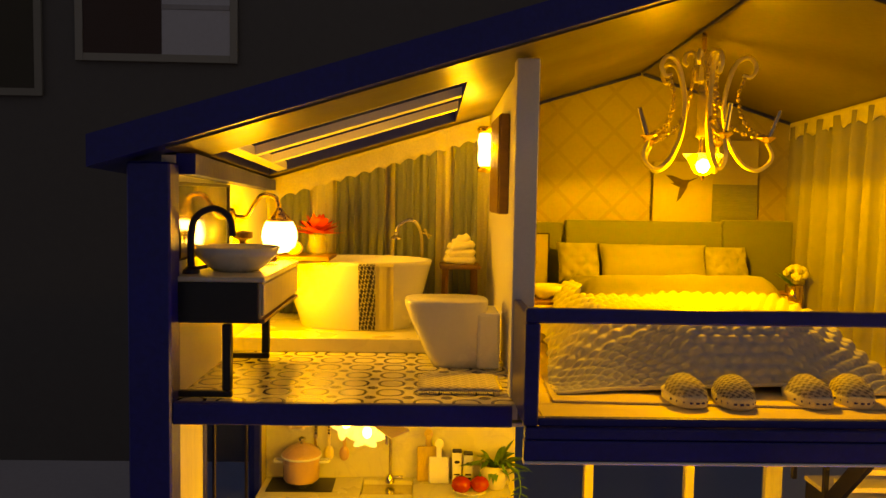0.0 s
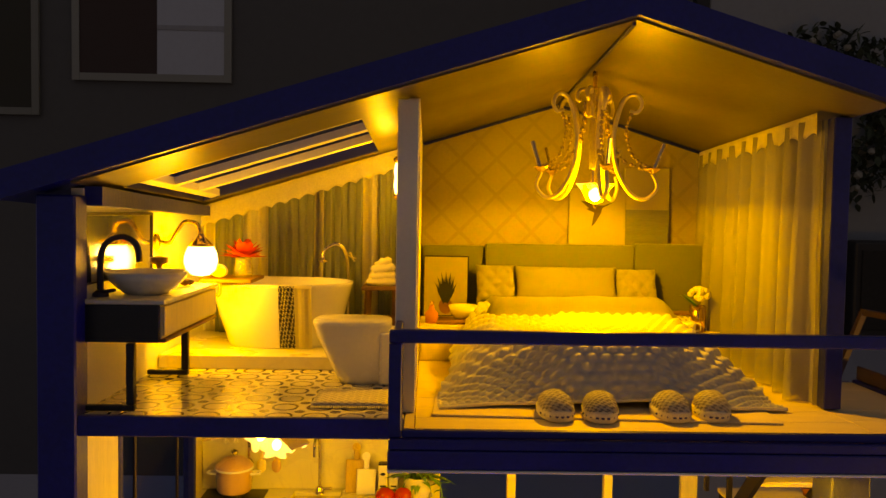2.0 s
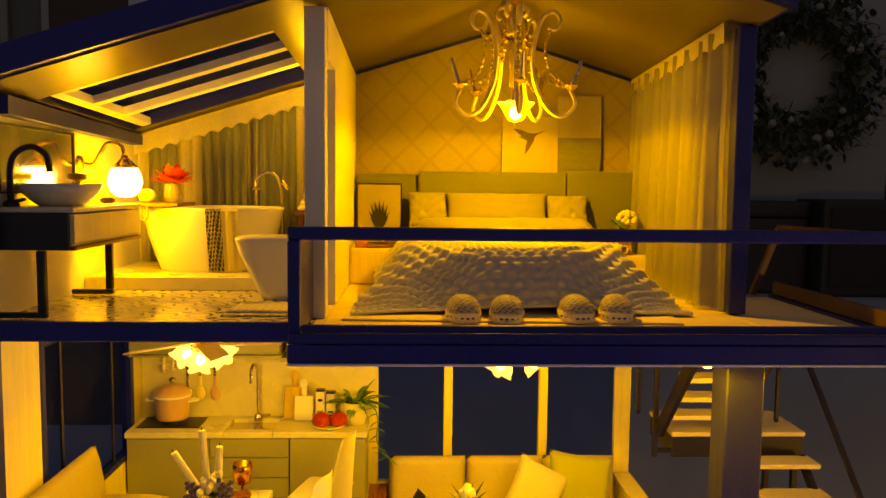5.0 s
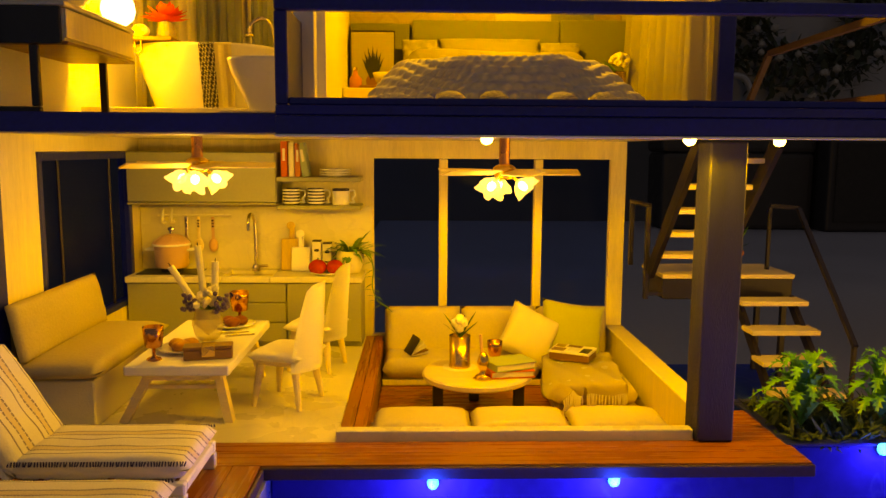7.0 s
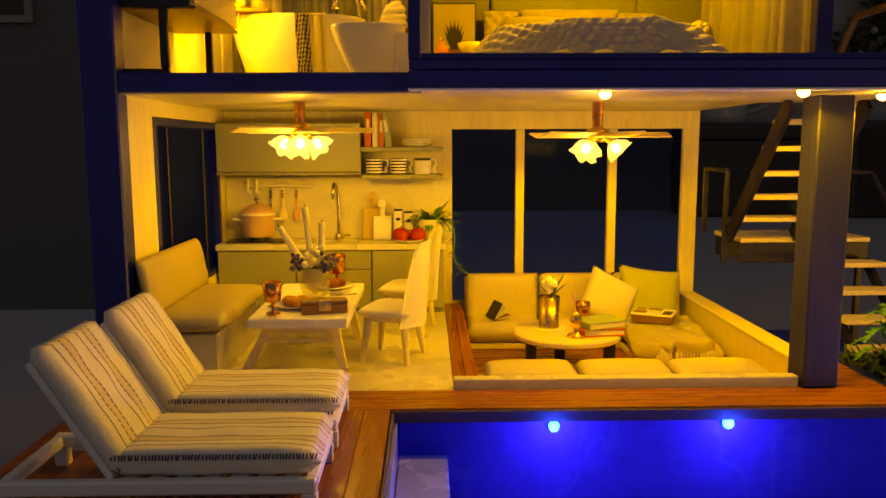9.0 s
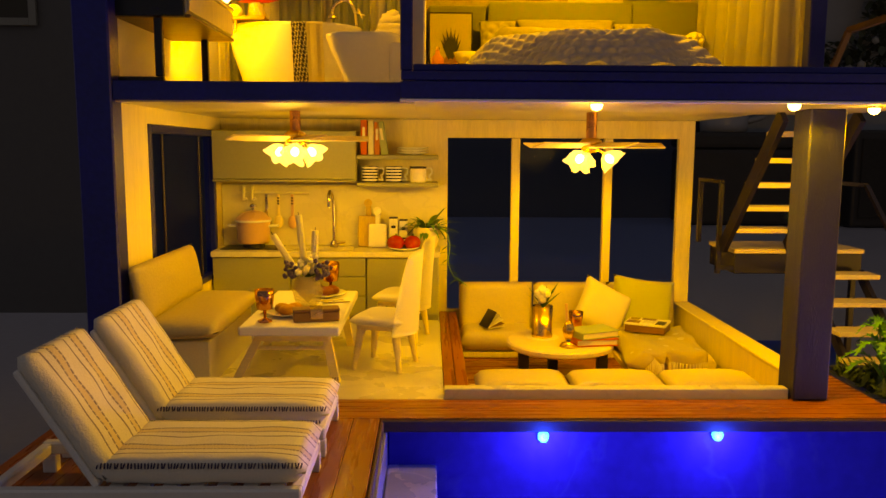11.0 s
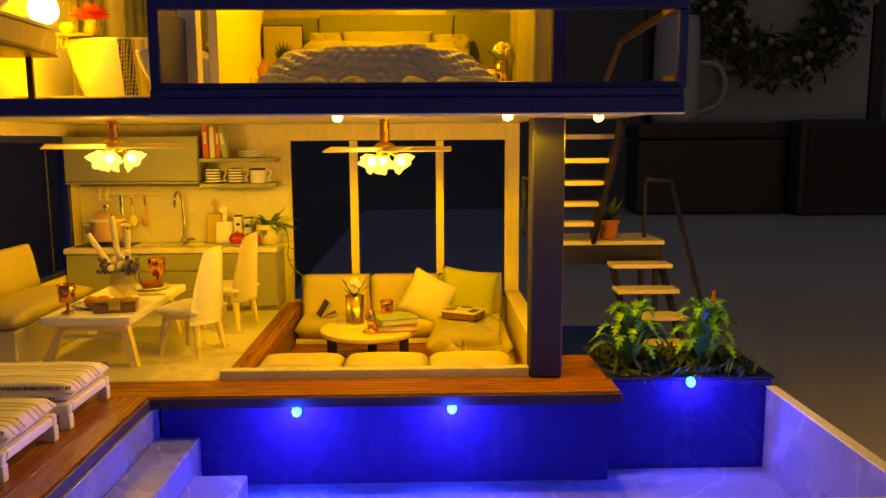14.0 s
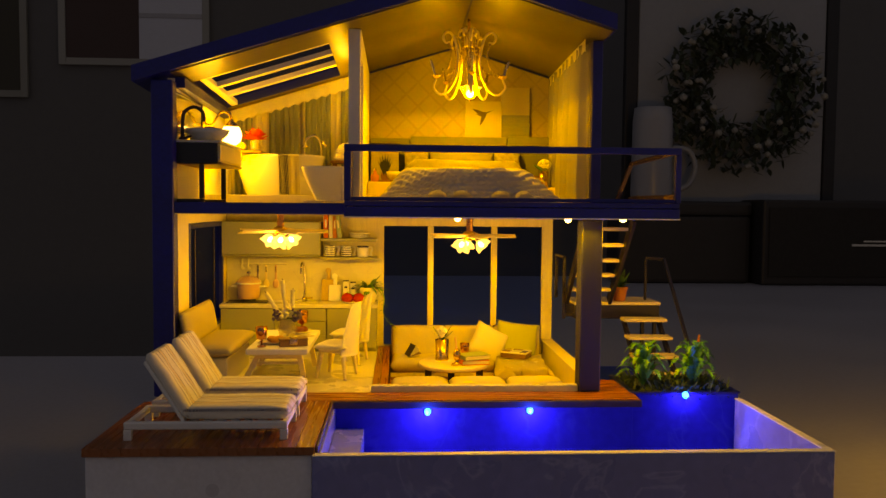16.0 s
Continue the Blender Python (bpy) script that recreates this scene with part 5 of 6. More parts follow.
ls = thing("lower_stairs", 20.25, 28.0, 4.6, "open lower flight with pale treads on dark stringers", "stairs")
for k in range(4):
    part("tread", box(-1.4, 1.4, 0.9 - k * 1.1, 2.0 - k * 1.1, 3.88 - k * 0.98, 4.08 - k * 0.98, 0.03), TREAD, ls)
for xx in (-1.15, 1.15):
    part("stringer", bar((xx, 2.1, 4.0), (xx, -2.6, -0.1), 0.2, 0.4), BROWNMETAL, ls)
rl = thing("landing_rail", 15.25, 31.7, 9.6, "dark square rail beside the landing", "railing")
part("post", box(-0.1, 0.1, -1.35, -1.15, -1.1, 2.85, 0.02), BROWNMETAL, rl)
part("base_bar", box(-0.1, 0.7, -1.34, -1.16, -0.95, -0.75, 0.02), BROWNMETAL, rl)
part("post", box(-0.1, 0.1, 1.2, 1.4, 0, 2.85, 0.02), BROWNMETAL, rl)
part("top_bar", box(-0.1, 0.1, -1.35, 1.4, 2.86, 3.02, 0.02), BROWNMETAL, rl)
rl = thing("stair_rail", 21.5, 30.5, 9.6, "dark sloping handrail beside the lower flight", "railing")
part("handrail", bar((0.75, 1.0, 2.72), (0.3, -4.9, -2.0), 0.18, 0.18), BROWNMETAL, rl)
part("top_bar", bar((-0.45, 1.2, 2.85), (0.8, 1.05, 2.75), 0.18, 0.18), BROWNMETAL, rl)
part("post", box(-0.53, -0.37, 1.1, 1.26, 0.0, 2.78, 0.02), BROWNMETAL, rl)
part("post", box(0.22, 0.38, -4.9, -4.74, -5.0, -1.95, 0.02), BROWNMETAL, rl)
solid("base_stairs", box(16.5, 22.3, 24.1, 34.0, 0, 4.58, 0.03), POOLW, 0, 0, 0, "deep blue base block under the stairs", "base", **S)
pt = thing("potted_plant", 19.1, 31.0, 9.61, "small leafy plant in a terracotta pot on the landing", "plant")
part("pot", lathe([(0.0, 0), (0.38, 0), (0.48, 0.75), (0.54, 0.76), (0.54, 0.95), (0.44, 0.95), (0.42, 0.8), (0.0, 0.8)], 18), TERRA, pt)
lf = bmesh.new()
for k in range(26):
    a = rnd.uniform(0, 6.28)
    leaf_strip(lf, (0, 0, 0.8), (rnd.uniform(0.4, 0.9) * math.cos(a), rnd.uniform(0.4, 0.9) * math.sin(a), 1.3 + rnd.uniform(0, 1.0)), rnd.uniform(0.12, 0.2), 0.2)
part("leaves", lf, LEAF, pt)


# ---- ferns in the planter ----
def lobed_leaf(bm, path, half):
    """A deeply lobed, slightly folded leaf along a bent midrib."""
    n = len(path) - 1
    up = Vector((0, 0, 1))
    rows = []
    for i, p in enumerate(path):
        t = i / n
        d = (path[min(n, i + 1)] - path[max(0, i - 1)]).normalized()
        side = d.cross(up)
        side = side.normalized() if side.length > 1e-3 else Vector((1, 0, 0))
        nor = side.cross(d)
        wide = half * math.sin(math.pi * min(1.0, 0.16 + 0.84 * t)) ** 0.75
        tip = (i % 2 == 1)
        w = wide * (1.0 if tip else 0.30)
        fwd = d * (0.42 * half if tip else 0.0)
        lift = nor * (0.25 * w)
        rows.append((bm.verts.new(p - side * w + fwd + lift), bm.verts.new(p), bm.verts.new(p + side * w + fwd + lift)))
    for a, b in zip(rows, rows[1:]):
        bm.faces.new((a[0], a[1], b[1], b[0]))
        bm.faces.new((a[1], a[2], b[2], b[1]))


def fern(x, y, seed, size, label):
    r = random.Random(seed)
    f = thing("fern", x, y, 5.9, label, "fern", "planter ferns")
    for k in range(26):
        a = k * 2.399 + r.uniform(-0.25, 0.25)
        level = k / 25
        out = size * (0.55 + 0.55 * level) * r.uniform(0.9, 1.1)
        rise = size * (2.25 - 1.25 * level) * r.uniform(0.92, 1.06)
        c, s = math.cos(a), math.sin(a)
        root = rise * 0.52
        stem = smooth_path([(0, 0, 0.1), (0.06 * out * c, 0.06 * out * s, root * 0.6), (0.22 * out * c, 0.22 * out * s, root)], 4)
        bm = tube(stem, 0.035, 5)
        blade = smooth_path([stem[-1], (0.55 * out * c, 0.55 * out * s, rise * 1.02), (0.95 * out * c, 0.95 * out * s, rise * (1.12 - 0.06 * level)), (1.25 * out * c, 1.25 * out * s, rise * (1.06 - 0.30 * level))], 6)
        lobed_leaf(bm, [Vector(p) for p in blade], 0.35 * size / 1.3)
        part("leaf", bm, FERN, f)


fern(17.75, 21.45, 3, 1.08, "bright green lobed-leaf plant in the planter")
fern(20.5, 21.5, 8, 1.1, "bright green lobed-leaf plant in the planter")
bud = solid("fern_shoot", tube([(0, 0, 0), (0.05, 0, 0.6)], 0.09, 6, taper=lambda t: 1 - 0.5 * t), TERRA, 20.75, 21.5, 8.3, "brown shoot tip standing in the fern", "shoot")
ms = bmesh.new()
for k in range(1500):
    a = Vector((rnd.uniform(-2.6, 2.65), rnd.uniform(-1.95, 1.75), rnd.uniform(-0.1, 0.35)))
    ang = rnd.uniform(0, 6.28)
    leaf_strip(ms, a, a + Vector((0.45 * math.cos(ang), 0.45 * math.sin(ang), rnd.uniform(-0.1, 0.55))), rnd.uniform(0.03, 0.09), rnd.uniform(-0.1, 0.3), 4)
solid("moss", ms, mat("dark_moss_leaf", (0.035, 0.07, 0.03), 0.8, vary=0.5, scale=6, bump=0.2), 19.4, 22.0, 5.9, "tangled dark moss filling the planter", "moss", kind="stuff")


# ---- bathroom ----
va = thing("vanity", -6.0, 24.3, 15.86, "wall-hung vanity with a black end panel on a black metal stand", "vanity")
part("body", box(-1.25, 1.0, -2.6, 2.8, 2.12, 3.05, 0.02), CREAM, va)
part("end_panel", box(-1.25, 0.95, -2.75, -2.61, 2.02, 3.1, 0.02), BLACK, va, "black near end panel")
part("drawer_front", box(1.01, 1.08, -2.6, 2.8, 2.2, 3.05, 0.02), CREAM, va)
part("base_rail", box(-1.25, 1.1, -2.6, 2.8, 2.0, 2.11, 0.02), WOODMID, va)
part("top", box(-1.25, 1.12, -2.75, 2.9, 3.11, 3.25, 0.03), MARBLE, va)
for yy in (-2.65, 2.35):
    part("stand", joined((0.0, 0.25, yy - 0.1, yy + 0.1, 0.2, 1.99), (-1.2, 0.25, yy - 0.1, yy + 0.1, 0.02, 0.19)), BLACK, va)
sk = thing("basin", -6.05, 23.4, 19.115, "white oval vessel basin on the vanity", "basin")
sk.scale.z = 0.8
part("bowl", lathe([(0.0, 0.0), (0.62, 0.0), (0.85, 0.2), (1.12, 0.55), (1.22, 0.85), (1.17, 0.87), (1.05, 0.6), (0.75, 0.2), (0.0, 0.12)], 30), CERAMIC, sk, smooth=True)
bt = thing("basin_tap", -7.02, 22.3, 19.115, "dark bronze swan-neck basin tap", "tap")
bt.scale.z = 0.9
part("neck", tube(smooth_path([(0, 0, 0), (0, 0, 1.2), (0.15, 0.05, 1.75), (0.6, 0.1, 1.98), (1.0, 0.15, 1.7), (1.08, 0.17, 1.15)], 6), 0.1, 8), BROWNMETAL, bt, smooth=True)
part("base", lathe([(0.24, 0), (0.22, 0.12), (0.12, 0.22), (0.0, 0.22)], 14), BROWNMETAL, bt)
part("lever", tube([(0.1, -0.1, 0.15), (0.5, -0.2, 0.25)], 0.06, 6), BROWNMETAL, bt)
so_ = thing("soap_jar", -6.3, 25.2, 19.115, "stone soap jar with a knob lid", "jar")
so_.scale = (0.9, 0.9, 1.36)
part("jar", lathe([(0.0, 0), (0.3, 0), (0.34, 0.3), (0.2, 0.45), (0.0, 0.45)], 16), STONE, so_, smooth=True)
part("lid", lathe([(0.1, 0.45), (0.12, 0.55), (0.34, 0.62), (0.34, 0.74), (0.0, 0.78)], 16), WOODMID, so_)
cb = thing("pebbles", -5.5, 26.0, 19.115, "small heap of dark pebbles on the vanity", "pebbles")
for k in range(5):
    part("pebble", ball(0.16, rnd.uniform(-0.3, 0.3), rnd.uniform(-0.3, 0.3), 0.12, 1, squash=0.7), WOODMID, cb, smooth=True)
mi = thing("wall_mirror", -7.26, 24.1, 19.5, "slim metal-framed mirror over the vanity", "mirror")
part("glass", box(0.01, 0.05, -2.9, 2.9, 0.05, 2.0, 0), MIRROR, mi, "silver mirror glass")
part("frame", joined((0.0, 0.1, -3.0, -2.91, 0, 2.1), (0.0, 0.1, 2.91, 3.0, 0, 2.1), (0.0, 0.1, -2.9, 2.9, 2.01, 2.1), (0.0, 0.1, -2.9, 2.9, 0, 0.04), bevel=0.01), BROWNMETAL, mi)
wl = thing("wall_lamp", -7.26, 27.63, 20.55, "bronze swan-arm wall lamp with a lit opal globe", "lamp")
part("rosette", moved(lathe([(0.3, 0), (0.26, 0.1), (0.1, 0.16), (0.0, 0.16)], 16), turn_cm(0, 0, 0, 0, 90, 0)), GOLD, wl)
part("arm", tube(smooth_path([(0.1, 0, 0), (0.5, 0, -0.02), (0.75, 0, 0.35), (1.05, 0, 0.72), (1.5, 0, 0.65), (1.64, 0, 0.25)], 6), 0.08, 8), GOLD, wl, smooth=True)
part("cap", lathe([(0.1, 0.3), (0.14, 0.2), (0.24, 0.1), (0.4, -0.06), (0.45, -0.16), (0.0, -0.16)], 20, cx=1.64), GOLD, wl, smooth=True)
gl = part("globe", lathe([(0.45, -0.17), (0.56, -0.42), (0.6, -0.7), (0.52, -1.0), (0.3, -1.2), (0.0, -1.25)], 28, cx=1.64, wob=lambda a, k: 1 + 0.03 * math.cos(12 * a)), GLOBE, wl, "lit opal glass globe", smooth=True)
gl.visible_shadow = False
solid("platform", box(-7.24, 1.98, 27.8, 33.62, 15.86, 16.36, 0.03), MARBLE, 0, 0, 0, "marble step under the bathtub", "step", **S)


def oval_loft(levels, seg=56, power=2.3):
    """Rings (half x, half y, z, dx, dy) of a rounded outline, joined upward."""
    bm = bmesh.new()
    rings = []
    for hx, hy, z, dx, dy in levels:
        ring = []
        for i in range(seg):
            a = 2 * math.pi * i / seg
            c, s = math.cos(a), math.sin(a)
            ring.append(bm.verts.new((dx + hx * math.copysign(abs(c) ** (2 / power), c), dy + hy * math.copysign(abs(s) ** (2 / power), s), z)))
        rings.append(ring)
    for a, b in zip(rings, rings[1:]):
        for i in range(seg):
            j = (i + 1) % seg
            bm.faces.new((a[i], a[j], b[j], b[i]))
    bm.faces.new(rings[0])
    bm.faces.new(rings[-1])
    return bm


tb = thing("bathtub", -3.2, 30.7, 16.37, "white freestanding bathtub with flared sides", "bathtub")
tb.scale = (1.07, 1.07, 1.06)
part("shell", oval_loft([(1.9, 1.2, 0, 0, 0), (2.0, 1.32, 0.1, 0, 0), (2.35, 1.62, 1.2, 0, 0), (2.62, 1.82, 2.25, 0, 0), (2.66, 1.86, 2.38, 0, 0), (2.56, 1.76, 2.4, 0, 0), (2.45, 1.66, 2.2, 0, 0), (1.9, 1.2, 0.4, 0, 0), (1.2, 0.8, 0.3, 0, 0)]), CERAMIC, tb, smooth=True)
part("waste", lathe([(0.0, 0.42), (0.16, 0.42), (0.18, 0.36), (0.0, 0.36)], 14), CHROME, tb, "chrome waste")
part("plinth", oval_loft([(1.95, 1.25, -0.0, 0, 0), (1.98, 1.28, 0.06, 0, 0), (1.9, 1.2, 0.08, 0, 0)]), CERAMIC, tb)
for x0, x1, mt, nm in ((-0.15, 0.45, TOWELWEAVE, "navy woven half"), (0.46, 1.1, LINEN, "pale woven half")):
    if x0 < 0:
        tw = thing("towel", -2.85, 28.62, 16.37, "woven towel hung over the bathtub, half navy and half pale", "towel")

    def hang(u, v, x0=x0, x1=x1):
        s = v * 3.0
        if s < 0.5:
            y, z = 0.42 - s, 2.52
        else:
            y, z = -0.08 + 0.22 * (s - 0.5) + 0.02 * math.sin(9 * u), 2.5 - (s - 0.5) * 0.98
        return Vector((x0 + (x1 - x0) * u, y, z))

    bm, _ = grid_surface(hang, 5, 16)
    bmesh.ops.solidify(bm, geom=bm.faces[:], thickness=0.05)
    part("cloth", bm, mt, tw, nm)
tp = thing("bath_tap", -0.75, 32.6, 16.37, "brass swan-neck bath tap with cross handles", "tap")
part("neck", tube(smooth_path([(0, 0, 0), (0, -0.1, 2.6), (-0.1, -0.3, 3.6), (-0.45, -0.4, 4.0), (-0.95, -0.4, 3.75), (-1.05, -0.4, 3.3)], 6), 0.085, 8), CHROME, tp, smooth=True)
part("rose", lathe([(0.08, 0.1), (0.22, 0.0), (0.24, -0.08), (0.0, -0.08)], 14, -1.05, -0.4, 3.3), CHROME, tp)
for dz in (0, 45):
    part("cross_handle", moved(tube([(-0.22, 0, 0), (0.22, 0, 0)], 0.05, 6), turn_cm(0.18, -0.25, 3.45, 0, dz + 20, 0)), CHROME, tp)
cs = thing("bath_shelf", -5.0, 29.9, 18.95, "narrow walnut shelf across the bathtub's end", "shelf")
part("board", box(-1.0, 0.95, -1.2, 1.2, 0, 0.14, 0.02), WOODMID, cs)
for sx in (-0.75, -0.35):
    part("bracket", tube(smooth_path([(sx - 0.12, -1.1, 0), (sx - 0.12, -1.15, -0.45), (sx + 0.12, -1.15, -0.45), (sx + 0.12, -1.1, 0)], 3), 0.04, 5), GOLD, cs)
fv = thing("flower_jar", -4.69, 30.2, 19.1, "clear glass jar with a red carnation", "vase")
j_ = part("jar", lathe([(0.0, 0), (0.36, 0), (0.4, 0.3), (0.3, 0.6), (0.34, 0.72), (0.3, 0.72), (0.26, 0.6), (0.34, 0.3), (0.0, 0.06)], 18), CRYSTAL, fv, smooth=True)
pm = bmesh.new()
for k in range(70):
    a, e = rnd.uniform(0, 6.28), rnd.uniform(0.15, 1.45)
    d = Vector((math.cos(a) * math.cos(e), math.sin(a) * math.cos(e), math.sin(e) * 0.8))
    leaf_strip(pm, Vector((0, 0, 0.75)) + d * 0.2, Vector((0, 0, 0.75)) + d * rnd.uniform(0.7, 1.1), rnd.uniform(0.14, 0.24), 0.06, 3)
part("petals", pm, ROSE, fv, "ruffled red petals")
lf = bmesh.new()
for a in (0.3, 1.6, 2.8, 4.4):
    leaf_strip(lf, (0, 0, 0.1), (0.2 * math.cos(a), 0.2 * math.sin(a), 0.75), 0.08, 0)
part("stalks", lf, LEAF, fv)
ca = thing("tea_light", -5.4, 29.3, 19.1, "round cream wax candle on the shelf", "candle")
part("wax", ball(0.34, 0, 0, 0.27, 2, squash=0.8), WAX, ca, smooth=True)
stl = thing("stool", 0.75, 31.7, 16.37, "walnut stool beside the bathtub", "stool")
part("seat", box(-0.8, 0.8, -0.7, 0.7, 2.15, 2.32, 0.04), WOODMID, stl)
for sx in (-0.62, 0.62):
    for sy in (-0.55, 0.55):
        part("leg", bar((sx * 0.9, sy * 0.9, 2.15), (sx, sy, 0), 0.16, 0.16), WOODMID, stl)
part("stretcher", box(-0.6, 0.6, -0.6, -0.5, 1.0, 1.12, 0.02), WOODMID, stl)
ft = thing("folded_towels", 0.75, 31.65, 18.7, "stack of folded white towels on the stool", "towels")
for k, (w, dx) in enumerate(((1.3, 0), (1.15, 0.03), (1.0, 0.06))):
    part("towel", cushion(w, 1.0, 0.34, 10, 0.25, seed=50 + k, wrinkle=0.08, m=turn_cm(dx, 0, k * 0.27, 0, -4 * k, 5 * k)), WHITEFAB, ft, smooth=True)
part("towel", cushion(0.8, 0.7, 0.4, 10, 0.5, seed=55, wrinkle=0.1, m=turn_cm(0.12, 0, 0.72, 0, -24, 0)), WHITEFAB, ft, smooth=True)
wc = thing("toilet", 0.3, 26.3, 15.86, "white one-piece toilet against the partition", "toilet")
part("bowl", oval_loft([(0.85, 0.75, 0, 0.2, 0), (0.95, 0.85, 0.3, 0.12, 0), (1.25, 1.02, 1.5, -0.15, 0), (1.35, 1.08, 2.0, -0.22, 0), (1.36, 1.08, 2.12, -0.22, 0), (1.3, 1.02, 2.16, -0.22, 0)], 36, 3.2), CERAMIC, wc, smooth=True)
part("cistern", box(0.75, 1.48, -0.95, 0.95, 0.0, 1.8, 0.1, 2), CERAMIC, wc)
rg = thing("bath_mat", 0.4, 23.3, 15.86, "small woven check bath mat", "mat")
part("mat", cushion(2.4, 2.0, 0.16, 14, 0.15, seed=60, wrinkle=0.02), RUGM, rg, smooth=True)
fr_ = bmesh.new()
for k in range(44):
    x0 = -1.15 + k * 0.0535
    tube([(x0, -0.96, 0.07), (x0 + rnd.uniform(-0.03, 0.03), -1.12, 0.03)], 0.02, 4, fr_)
part("fringe", fr_, LINEN, rg)
mc = thing("wall_cabinet", 1.83, 27.3, 20.8, "slim walnut wall cabinet on the partition", "cabinet")
part("body", box(-0.15, 0.16, -1.5, 1.5, 0, 3.2, 0.03), WOODMID, mc)
part("door", box(-0.19, -0.16, -1.45, 1.45, 0.05, 3.15, 0.01), WOODMID, mc)
sc = thing("wall_sconce", 1.52, 30.0, 22.4, "brass wall sconce with a lit glass tube", "lamp")
part("bracket", joined((0.0, 0.47, -0.06, 0.06, 0.62, 0.74)), GOLD, sc)
for z0, z1 in ((-0.14, 0.08), (1.3, 1.55)):
    part("cap", lathe([(0.0, z0), (0.2, z0), (0.3, (z0 + z1) / 2), (0.22, z1), (0.0, z1)], 16), GOLD, sc, smooth=True)
g_ = part("tube", lathe([(0.2, 0.09), (0.26, 0.4), (0.22, 0.7), (0.26, 1.0), (0.2, 1.29)], 18), GLOBE, sc, "lit glass tube", smooth=True)
g_.visible_shadow = False


def curtain(name, x0, x1, zb, ztop, y, waves, amp, material, label, axis="x", seed=1, parent=None, thick=0.03):
    """A hanging pleated cloth along x (or along y), its top at ztop(s)."""
    def fn(u, v):
        s = x0 + (x1 - x0) * u
        ph = u * waves * 6.2832 + 0.8 * noise.noise(Vector((u * 4, seed, 0)))
        k = amp * (math.sin(ph) + 0.35 * math.sin(2.3 * ph + seed)) * (0.6 + 0.4 * (1 - v)) + 0.05 * noise.noise(Vector((u * 9, v * 3, seed)))
        z = zb + (ztop(s) - zb) * v
        return Vector((s, y + k, z)) if axis == "x" else Vector((y + k, s, z))
    bm, _ = grid_surface(fn, max(24, int(waves * 10)), 12)
    bmesh.ops.solidify(bm, geom=bm.faces[:], thickness=thick)
    return part(name, bm, material, parent, label, smooth=True)


def valance(s0, s1, ztop, drop, y, axis, parent, seed):
    def fn(u, v):
        s = s0 + (s1 - s0) * u
        sc_ = 0.16 * abs(math.sin(u * (s1 - s0) * 5.2)) * (1 - v)
        k = 0.07 * math.sin(u * (s1 - s0) * 7) * (1 - v) + 0.03 * noise.noise(Vector((s * 2, v, seed)))
        z = ztop(s) - drop * (1 - v) + sc_
        return Vector((s, y + k, z)) if axis == "x" else Vector((y + k, s, z))
    bm, _ = grid_surface(fn, int((s1 - s0) * 16), 4)
    bmesh.ops.solidify(bm, geom=bm.faces[:], thickness=0.04)
    part("valance", bm, LACE, parent, "scalloped lace valance", smooth=True)


bc = thing("bath_curtains", 0, 0, 0, "grey-blue and sheer curtains with a lace valance behind the bathtub", "curtain")
slope_top = lambda s: roof_z(s, 33.3) - 0.25
curtain("sheer_panel", -7.1, 1.95, 16.4, slope_top, 33.42, 17, 0.09, SHEER, "sheer cream panel", seed=2, parent=bc)
for k, (x0, x1, w) in enumerate(((-6.6, -5.4, 3), (-4.3, -2.3, 5), (-1.9, -0.2, 4), (0.5, 1.5, 3))):
    curtain("panel", x0, x1, 16.4, slope_top, 33.1, w, 0.11, GREYCURT, "grey-blue pleated panel", seed=3 + k, parent=bc)
valance(-7.15, 1.95, lambda s: roof_z(s, 33.0) - 0.12, 0.95, 32.85, "x", bc, 4)

# ---- bedroom ----
bd = thing("bed", 8.4, 27.0, 15.86, "upholstered double bed with a three-panel headboard", "bed")
part("base", box(-2.5, 2.5, -1.9, 5.6, 0, 0.9, 0.05), LINEN, bd)
part("mattress", box(-2.6, 2.6, -2.0, 5.55, 0.91, 1.7, 0.2, 3), WHITEFAB, bd)
for x0, x1, z1, yy in ((-5.95, -3.28, 4.5, 6.2), (-3.24, 3.28, 4.62, 5.95), (3.32, 6.3, 4.7, 6.05)):
    part("headboard_panel", moved(box(x0, x1, -0.22, 0.25, 0.0, z1, 0.1, 3), turn_cm(0, yy + 0.05, 0)), GREYFAB, bd)


def quilt_base(u, v):
    y = 22.3 + (1.5 * v / 0.3 if v < 0.3 else 1.5 + 7.5 * (v - 0.3) / 0.7)
    x = 8.45 + (-4.75 + 9.5 * u) * (1.0 + 0.12 * edge((28 - y) / 4))
    left, right = edge((x - 3.1) / 2.0), edge((13.8 - x) / 2.3)
    front = edge((y - 22.05) / (1.4 + 2.4 * edge((abs(x - 8.45) - 1.0) / 3.2)))
    h = 1.85 * min(left, right) ** 0.8 * front ** 0.8 + 0.3 * edge((y - 24.5) / 5) * min(left, right)
    return Vector((x + 0.12 * math.sin(y * 1.3) * (1 - min(left, right)), y + 0.14 * math.sin(x * 1.5) * (1 - front), 15.93 + h + 0.09 * noise.noise(Vector((x * 0.55, y * 0.55, 3))) + 0.12 * edge(1 - min(left, right)) * math.sin(y * 2.1)))


def quilt_fn(u, v):
    p = quilt_base(u, v)
    du, dv = quilt_base(u + 0.004, v) - p, quilt_base(u, v + 0.004) - p
    cu, cv = u * 24, v * 32
    puff = abs(math.sin(math.pi * (cu + 0.5 * (int(cv) % 2)))) * abs(math.sin(math.pi * cv))
    return p + du.cross(dv).normalized() * 0.15 * puff


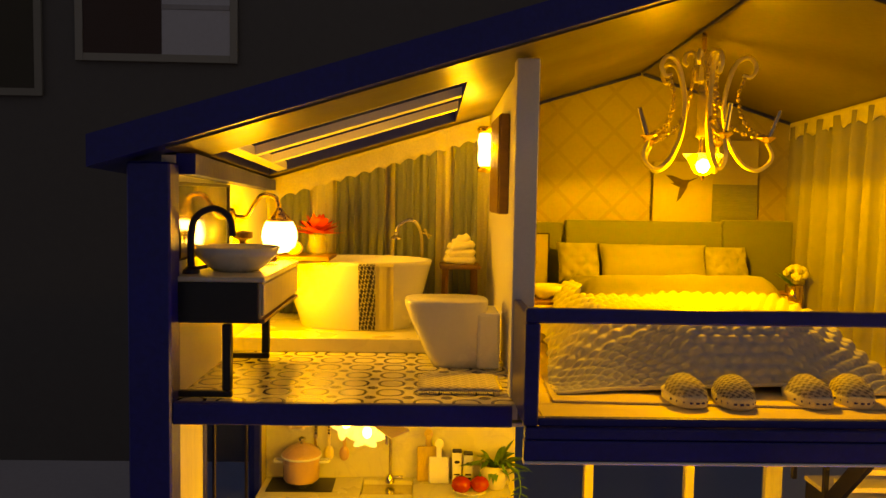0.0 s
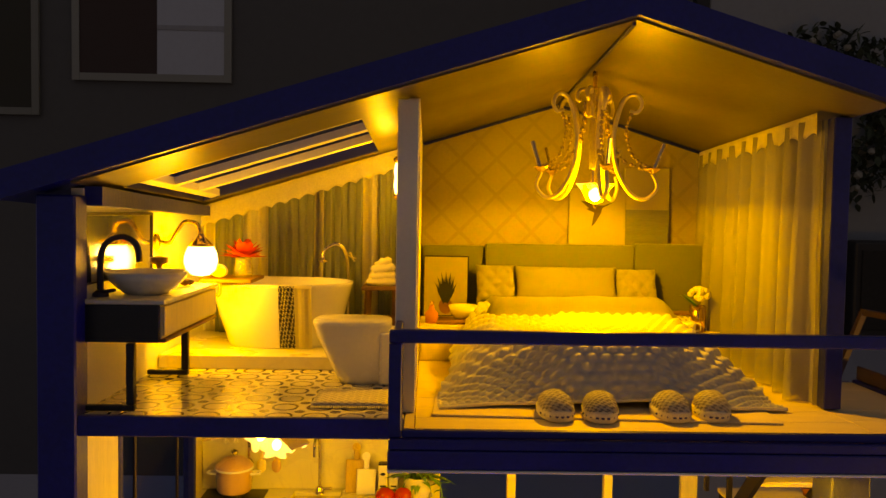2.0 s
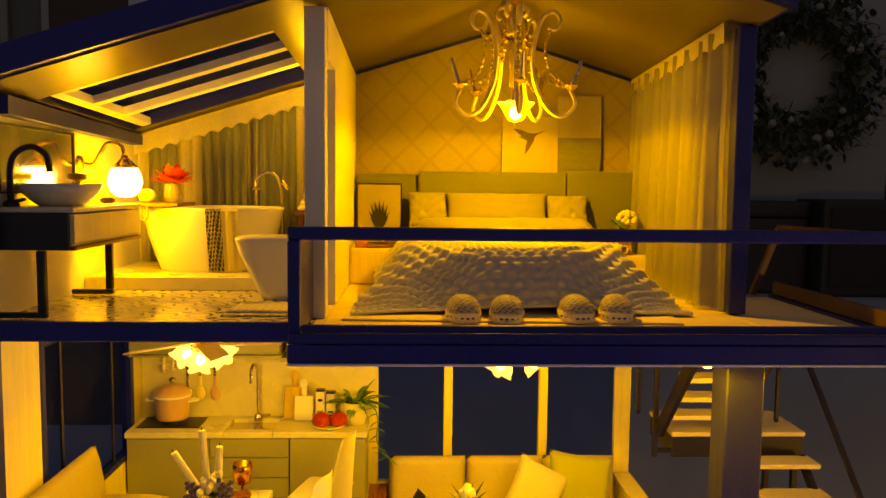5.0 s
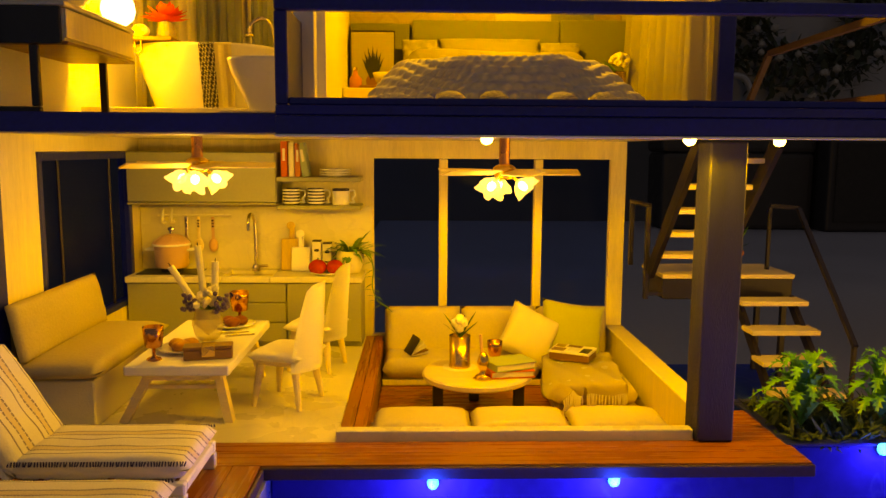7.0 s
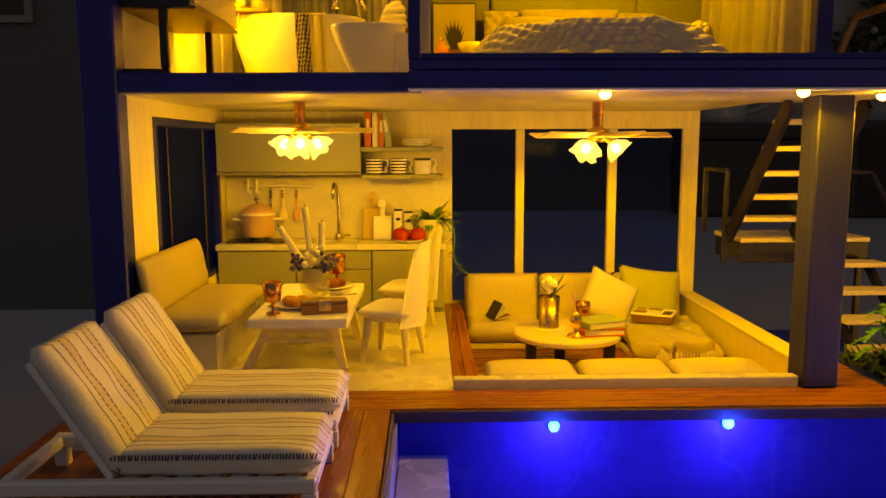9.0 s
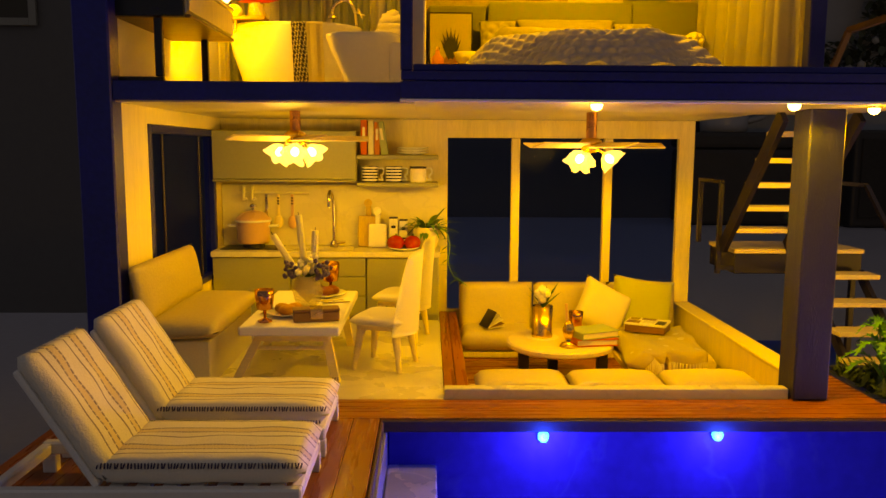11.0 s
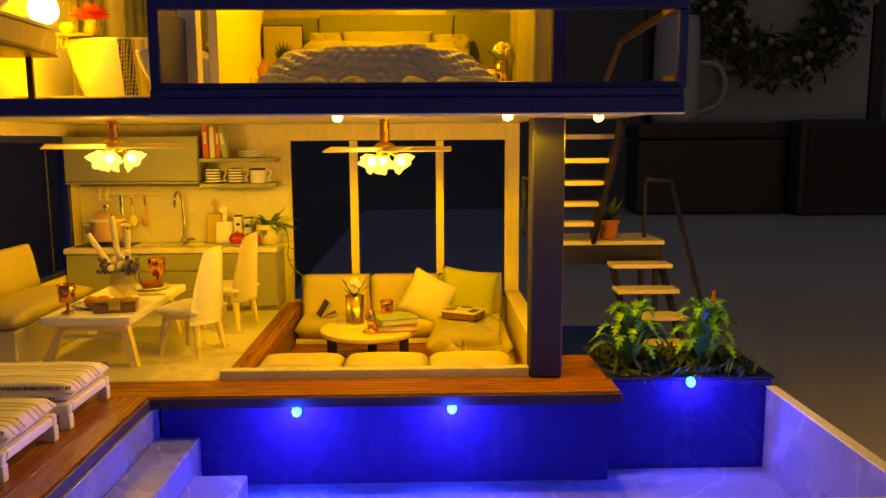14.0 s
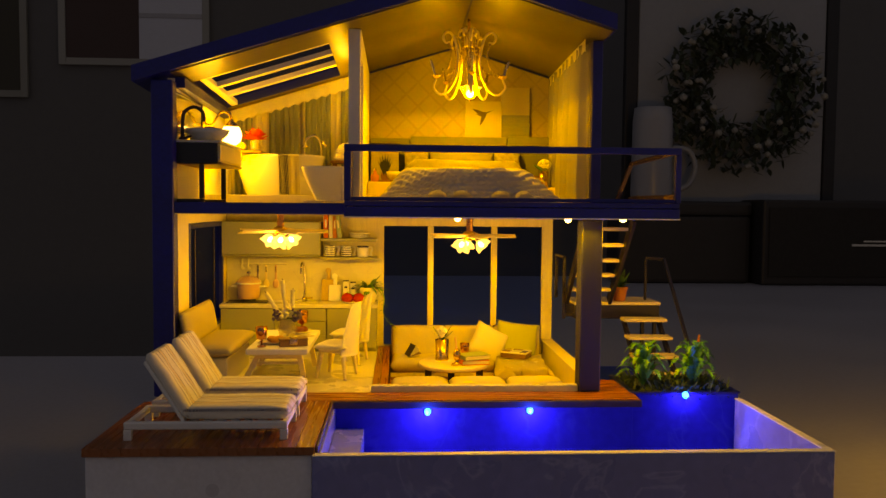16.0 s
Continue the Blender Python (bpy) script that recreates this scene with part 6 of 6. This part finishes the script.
bm, _ = grid_surface(quilt_fn, 182, 204)
qm = thing("quilt", 8.4, 20.0, 16.0, "rumpled white puffed quilt hanging over the bed's foot", "quilt")
shift = turn_cm(-8.4, -20.0, -16.0)
part("cover", moved(bm, shift), QUILT, qm, smooth=True)
part("hem", moved(tube([quilt_base(k / 60, 0.0) + Vector((0, -0.02, 0.03)) for k in range(61)], 0.06, 6), shift), WHITEFAB, qm, "plain sewn hem", smooth=True)
sh_ = bmesh.new()


def fold_fn(u, v):
    """The turned-down end: a soft roll in front, then flat to the pillows."""
    x = 4.5 + 7.9 * u + 0.12 * math.sin(9 * v)
    y = 27.4 + 0.5 * math.sin(3.1 * u) - 0.3 * math.sin(6.2 * u) + 4.1 * v
    r = min(edge((x - 3.9) / 1.5), edge((13.1 - x) / 1.6))
    roll = 0.34 * math.sin(math.pi * min(1.0, 0.06 + 2.2 * v)) if v < 0.43 else 0.0
    return Vector((x, y, 16.42 + 1.88 * r + roll * r - 0.4 * (1 - edge(v / 0.1)) + 0.06 * noise.noise(Vector((x * 1.3, y * 1.5, 0)))))


grid_surface(fold_fn, 40, 16, bm=sh_)
bmesh.ops.solidify(sh_, geom=sh_.faces[:], thickness=0.12)
solid("bed_sheet", sh_, SOFTSHEET, 0, 0, 0, "turned-down soft cream sheet, darkened under the lamp, across the bed's head", "sheet", smooth=True)
for k, (x, w, h, mt, lb, yy) in enumerate(((8.5, 4.4, 1.75, BEDLINEN, "large smooth cream pillow, darkened under the lamp, against the headboard", 31.7), (5.6, 1.75, 1.75, PADDED, "small quilted cream pillow, darkened under the lamp, against the headboard", 32.2), (11.6, 1.8, 1.65, PADDED, "small quilted cream pillow, darkened under the lamp, against the headboard", 32.2))):
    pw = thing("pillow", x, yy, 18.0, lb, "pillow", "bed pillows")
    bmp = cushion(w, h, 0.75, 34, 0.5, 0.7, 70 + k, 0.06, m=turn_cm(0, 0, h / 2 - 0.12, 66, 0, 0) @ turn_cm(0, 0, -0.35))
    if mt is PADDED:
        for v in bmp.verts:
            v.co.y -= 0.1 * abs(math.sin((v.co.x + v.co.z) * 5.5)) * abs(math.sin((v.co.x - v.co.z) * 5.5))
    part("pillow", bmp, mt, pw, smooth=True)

SEA = mat("grey_sea_print", (0.14, 0.15, 0.17), 0.5, vary=0.25, scale=4, fine=40, stretch=(0.5, 1, 5), bump=0.0)
PRINT = mat("cream_print", (0.33, 0.30, 0.22), 0.5, vary=0.04, bump=0.03)
BIRD = mat("dark_print_ink", (0.06, 0.04, 0.03), 0.5, vary=0.3, bump=0)


def plate(points, y0, y1):
    return prism(points, y0, y1)


a1 = thing("bird_picture", 10.1, 33.3, 20.3, "unframed cream picture with a dark origami bird", "picture")
part("canvas", box(-1.25, 1.25, -0.06, 0.06, 0, 2.65, 0.02), PRINT, a1)
for pts in ([(-0.85, 2.0), (-0.1, 1.35), (0.1, 1.75), (-0.45, 1.95)], [(-0.1, 1.35), (0.3, 1.3), (0.45, 1.75), (0.1, 1.75)], [(0.3, 1.55), (1.05, 1.95), (0.45, 1.75)], [(-0.05, 1.4), (0.35, 1.35), (0.0, 0.75), (-0.2, 0.55)], [(-0.55, 1.55), (-0.1, 1.35), (-0.2, 1.6)]):
    part("print", plate([(0.78 * px - 0.1, 0.78 * pz + 0.55) for px, pz in pts], -0.078, -0.064), BIRD, a1, "dark bird facet")
a2 = thing("sea_picture", 12.3, 33.42, 20.3, "unframed picture of pale sky over a grey sea", "picture")
part("canvas", box(-1.0, 1.0, -0.06, 0.06, 0, 3.6, 0.02), PRINT, a2)
part("print", box(-0.99, 0.99, -0.078, -0.064, 0.02, 1.75, 0), SEA, a2, "grey sea")
ns = thing("nightstand", 3.6, 31.3, 15.86, "plain cream nightstand beside the bed", "nightstand", "nightstands")
part("body", box(-1.24, 0.95, -1.4, 1.4, 0, 1.45, 0.04), CREAM, ns)
part("drawer", box(-1.15, 0.85, -1.46, -1.41, 0.1, 1.35, 0.02), CREAM, ns)
n2 = thing("nightstand", 13.75, 31.2, 15.86, "plain cream nightstand beside the bed", "nightstand", "nightstands")
part("body", box(-1.0, 1.0, -1.2, 1.2, 0, 1.2, 0.04), CREAM, n2)
part("drawer", box(-0.9, 0.9, -1.26, -1.21, 0.08, 1.1, 0.02), CREAM, n2)
pf = thing("pineapple_picture", 3.45, 32.45, 17.32, "dark-framed print of a pineapple on the nightstand", "picture")
part("print_sheet", box(-0.92, 0.92, -0.03, 0.03, 0.06, 2.55, 0), PRINT, pf)
part("frame", joined((-0.98, -0.93, -0.05, 0.05, 0, 2.62), (0.93, 0.98, -0.05, 0.05, 0, 2.62), (-0.92, 0.92, -0.05, 0.05, 2.56, 2.62), (-0.92, 0.92, -0.05, 0.05, 0, 0.05), bevel=0.01), BROWNMETAL, pf)
pn = bmesh.new()
for k in range(15):
    a = -62 + k * 8.9
    r = 1.2 * (0.7 + 0.35 * math.cos(radians(a))) * (1.0 if k % 2 else 0.78)
    bx_, bz_ = 0.06 * math.sin(radians(a)), 0.6 + 0.03 * (k % 3)
    tx, tz = r * 0.55 * math.sin(radians(a)), 0.6 + r * (0.35 + 0.75 * math.cos(radians(a)))
    nx_, nz_ = math.cos(radians(a)) * 0.085, -math.sin(radians(a)) * 0.085
    prism([(bx_ - nx_, bz_ - nz_), (bx_ + nx_, bz_ + nz_), (0.5 * (bx_ + tx) + 0.9 * nx_, 0.5 * (bz_ + tz) + 0.9 * nz_), (tx, tz)], -0.052 - 0.001 * k, -0.036, pn)
part("print", pn, mat("dark_leaf_ink", (0.012, 0.018, 0.012), 0.5, vary=0.2, bump=0), pf, "dark pineapple crown")
part("print", plate([(0.3 * math.cos(t * 0.5236), 0.45 + 0.35 * math.sin(t * 0.5236)) for t in range(12)], -0.05, -0.036), WOODMID, pf, "brown pineapple body")
tr = thing("tray", 3.8, 30.9, 17.31, "dark wooden tray on the nightstand", "tray")
part("board", box(-0.75, 0.8, -0.9, 0.6, 0, 0.12, 0.03), WOODMID, tr)
bw = thing("shell_bowl", 4.05, 30.9, 17.44, "white shell-shaped bowl on the tray", "bowl")
part("bowl", lathe([(0.0, 0.0), (0.25, 0.0), (0.5, 0.25), (0.62, 0.55), (0.57, 0.55), (0.42, 0.25), (0.0, 0.06)], 22, wob=lambda a, k: 1 + (0.16 * math.cos(a) if k > 1 else 0)), CERAMIC, bw, smooth=True)
bo = thing("perfume_bottle", 2.85, 30.5, 17.31, "amber glass bottle with a brass stopper", "bottle")
part("bottle", lathe([(0.0, 0.0), (0.26, 0.0), (0.28, 0.4), (0.12, 0.55), (0.1, 0.7), (0.0, 0.7)], 14), mat("amber_glass", (0.5, 0.2, 0.05), 0.1, vary=0.05, bump=0), bo, smooth=True)
part("stopper", ball(0.11, 0, 0, 0.78, 1), GOLD, bo)
bk_ = thing("basket", 13.1, 31.2, 17.07, "woven dark basket on the nightstand", "basket")
part("body", box(-0.7, 0.7, -0.4, 0.4, 0, 0.65, 0.08, 2), WEAVE2, bk_)
part("rim", joined((-0.74, 0.74, -0.44, 0.44, 0.66, 0.74)), WOODMID, bk_)
cu = thing("mug", 13.3, 30.35, 17.07, "white mug on the nightstand", "mug")
part("cup", lathe([(0.0, 0.0), (0.26, 0.0), (0.3, 0.45), (0.26, 0.45), (0.22, 0.06), (0.0, 0.05)], 16), CERAMIC, cu, smooth=True)
part("handle", tube(smooth_path([(0.27, 0, 0.38), (0.48, 0, 0.36), (0.48, 0, 0.12), (0.26, 0, 0.08)], 4), 0.04, 6), CERAMIC, cu)
v2 = thing("flower_vase", 13.85, 30.9, 17.07, "brass cylinder vase with white hydrangea", "vase")
part("vase", lathe([(0.0, 0), (0.32, 0), (0.34, 1.05), (0.29, 1.05), (0.27, 0.1), (0.0, 0.08)], 20), GOLD, v2, smooth=True)
fb = bmesh.new()
for k in range(34):
    a, e, r = rnd.uniform(0, 6.28), rnd.uniform(-0.5, 1.5), 0.36
    ball(rnd.uniform(0.1, 0.15), 0.05 + r * math.cos(a) * math.cos(e), r * math.sin(a) * math.cos(e), 1.45 + r * math.sin(e) * 0.8, 1, fb)
part("flower", fb, WAX, v2, "cream hydrangea head")
lf = bmesh.new()
for a in (2.7, 3.1, 3.6, 2.2):
    leaf_strip(lf, (0, 0, 0.95), (0.8 * math.cos(a), 0.5 * math.sin(a), 1.6), 0.14, 0.1)
part("leaves", lf, FERN, v2)
bedrug = thing("bedside_rug", 7.9, 22.6, 15.855, "flat tan rug under the bed's foot", "rug")
part("rug", moved(box(-5.0, 5.1, -1.35, 1.8, 0, 0.06, 0.02), turn_cm(rz=-3)), mat("tan_flatweave", (0.74, 0.63, 0.40), 0.95, vary=0.12, fine=90, bump=0.5), bedrug)


def slipper(x, y, rz, upper, label):
    s = thing("slipper", x, y, 15.88, label, "slipper", "slippers by the bed", rz)
    s.scale = (0.9, 0.78, 0.9)

    def dome(u, v):
        a = math.pi * u
        t = v
        w = 0.55 * (1 - 1.5 * max(0.0, t - 0.45) ** 2)
        h = 0.52 * (max(0.0, 1 - t ** 2.4)) ** 0.5
        return Vector((-w * math.cos(a), 0.35 - 1.2 * t, 0.26 + 1.1 * h * math.sin(a) ** 0.75))

    bm, _ = grid_surface(dome, 18, 14)
    bmesh.ops.solidify(bm, geom=bm.faces[:], thickness=-0.05)
    part("upper", bm, upper, s, smooth=True)
    part("sole", oval_loft([(0.52, 1.0, 0.0, 0, 0.1), (0.56, 1.05, 0.06, 0, 0.1), (0.58, 1.06, 0.3, 0, 0.1), (0.5, 0.98, 0.36, 0, 0.1)], 28, 2.4), WHITEFAB, s, "white sole", smooth=True)
    for k in range(9):
        a = radians(200 + k * 17.5)
        part("stitch", box(0.57 * math.cos(a) - 0.05, 0.57 * math.cos(a) + 0.05, 0.1 + 1.06 * math.sin(a) - 0.03, 0.1 + 1.06 * math.sin(a) + 0.03, 0.15, 0.21, 0.01), NAVY, s, "navy stitch")


slipper(6.46, 21.6, 6, WEAVE2, "grey woven slipper with a white stitched sole")
slipper(7.74, 21.5, -6, WEAVE3, "navy dotted woven slipper with a white stitched sole")
slipper(9.86, 21.65, 4, WEAVE2, "grey woven slipper with a white stitched sole")
slipper(11.1, 21.75, -8, WEAVE2, "grey woven slipper with a white stitched sole")

rc = thing("bedroom_curtain", 0, 0, 0, "pleated sheer curtain with a lace valance along the open side", "curtain")
VOILE = clear("sheer_curtain_voile", (0.95, 0.93, 0.88), 0.9, 0.52, 0.0, 0.5)
curtain("panel", 23.2, 33.5, 15.9, lambda s: roof_z(15.0, s) - 0.2, 14.75, 9, 0.36, VOILE, "sheer cream panel", "y", 7, rc)
curtain("panel", 23.2, 33.5, 15.9, lambda s: roof_z(15.0, s) - 0.2, 15.12, 20, 0.1, VOILE, "sheer outer panel", "y", 9, rc)
valance(23.15, 33.5, lambda s: roof_z(14.8, s) - 0.08, 0.75, 14.62, "y", rc, 6)

# chandelier
CX, CY = 8.5, 26.9
ch = thing("chandelier", CX, CY, 26.75, "cream metal chandelier with bead chains and one lit tulip lamp", "chandelier")
part("socket", lathe([(0.03, -4.75), (0.06, -4.7), (0.09, -4.58), (0.08, -4.54), (0.0, -4.54)], 16, 0.1), GOLD, ch, "small brass lamp socket", smooth=True)
part("hook", tube([(0, 0, 0.3), (0, 0, -0.5)], 0.08, 8), GOLD, ch)
part("column", lathe([(0.0, -0.4), (0.2, -0.45), (0.34, -0.75), (0.24, -1.1), (0.14, -1.4), (0.2, -2.2), (0.12, -2.9), (0.18, -3.3), (0.0, -3.4)], 18), CRYSTAL, ch, smooth=True)
part("stem", tube([(0, 0, -3.3), (0, 0, -4.1)], 0.07, 8), GOLD, ch)
IVORY = mat("ivory_metal", (0.72, 0.64, 0.42), 0.3, vary=0.06, bump=0.05)
PEARL = mat("smoked_bead", (0.66, 0.52, 0.30), 0.12, metal=0.7, vary=0.2, bump=0)


def bead_chain(points, count, parent):
    """Round beads strung along a rounded line."""
    path = smooth_path(points, 12)
    bead = bmesh.new()
    for q in range(count):
        p = path[round(q * (len(path) - 1) / (count - 1))]
        ball(0.085 if q % 2 else 0.06, *p, 1, bead)
    tagged(part("bead_chain", bead, PEARL, parent, "hanging bead chain", smooth=True), kind="stuff")


for k in range(5):
    a = radians(-18 + 72 * k)
    P = lambda r, z: (r * math.cos(a), r * math.sin(a), z)
    arm = part("arm", tube(smooth_path([P(1.22, -1.3), P(1.48, -1.36), P(1.64, -1.05), P(1.42, -0.74), P(1.05, -0.88), P(0.8, -1.5), P(0.68, -2.3), P(0.82, -3.3), P(1.28, -4.15), P(1.82, -4.38), P(2.22, -4.0), P(2.05, -3.5)], 7), 0.074, 8, taper=lambda t: 0.85 + 0.3 * math.sin(math.pi * t)), IVORY, ch, smooth=True)
    part("candle_cup", lathe([(0.0, 0.0), (0.1, 0.0), (0.24, 0.12), (0.26, 0.16), (0.0, 0.17)], 12, *P(2.06, -3.48)), GOLD, arm)
    part("candle_tube", tube([P(2.1, -3.35), P(2.42, -2.45)], 0.075, 8), CHROME, arm, "bare metal candle tube")
    s2 = radians(18 + 72 * k)
    Q = lambda r, z: (r * math.cos(s2), r * math.sin(s2), z)
    part("scroll", tube(smooth_path([Q(0.5, -0.92), Q(0.62, -0.8), Q(0.55, -0.55), Q(0.32, -0.52), Q(0.22, -0.9), Q(0.2, -1.5)], 5), 0.075, 7), IVORY, ch, "small inner scroll", smooth=True)
    bead_chain([P(1.32, -1.35), P(1.12, -2.0), P(1.38, -2.9), P(2.02, -3.32)], 21, ch)
    bead_chain([P(0.4, -1.0), P(0.5, -2.0), P(1.0, -3.0), P(1.98, -3.38)], 23, ch)
g_ = part("shade", lathe([(0.08, -4.55), (0.24, -4.5), (0.36, -4.28), (0.42, -4.05), (0.5, -3.85)], 54, 0.1, 0, 0, wob=lambda a, k: 1 + (0.05, 0.05, 0.1, 0.24, 0.42)[k] * math.cos(6 * a)), SHADEGLASS, ch, "lit tulip glass shade", smooth=True)
g_.visible_shadow = False
g_ = part("bulb", ball(0.24, 0.1, 0, -4.25, 2, squash=1.1), BULB, ch, "lit bulb", smooth=True)
g_.visible_shadow = False


# ---- things far behind in the dark room ----
cv = thing("canvas_board", 79, 153, 0, "tall grey-white board with dark side edges behind the table", "board")
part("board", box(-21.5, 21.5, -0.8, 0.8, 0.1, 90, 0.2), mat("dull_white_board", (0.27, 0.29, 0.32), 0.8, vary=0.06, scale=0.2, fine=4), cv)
for s in (-1, 1):
    part("edge", box(s * 23 - 1.4, s * 23 + 1.4, -1.2, 1.0, 0.1, 90, 0.2), DARKBOX, cv)
wr = thing("wreath", 80, 149, 42, "round green leaf wreath with small white blossoms", "wreath")
wr.scale = (0.62, 0.62, 0.62)
rw = random.Random(11)
lm = bmesh.new()
for k in range(1700):
    a, b, r = rw.uniform(0, 6.283), rw.uniform(0, 6.283), rw.uniform(3.0, 9.5)
    R0 = 20.5 + r * math.cos(b)
    p = Vector((R0 * math.cos(a), r * math.sin(b) * 0.45, R0 * math.sin(a)))
    d = Vector((rw.uniform(-1, 1), rw.uniform(-0.6, 0.3), rw.uniform(-1, 1))).normalized() * rw.uniform(2.5, 4.5)
    leaf_strip(lm, p, p + d, rw.uniform(0.7, 1.2), 0.4, 3)
lv_ = part("leaves", lm, mat("dull_green_leaf", (0.045, 0.065, 0.04), 0.8, vary=0.4, scale=0.4, fine=5), wr)
tagged(lv_, kind="stuff")
bl = bmesh.new()
for k in range(46):
    a, r = rw.uniform(0, 6.283), 20.5 + rw.uniform(-7, 7.5)
    ball(rw.uniform(0.9, 1.5), r * math.cos(a), -4.2 + rw.uniform(-0.8, 0.8), r * math.sin(a), 1, bl)
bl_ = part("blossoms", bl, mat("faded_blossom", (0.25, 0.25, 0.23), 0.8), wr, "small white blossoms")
tagged(bl_, kind="stuff")
sp_ = thing("loudspeaker", 104, 143, 0, "black vinyl-covered loudspeaker with a dark grille", "loudspeaker")
sp_.scale = (0.63, 0.63, 0.63)
part("cabinet", box(-38, 38, -9, 9, 0.05, 28.5, 0.8, 2), DARKBOX, sp_)
part("grille", box(-36, 36, -9.6, -9.05, 3, 26, 0.3), mat("black_grille_cloth", (0.02, 0.02, 0.02), 0.9, vary=0.2, fine=8), sp_)
part("badge", joined((-8, 9, -9.9, -9.62, 13.2, 14.0), (-4, 7, -9.9, -9.62, 14.6, 15.2), bevel=0.1), CHROME, sp_, "pale metal badge bar")
bxx = thing("black_case", 65, 146, 0, "low black case on the table", "case")
bxx.scale = (1.3, 0.6, 1.03)
part("body", box(-11, 11, -8, 8, 0.05, 14, 0.8, 2), DARKBOX, bxx)
part("lid", box(-11.2, 11.2, -8.2, 8.2, 14.05, 17, 0.8, 2), DARKBOX, bxx)
jg = thing("jug", 59, 146, 17.55, "grey-white jug with a handle on the black case", "jug")
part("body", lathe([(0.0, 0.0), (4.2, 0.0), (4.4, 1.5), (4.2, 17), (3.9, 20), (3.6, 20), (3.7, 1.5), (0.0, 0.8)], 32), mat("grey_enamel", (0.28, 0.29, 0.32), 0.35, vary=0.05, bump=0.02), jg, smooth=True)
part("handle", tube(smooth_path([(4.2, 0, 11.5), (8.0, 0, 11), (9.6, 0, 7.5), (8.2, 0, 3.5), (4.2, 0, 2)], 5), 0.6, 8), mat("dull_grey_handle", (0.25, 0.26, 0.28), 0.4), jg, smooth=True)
w_ = thing("window_4", -71.3, 209.4, 57.5, "far room window with a dark pane and a pale blind", "window", **S)
w_.scale = (0.65, 0.65, 0.65)
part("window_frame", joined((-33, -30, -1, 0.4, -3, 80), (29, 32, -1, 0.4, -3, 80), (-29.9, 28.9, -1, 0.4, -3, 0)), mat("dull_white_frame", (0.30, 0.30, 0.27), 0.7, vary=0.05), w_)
part("dark_pane", box(-29.9, 1.5, -0.6, 0.3, 0.05, 80, 0), mat("dark_red_curtain", (0.07, 0.045, 0.04), 0.8, vary=0.15, scale=0.2), w_)
part("blind", box(1.6, 28.9, -0.6, 0.3, 0.05, 80, 0), mat("pale_blind", (0.52, 0.55, 0.62), 0.8, vary=0.05), w_)
part("blind_bar", box(1.6, 28.9, -0.9, -0.61, 18, 20, 0.1), mat("blind_edge", (0.36, 0.37, 0.4), 0.7), w_)
w_ = thing("door_1", -114.5, 209.4, 48, "dark far doorway with a pale frame", "door", **S)
w_.scale = (0.65, 0.65, 0.65)
part("leaf", box(-20, 17, -0.6, 0.3, 0, 140, 0), mat("dark_door_leaf", (0.05, 0.045, 0.03), 0.7, vary=0.15, scale=0.2), w_)
part("door_frame", joined((17.05, 20, -1, 0.4, -3, 140), (-20, 17, -1, 0.4, -3, -0.05)), mat("dull_door_frame", (0.24, 0.24, 0.21), 0.7, vary=0.05), w_)
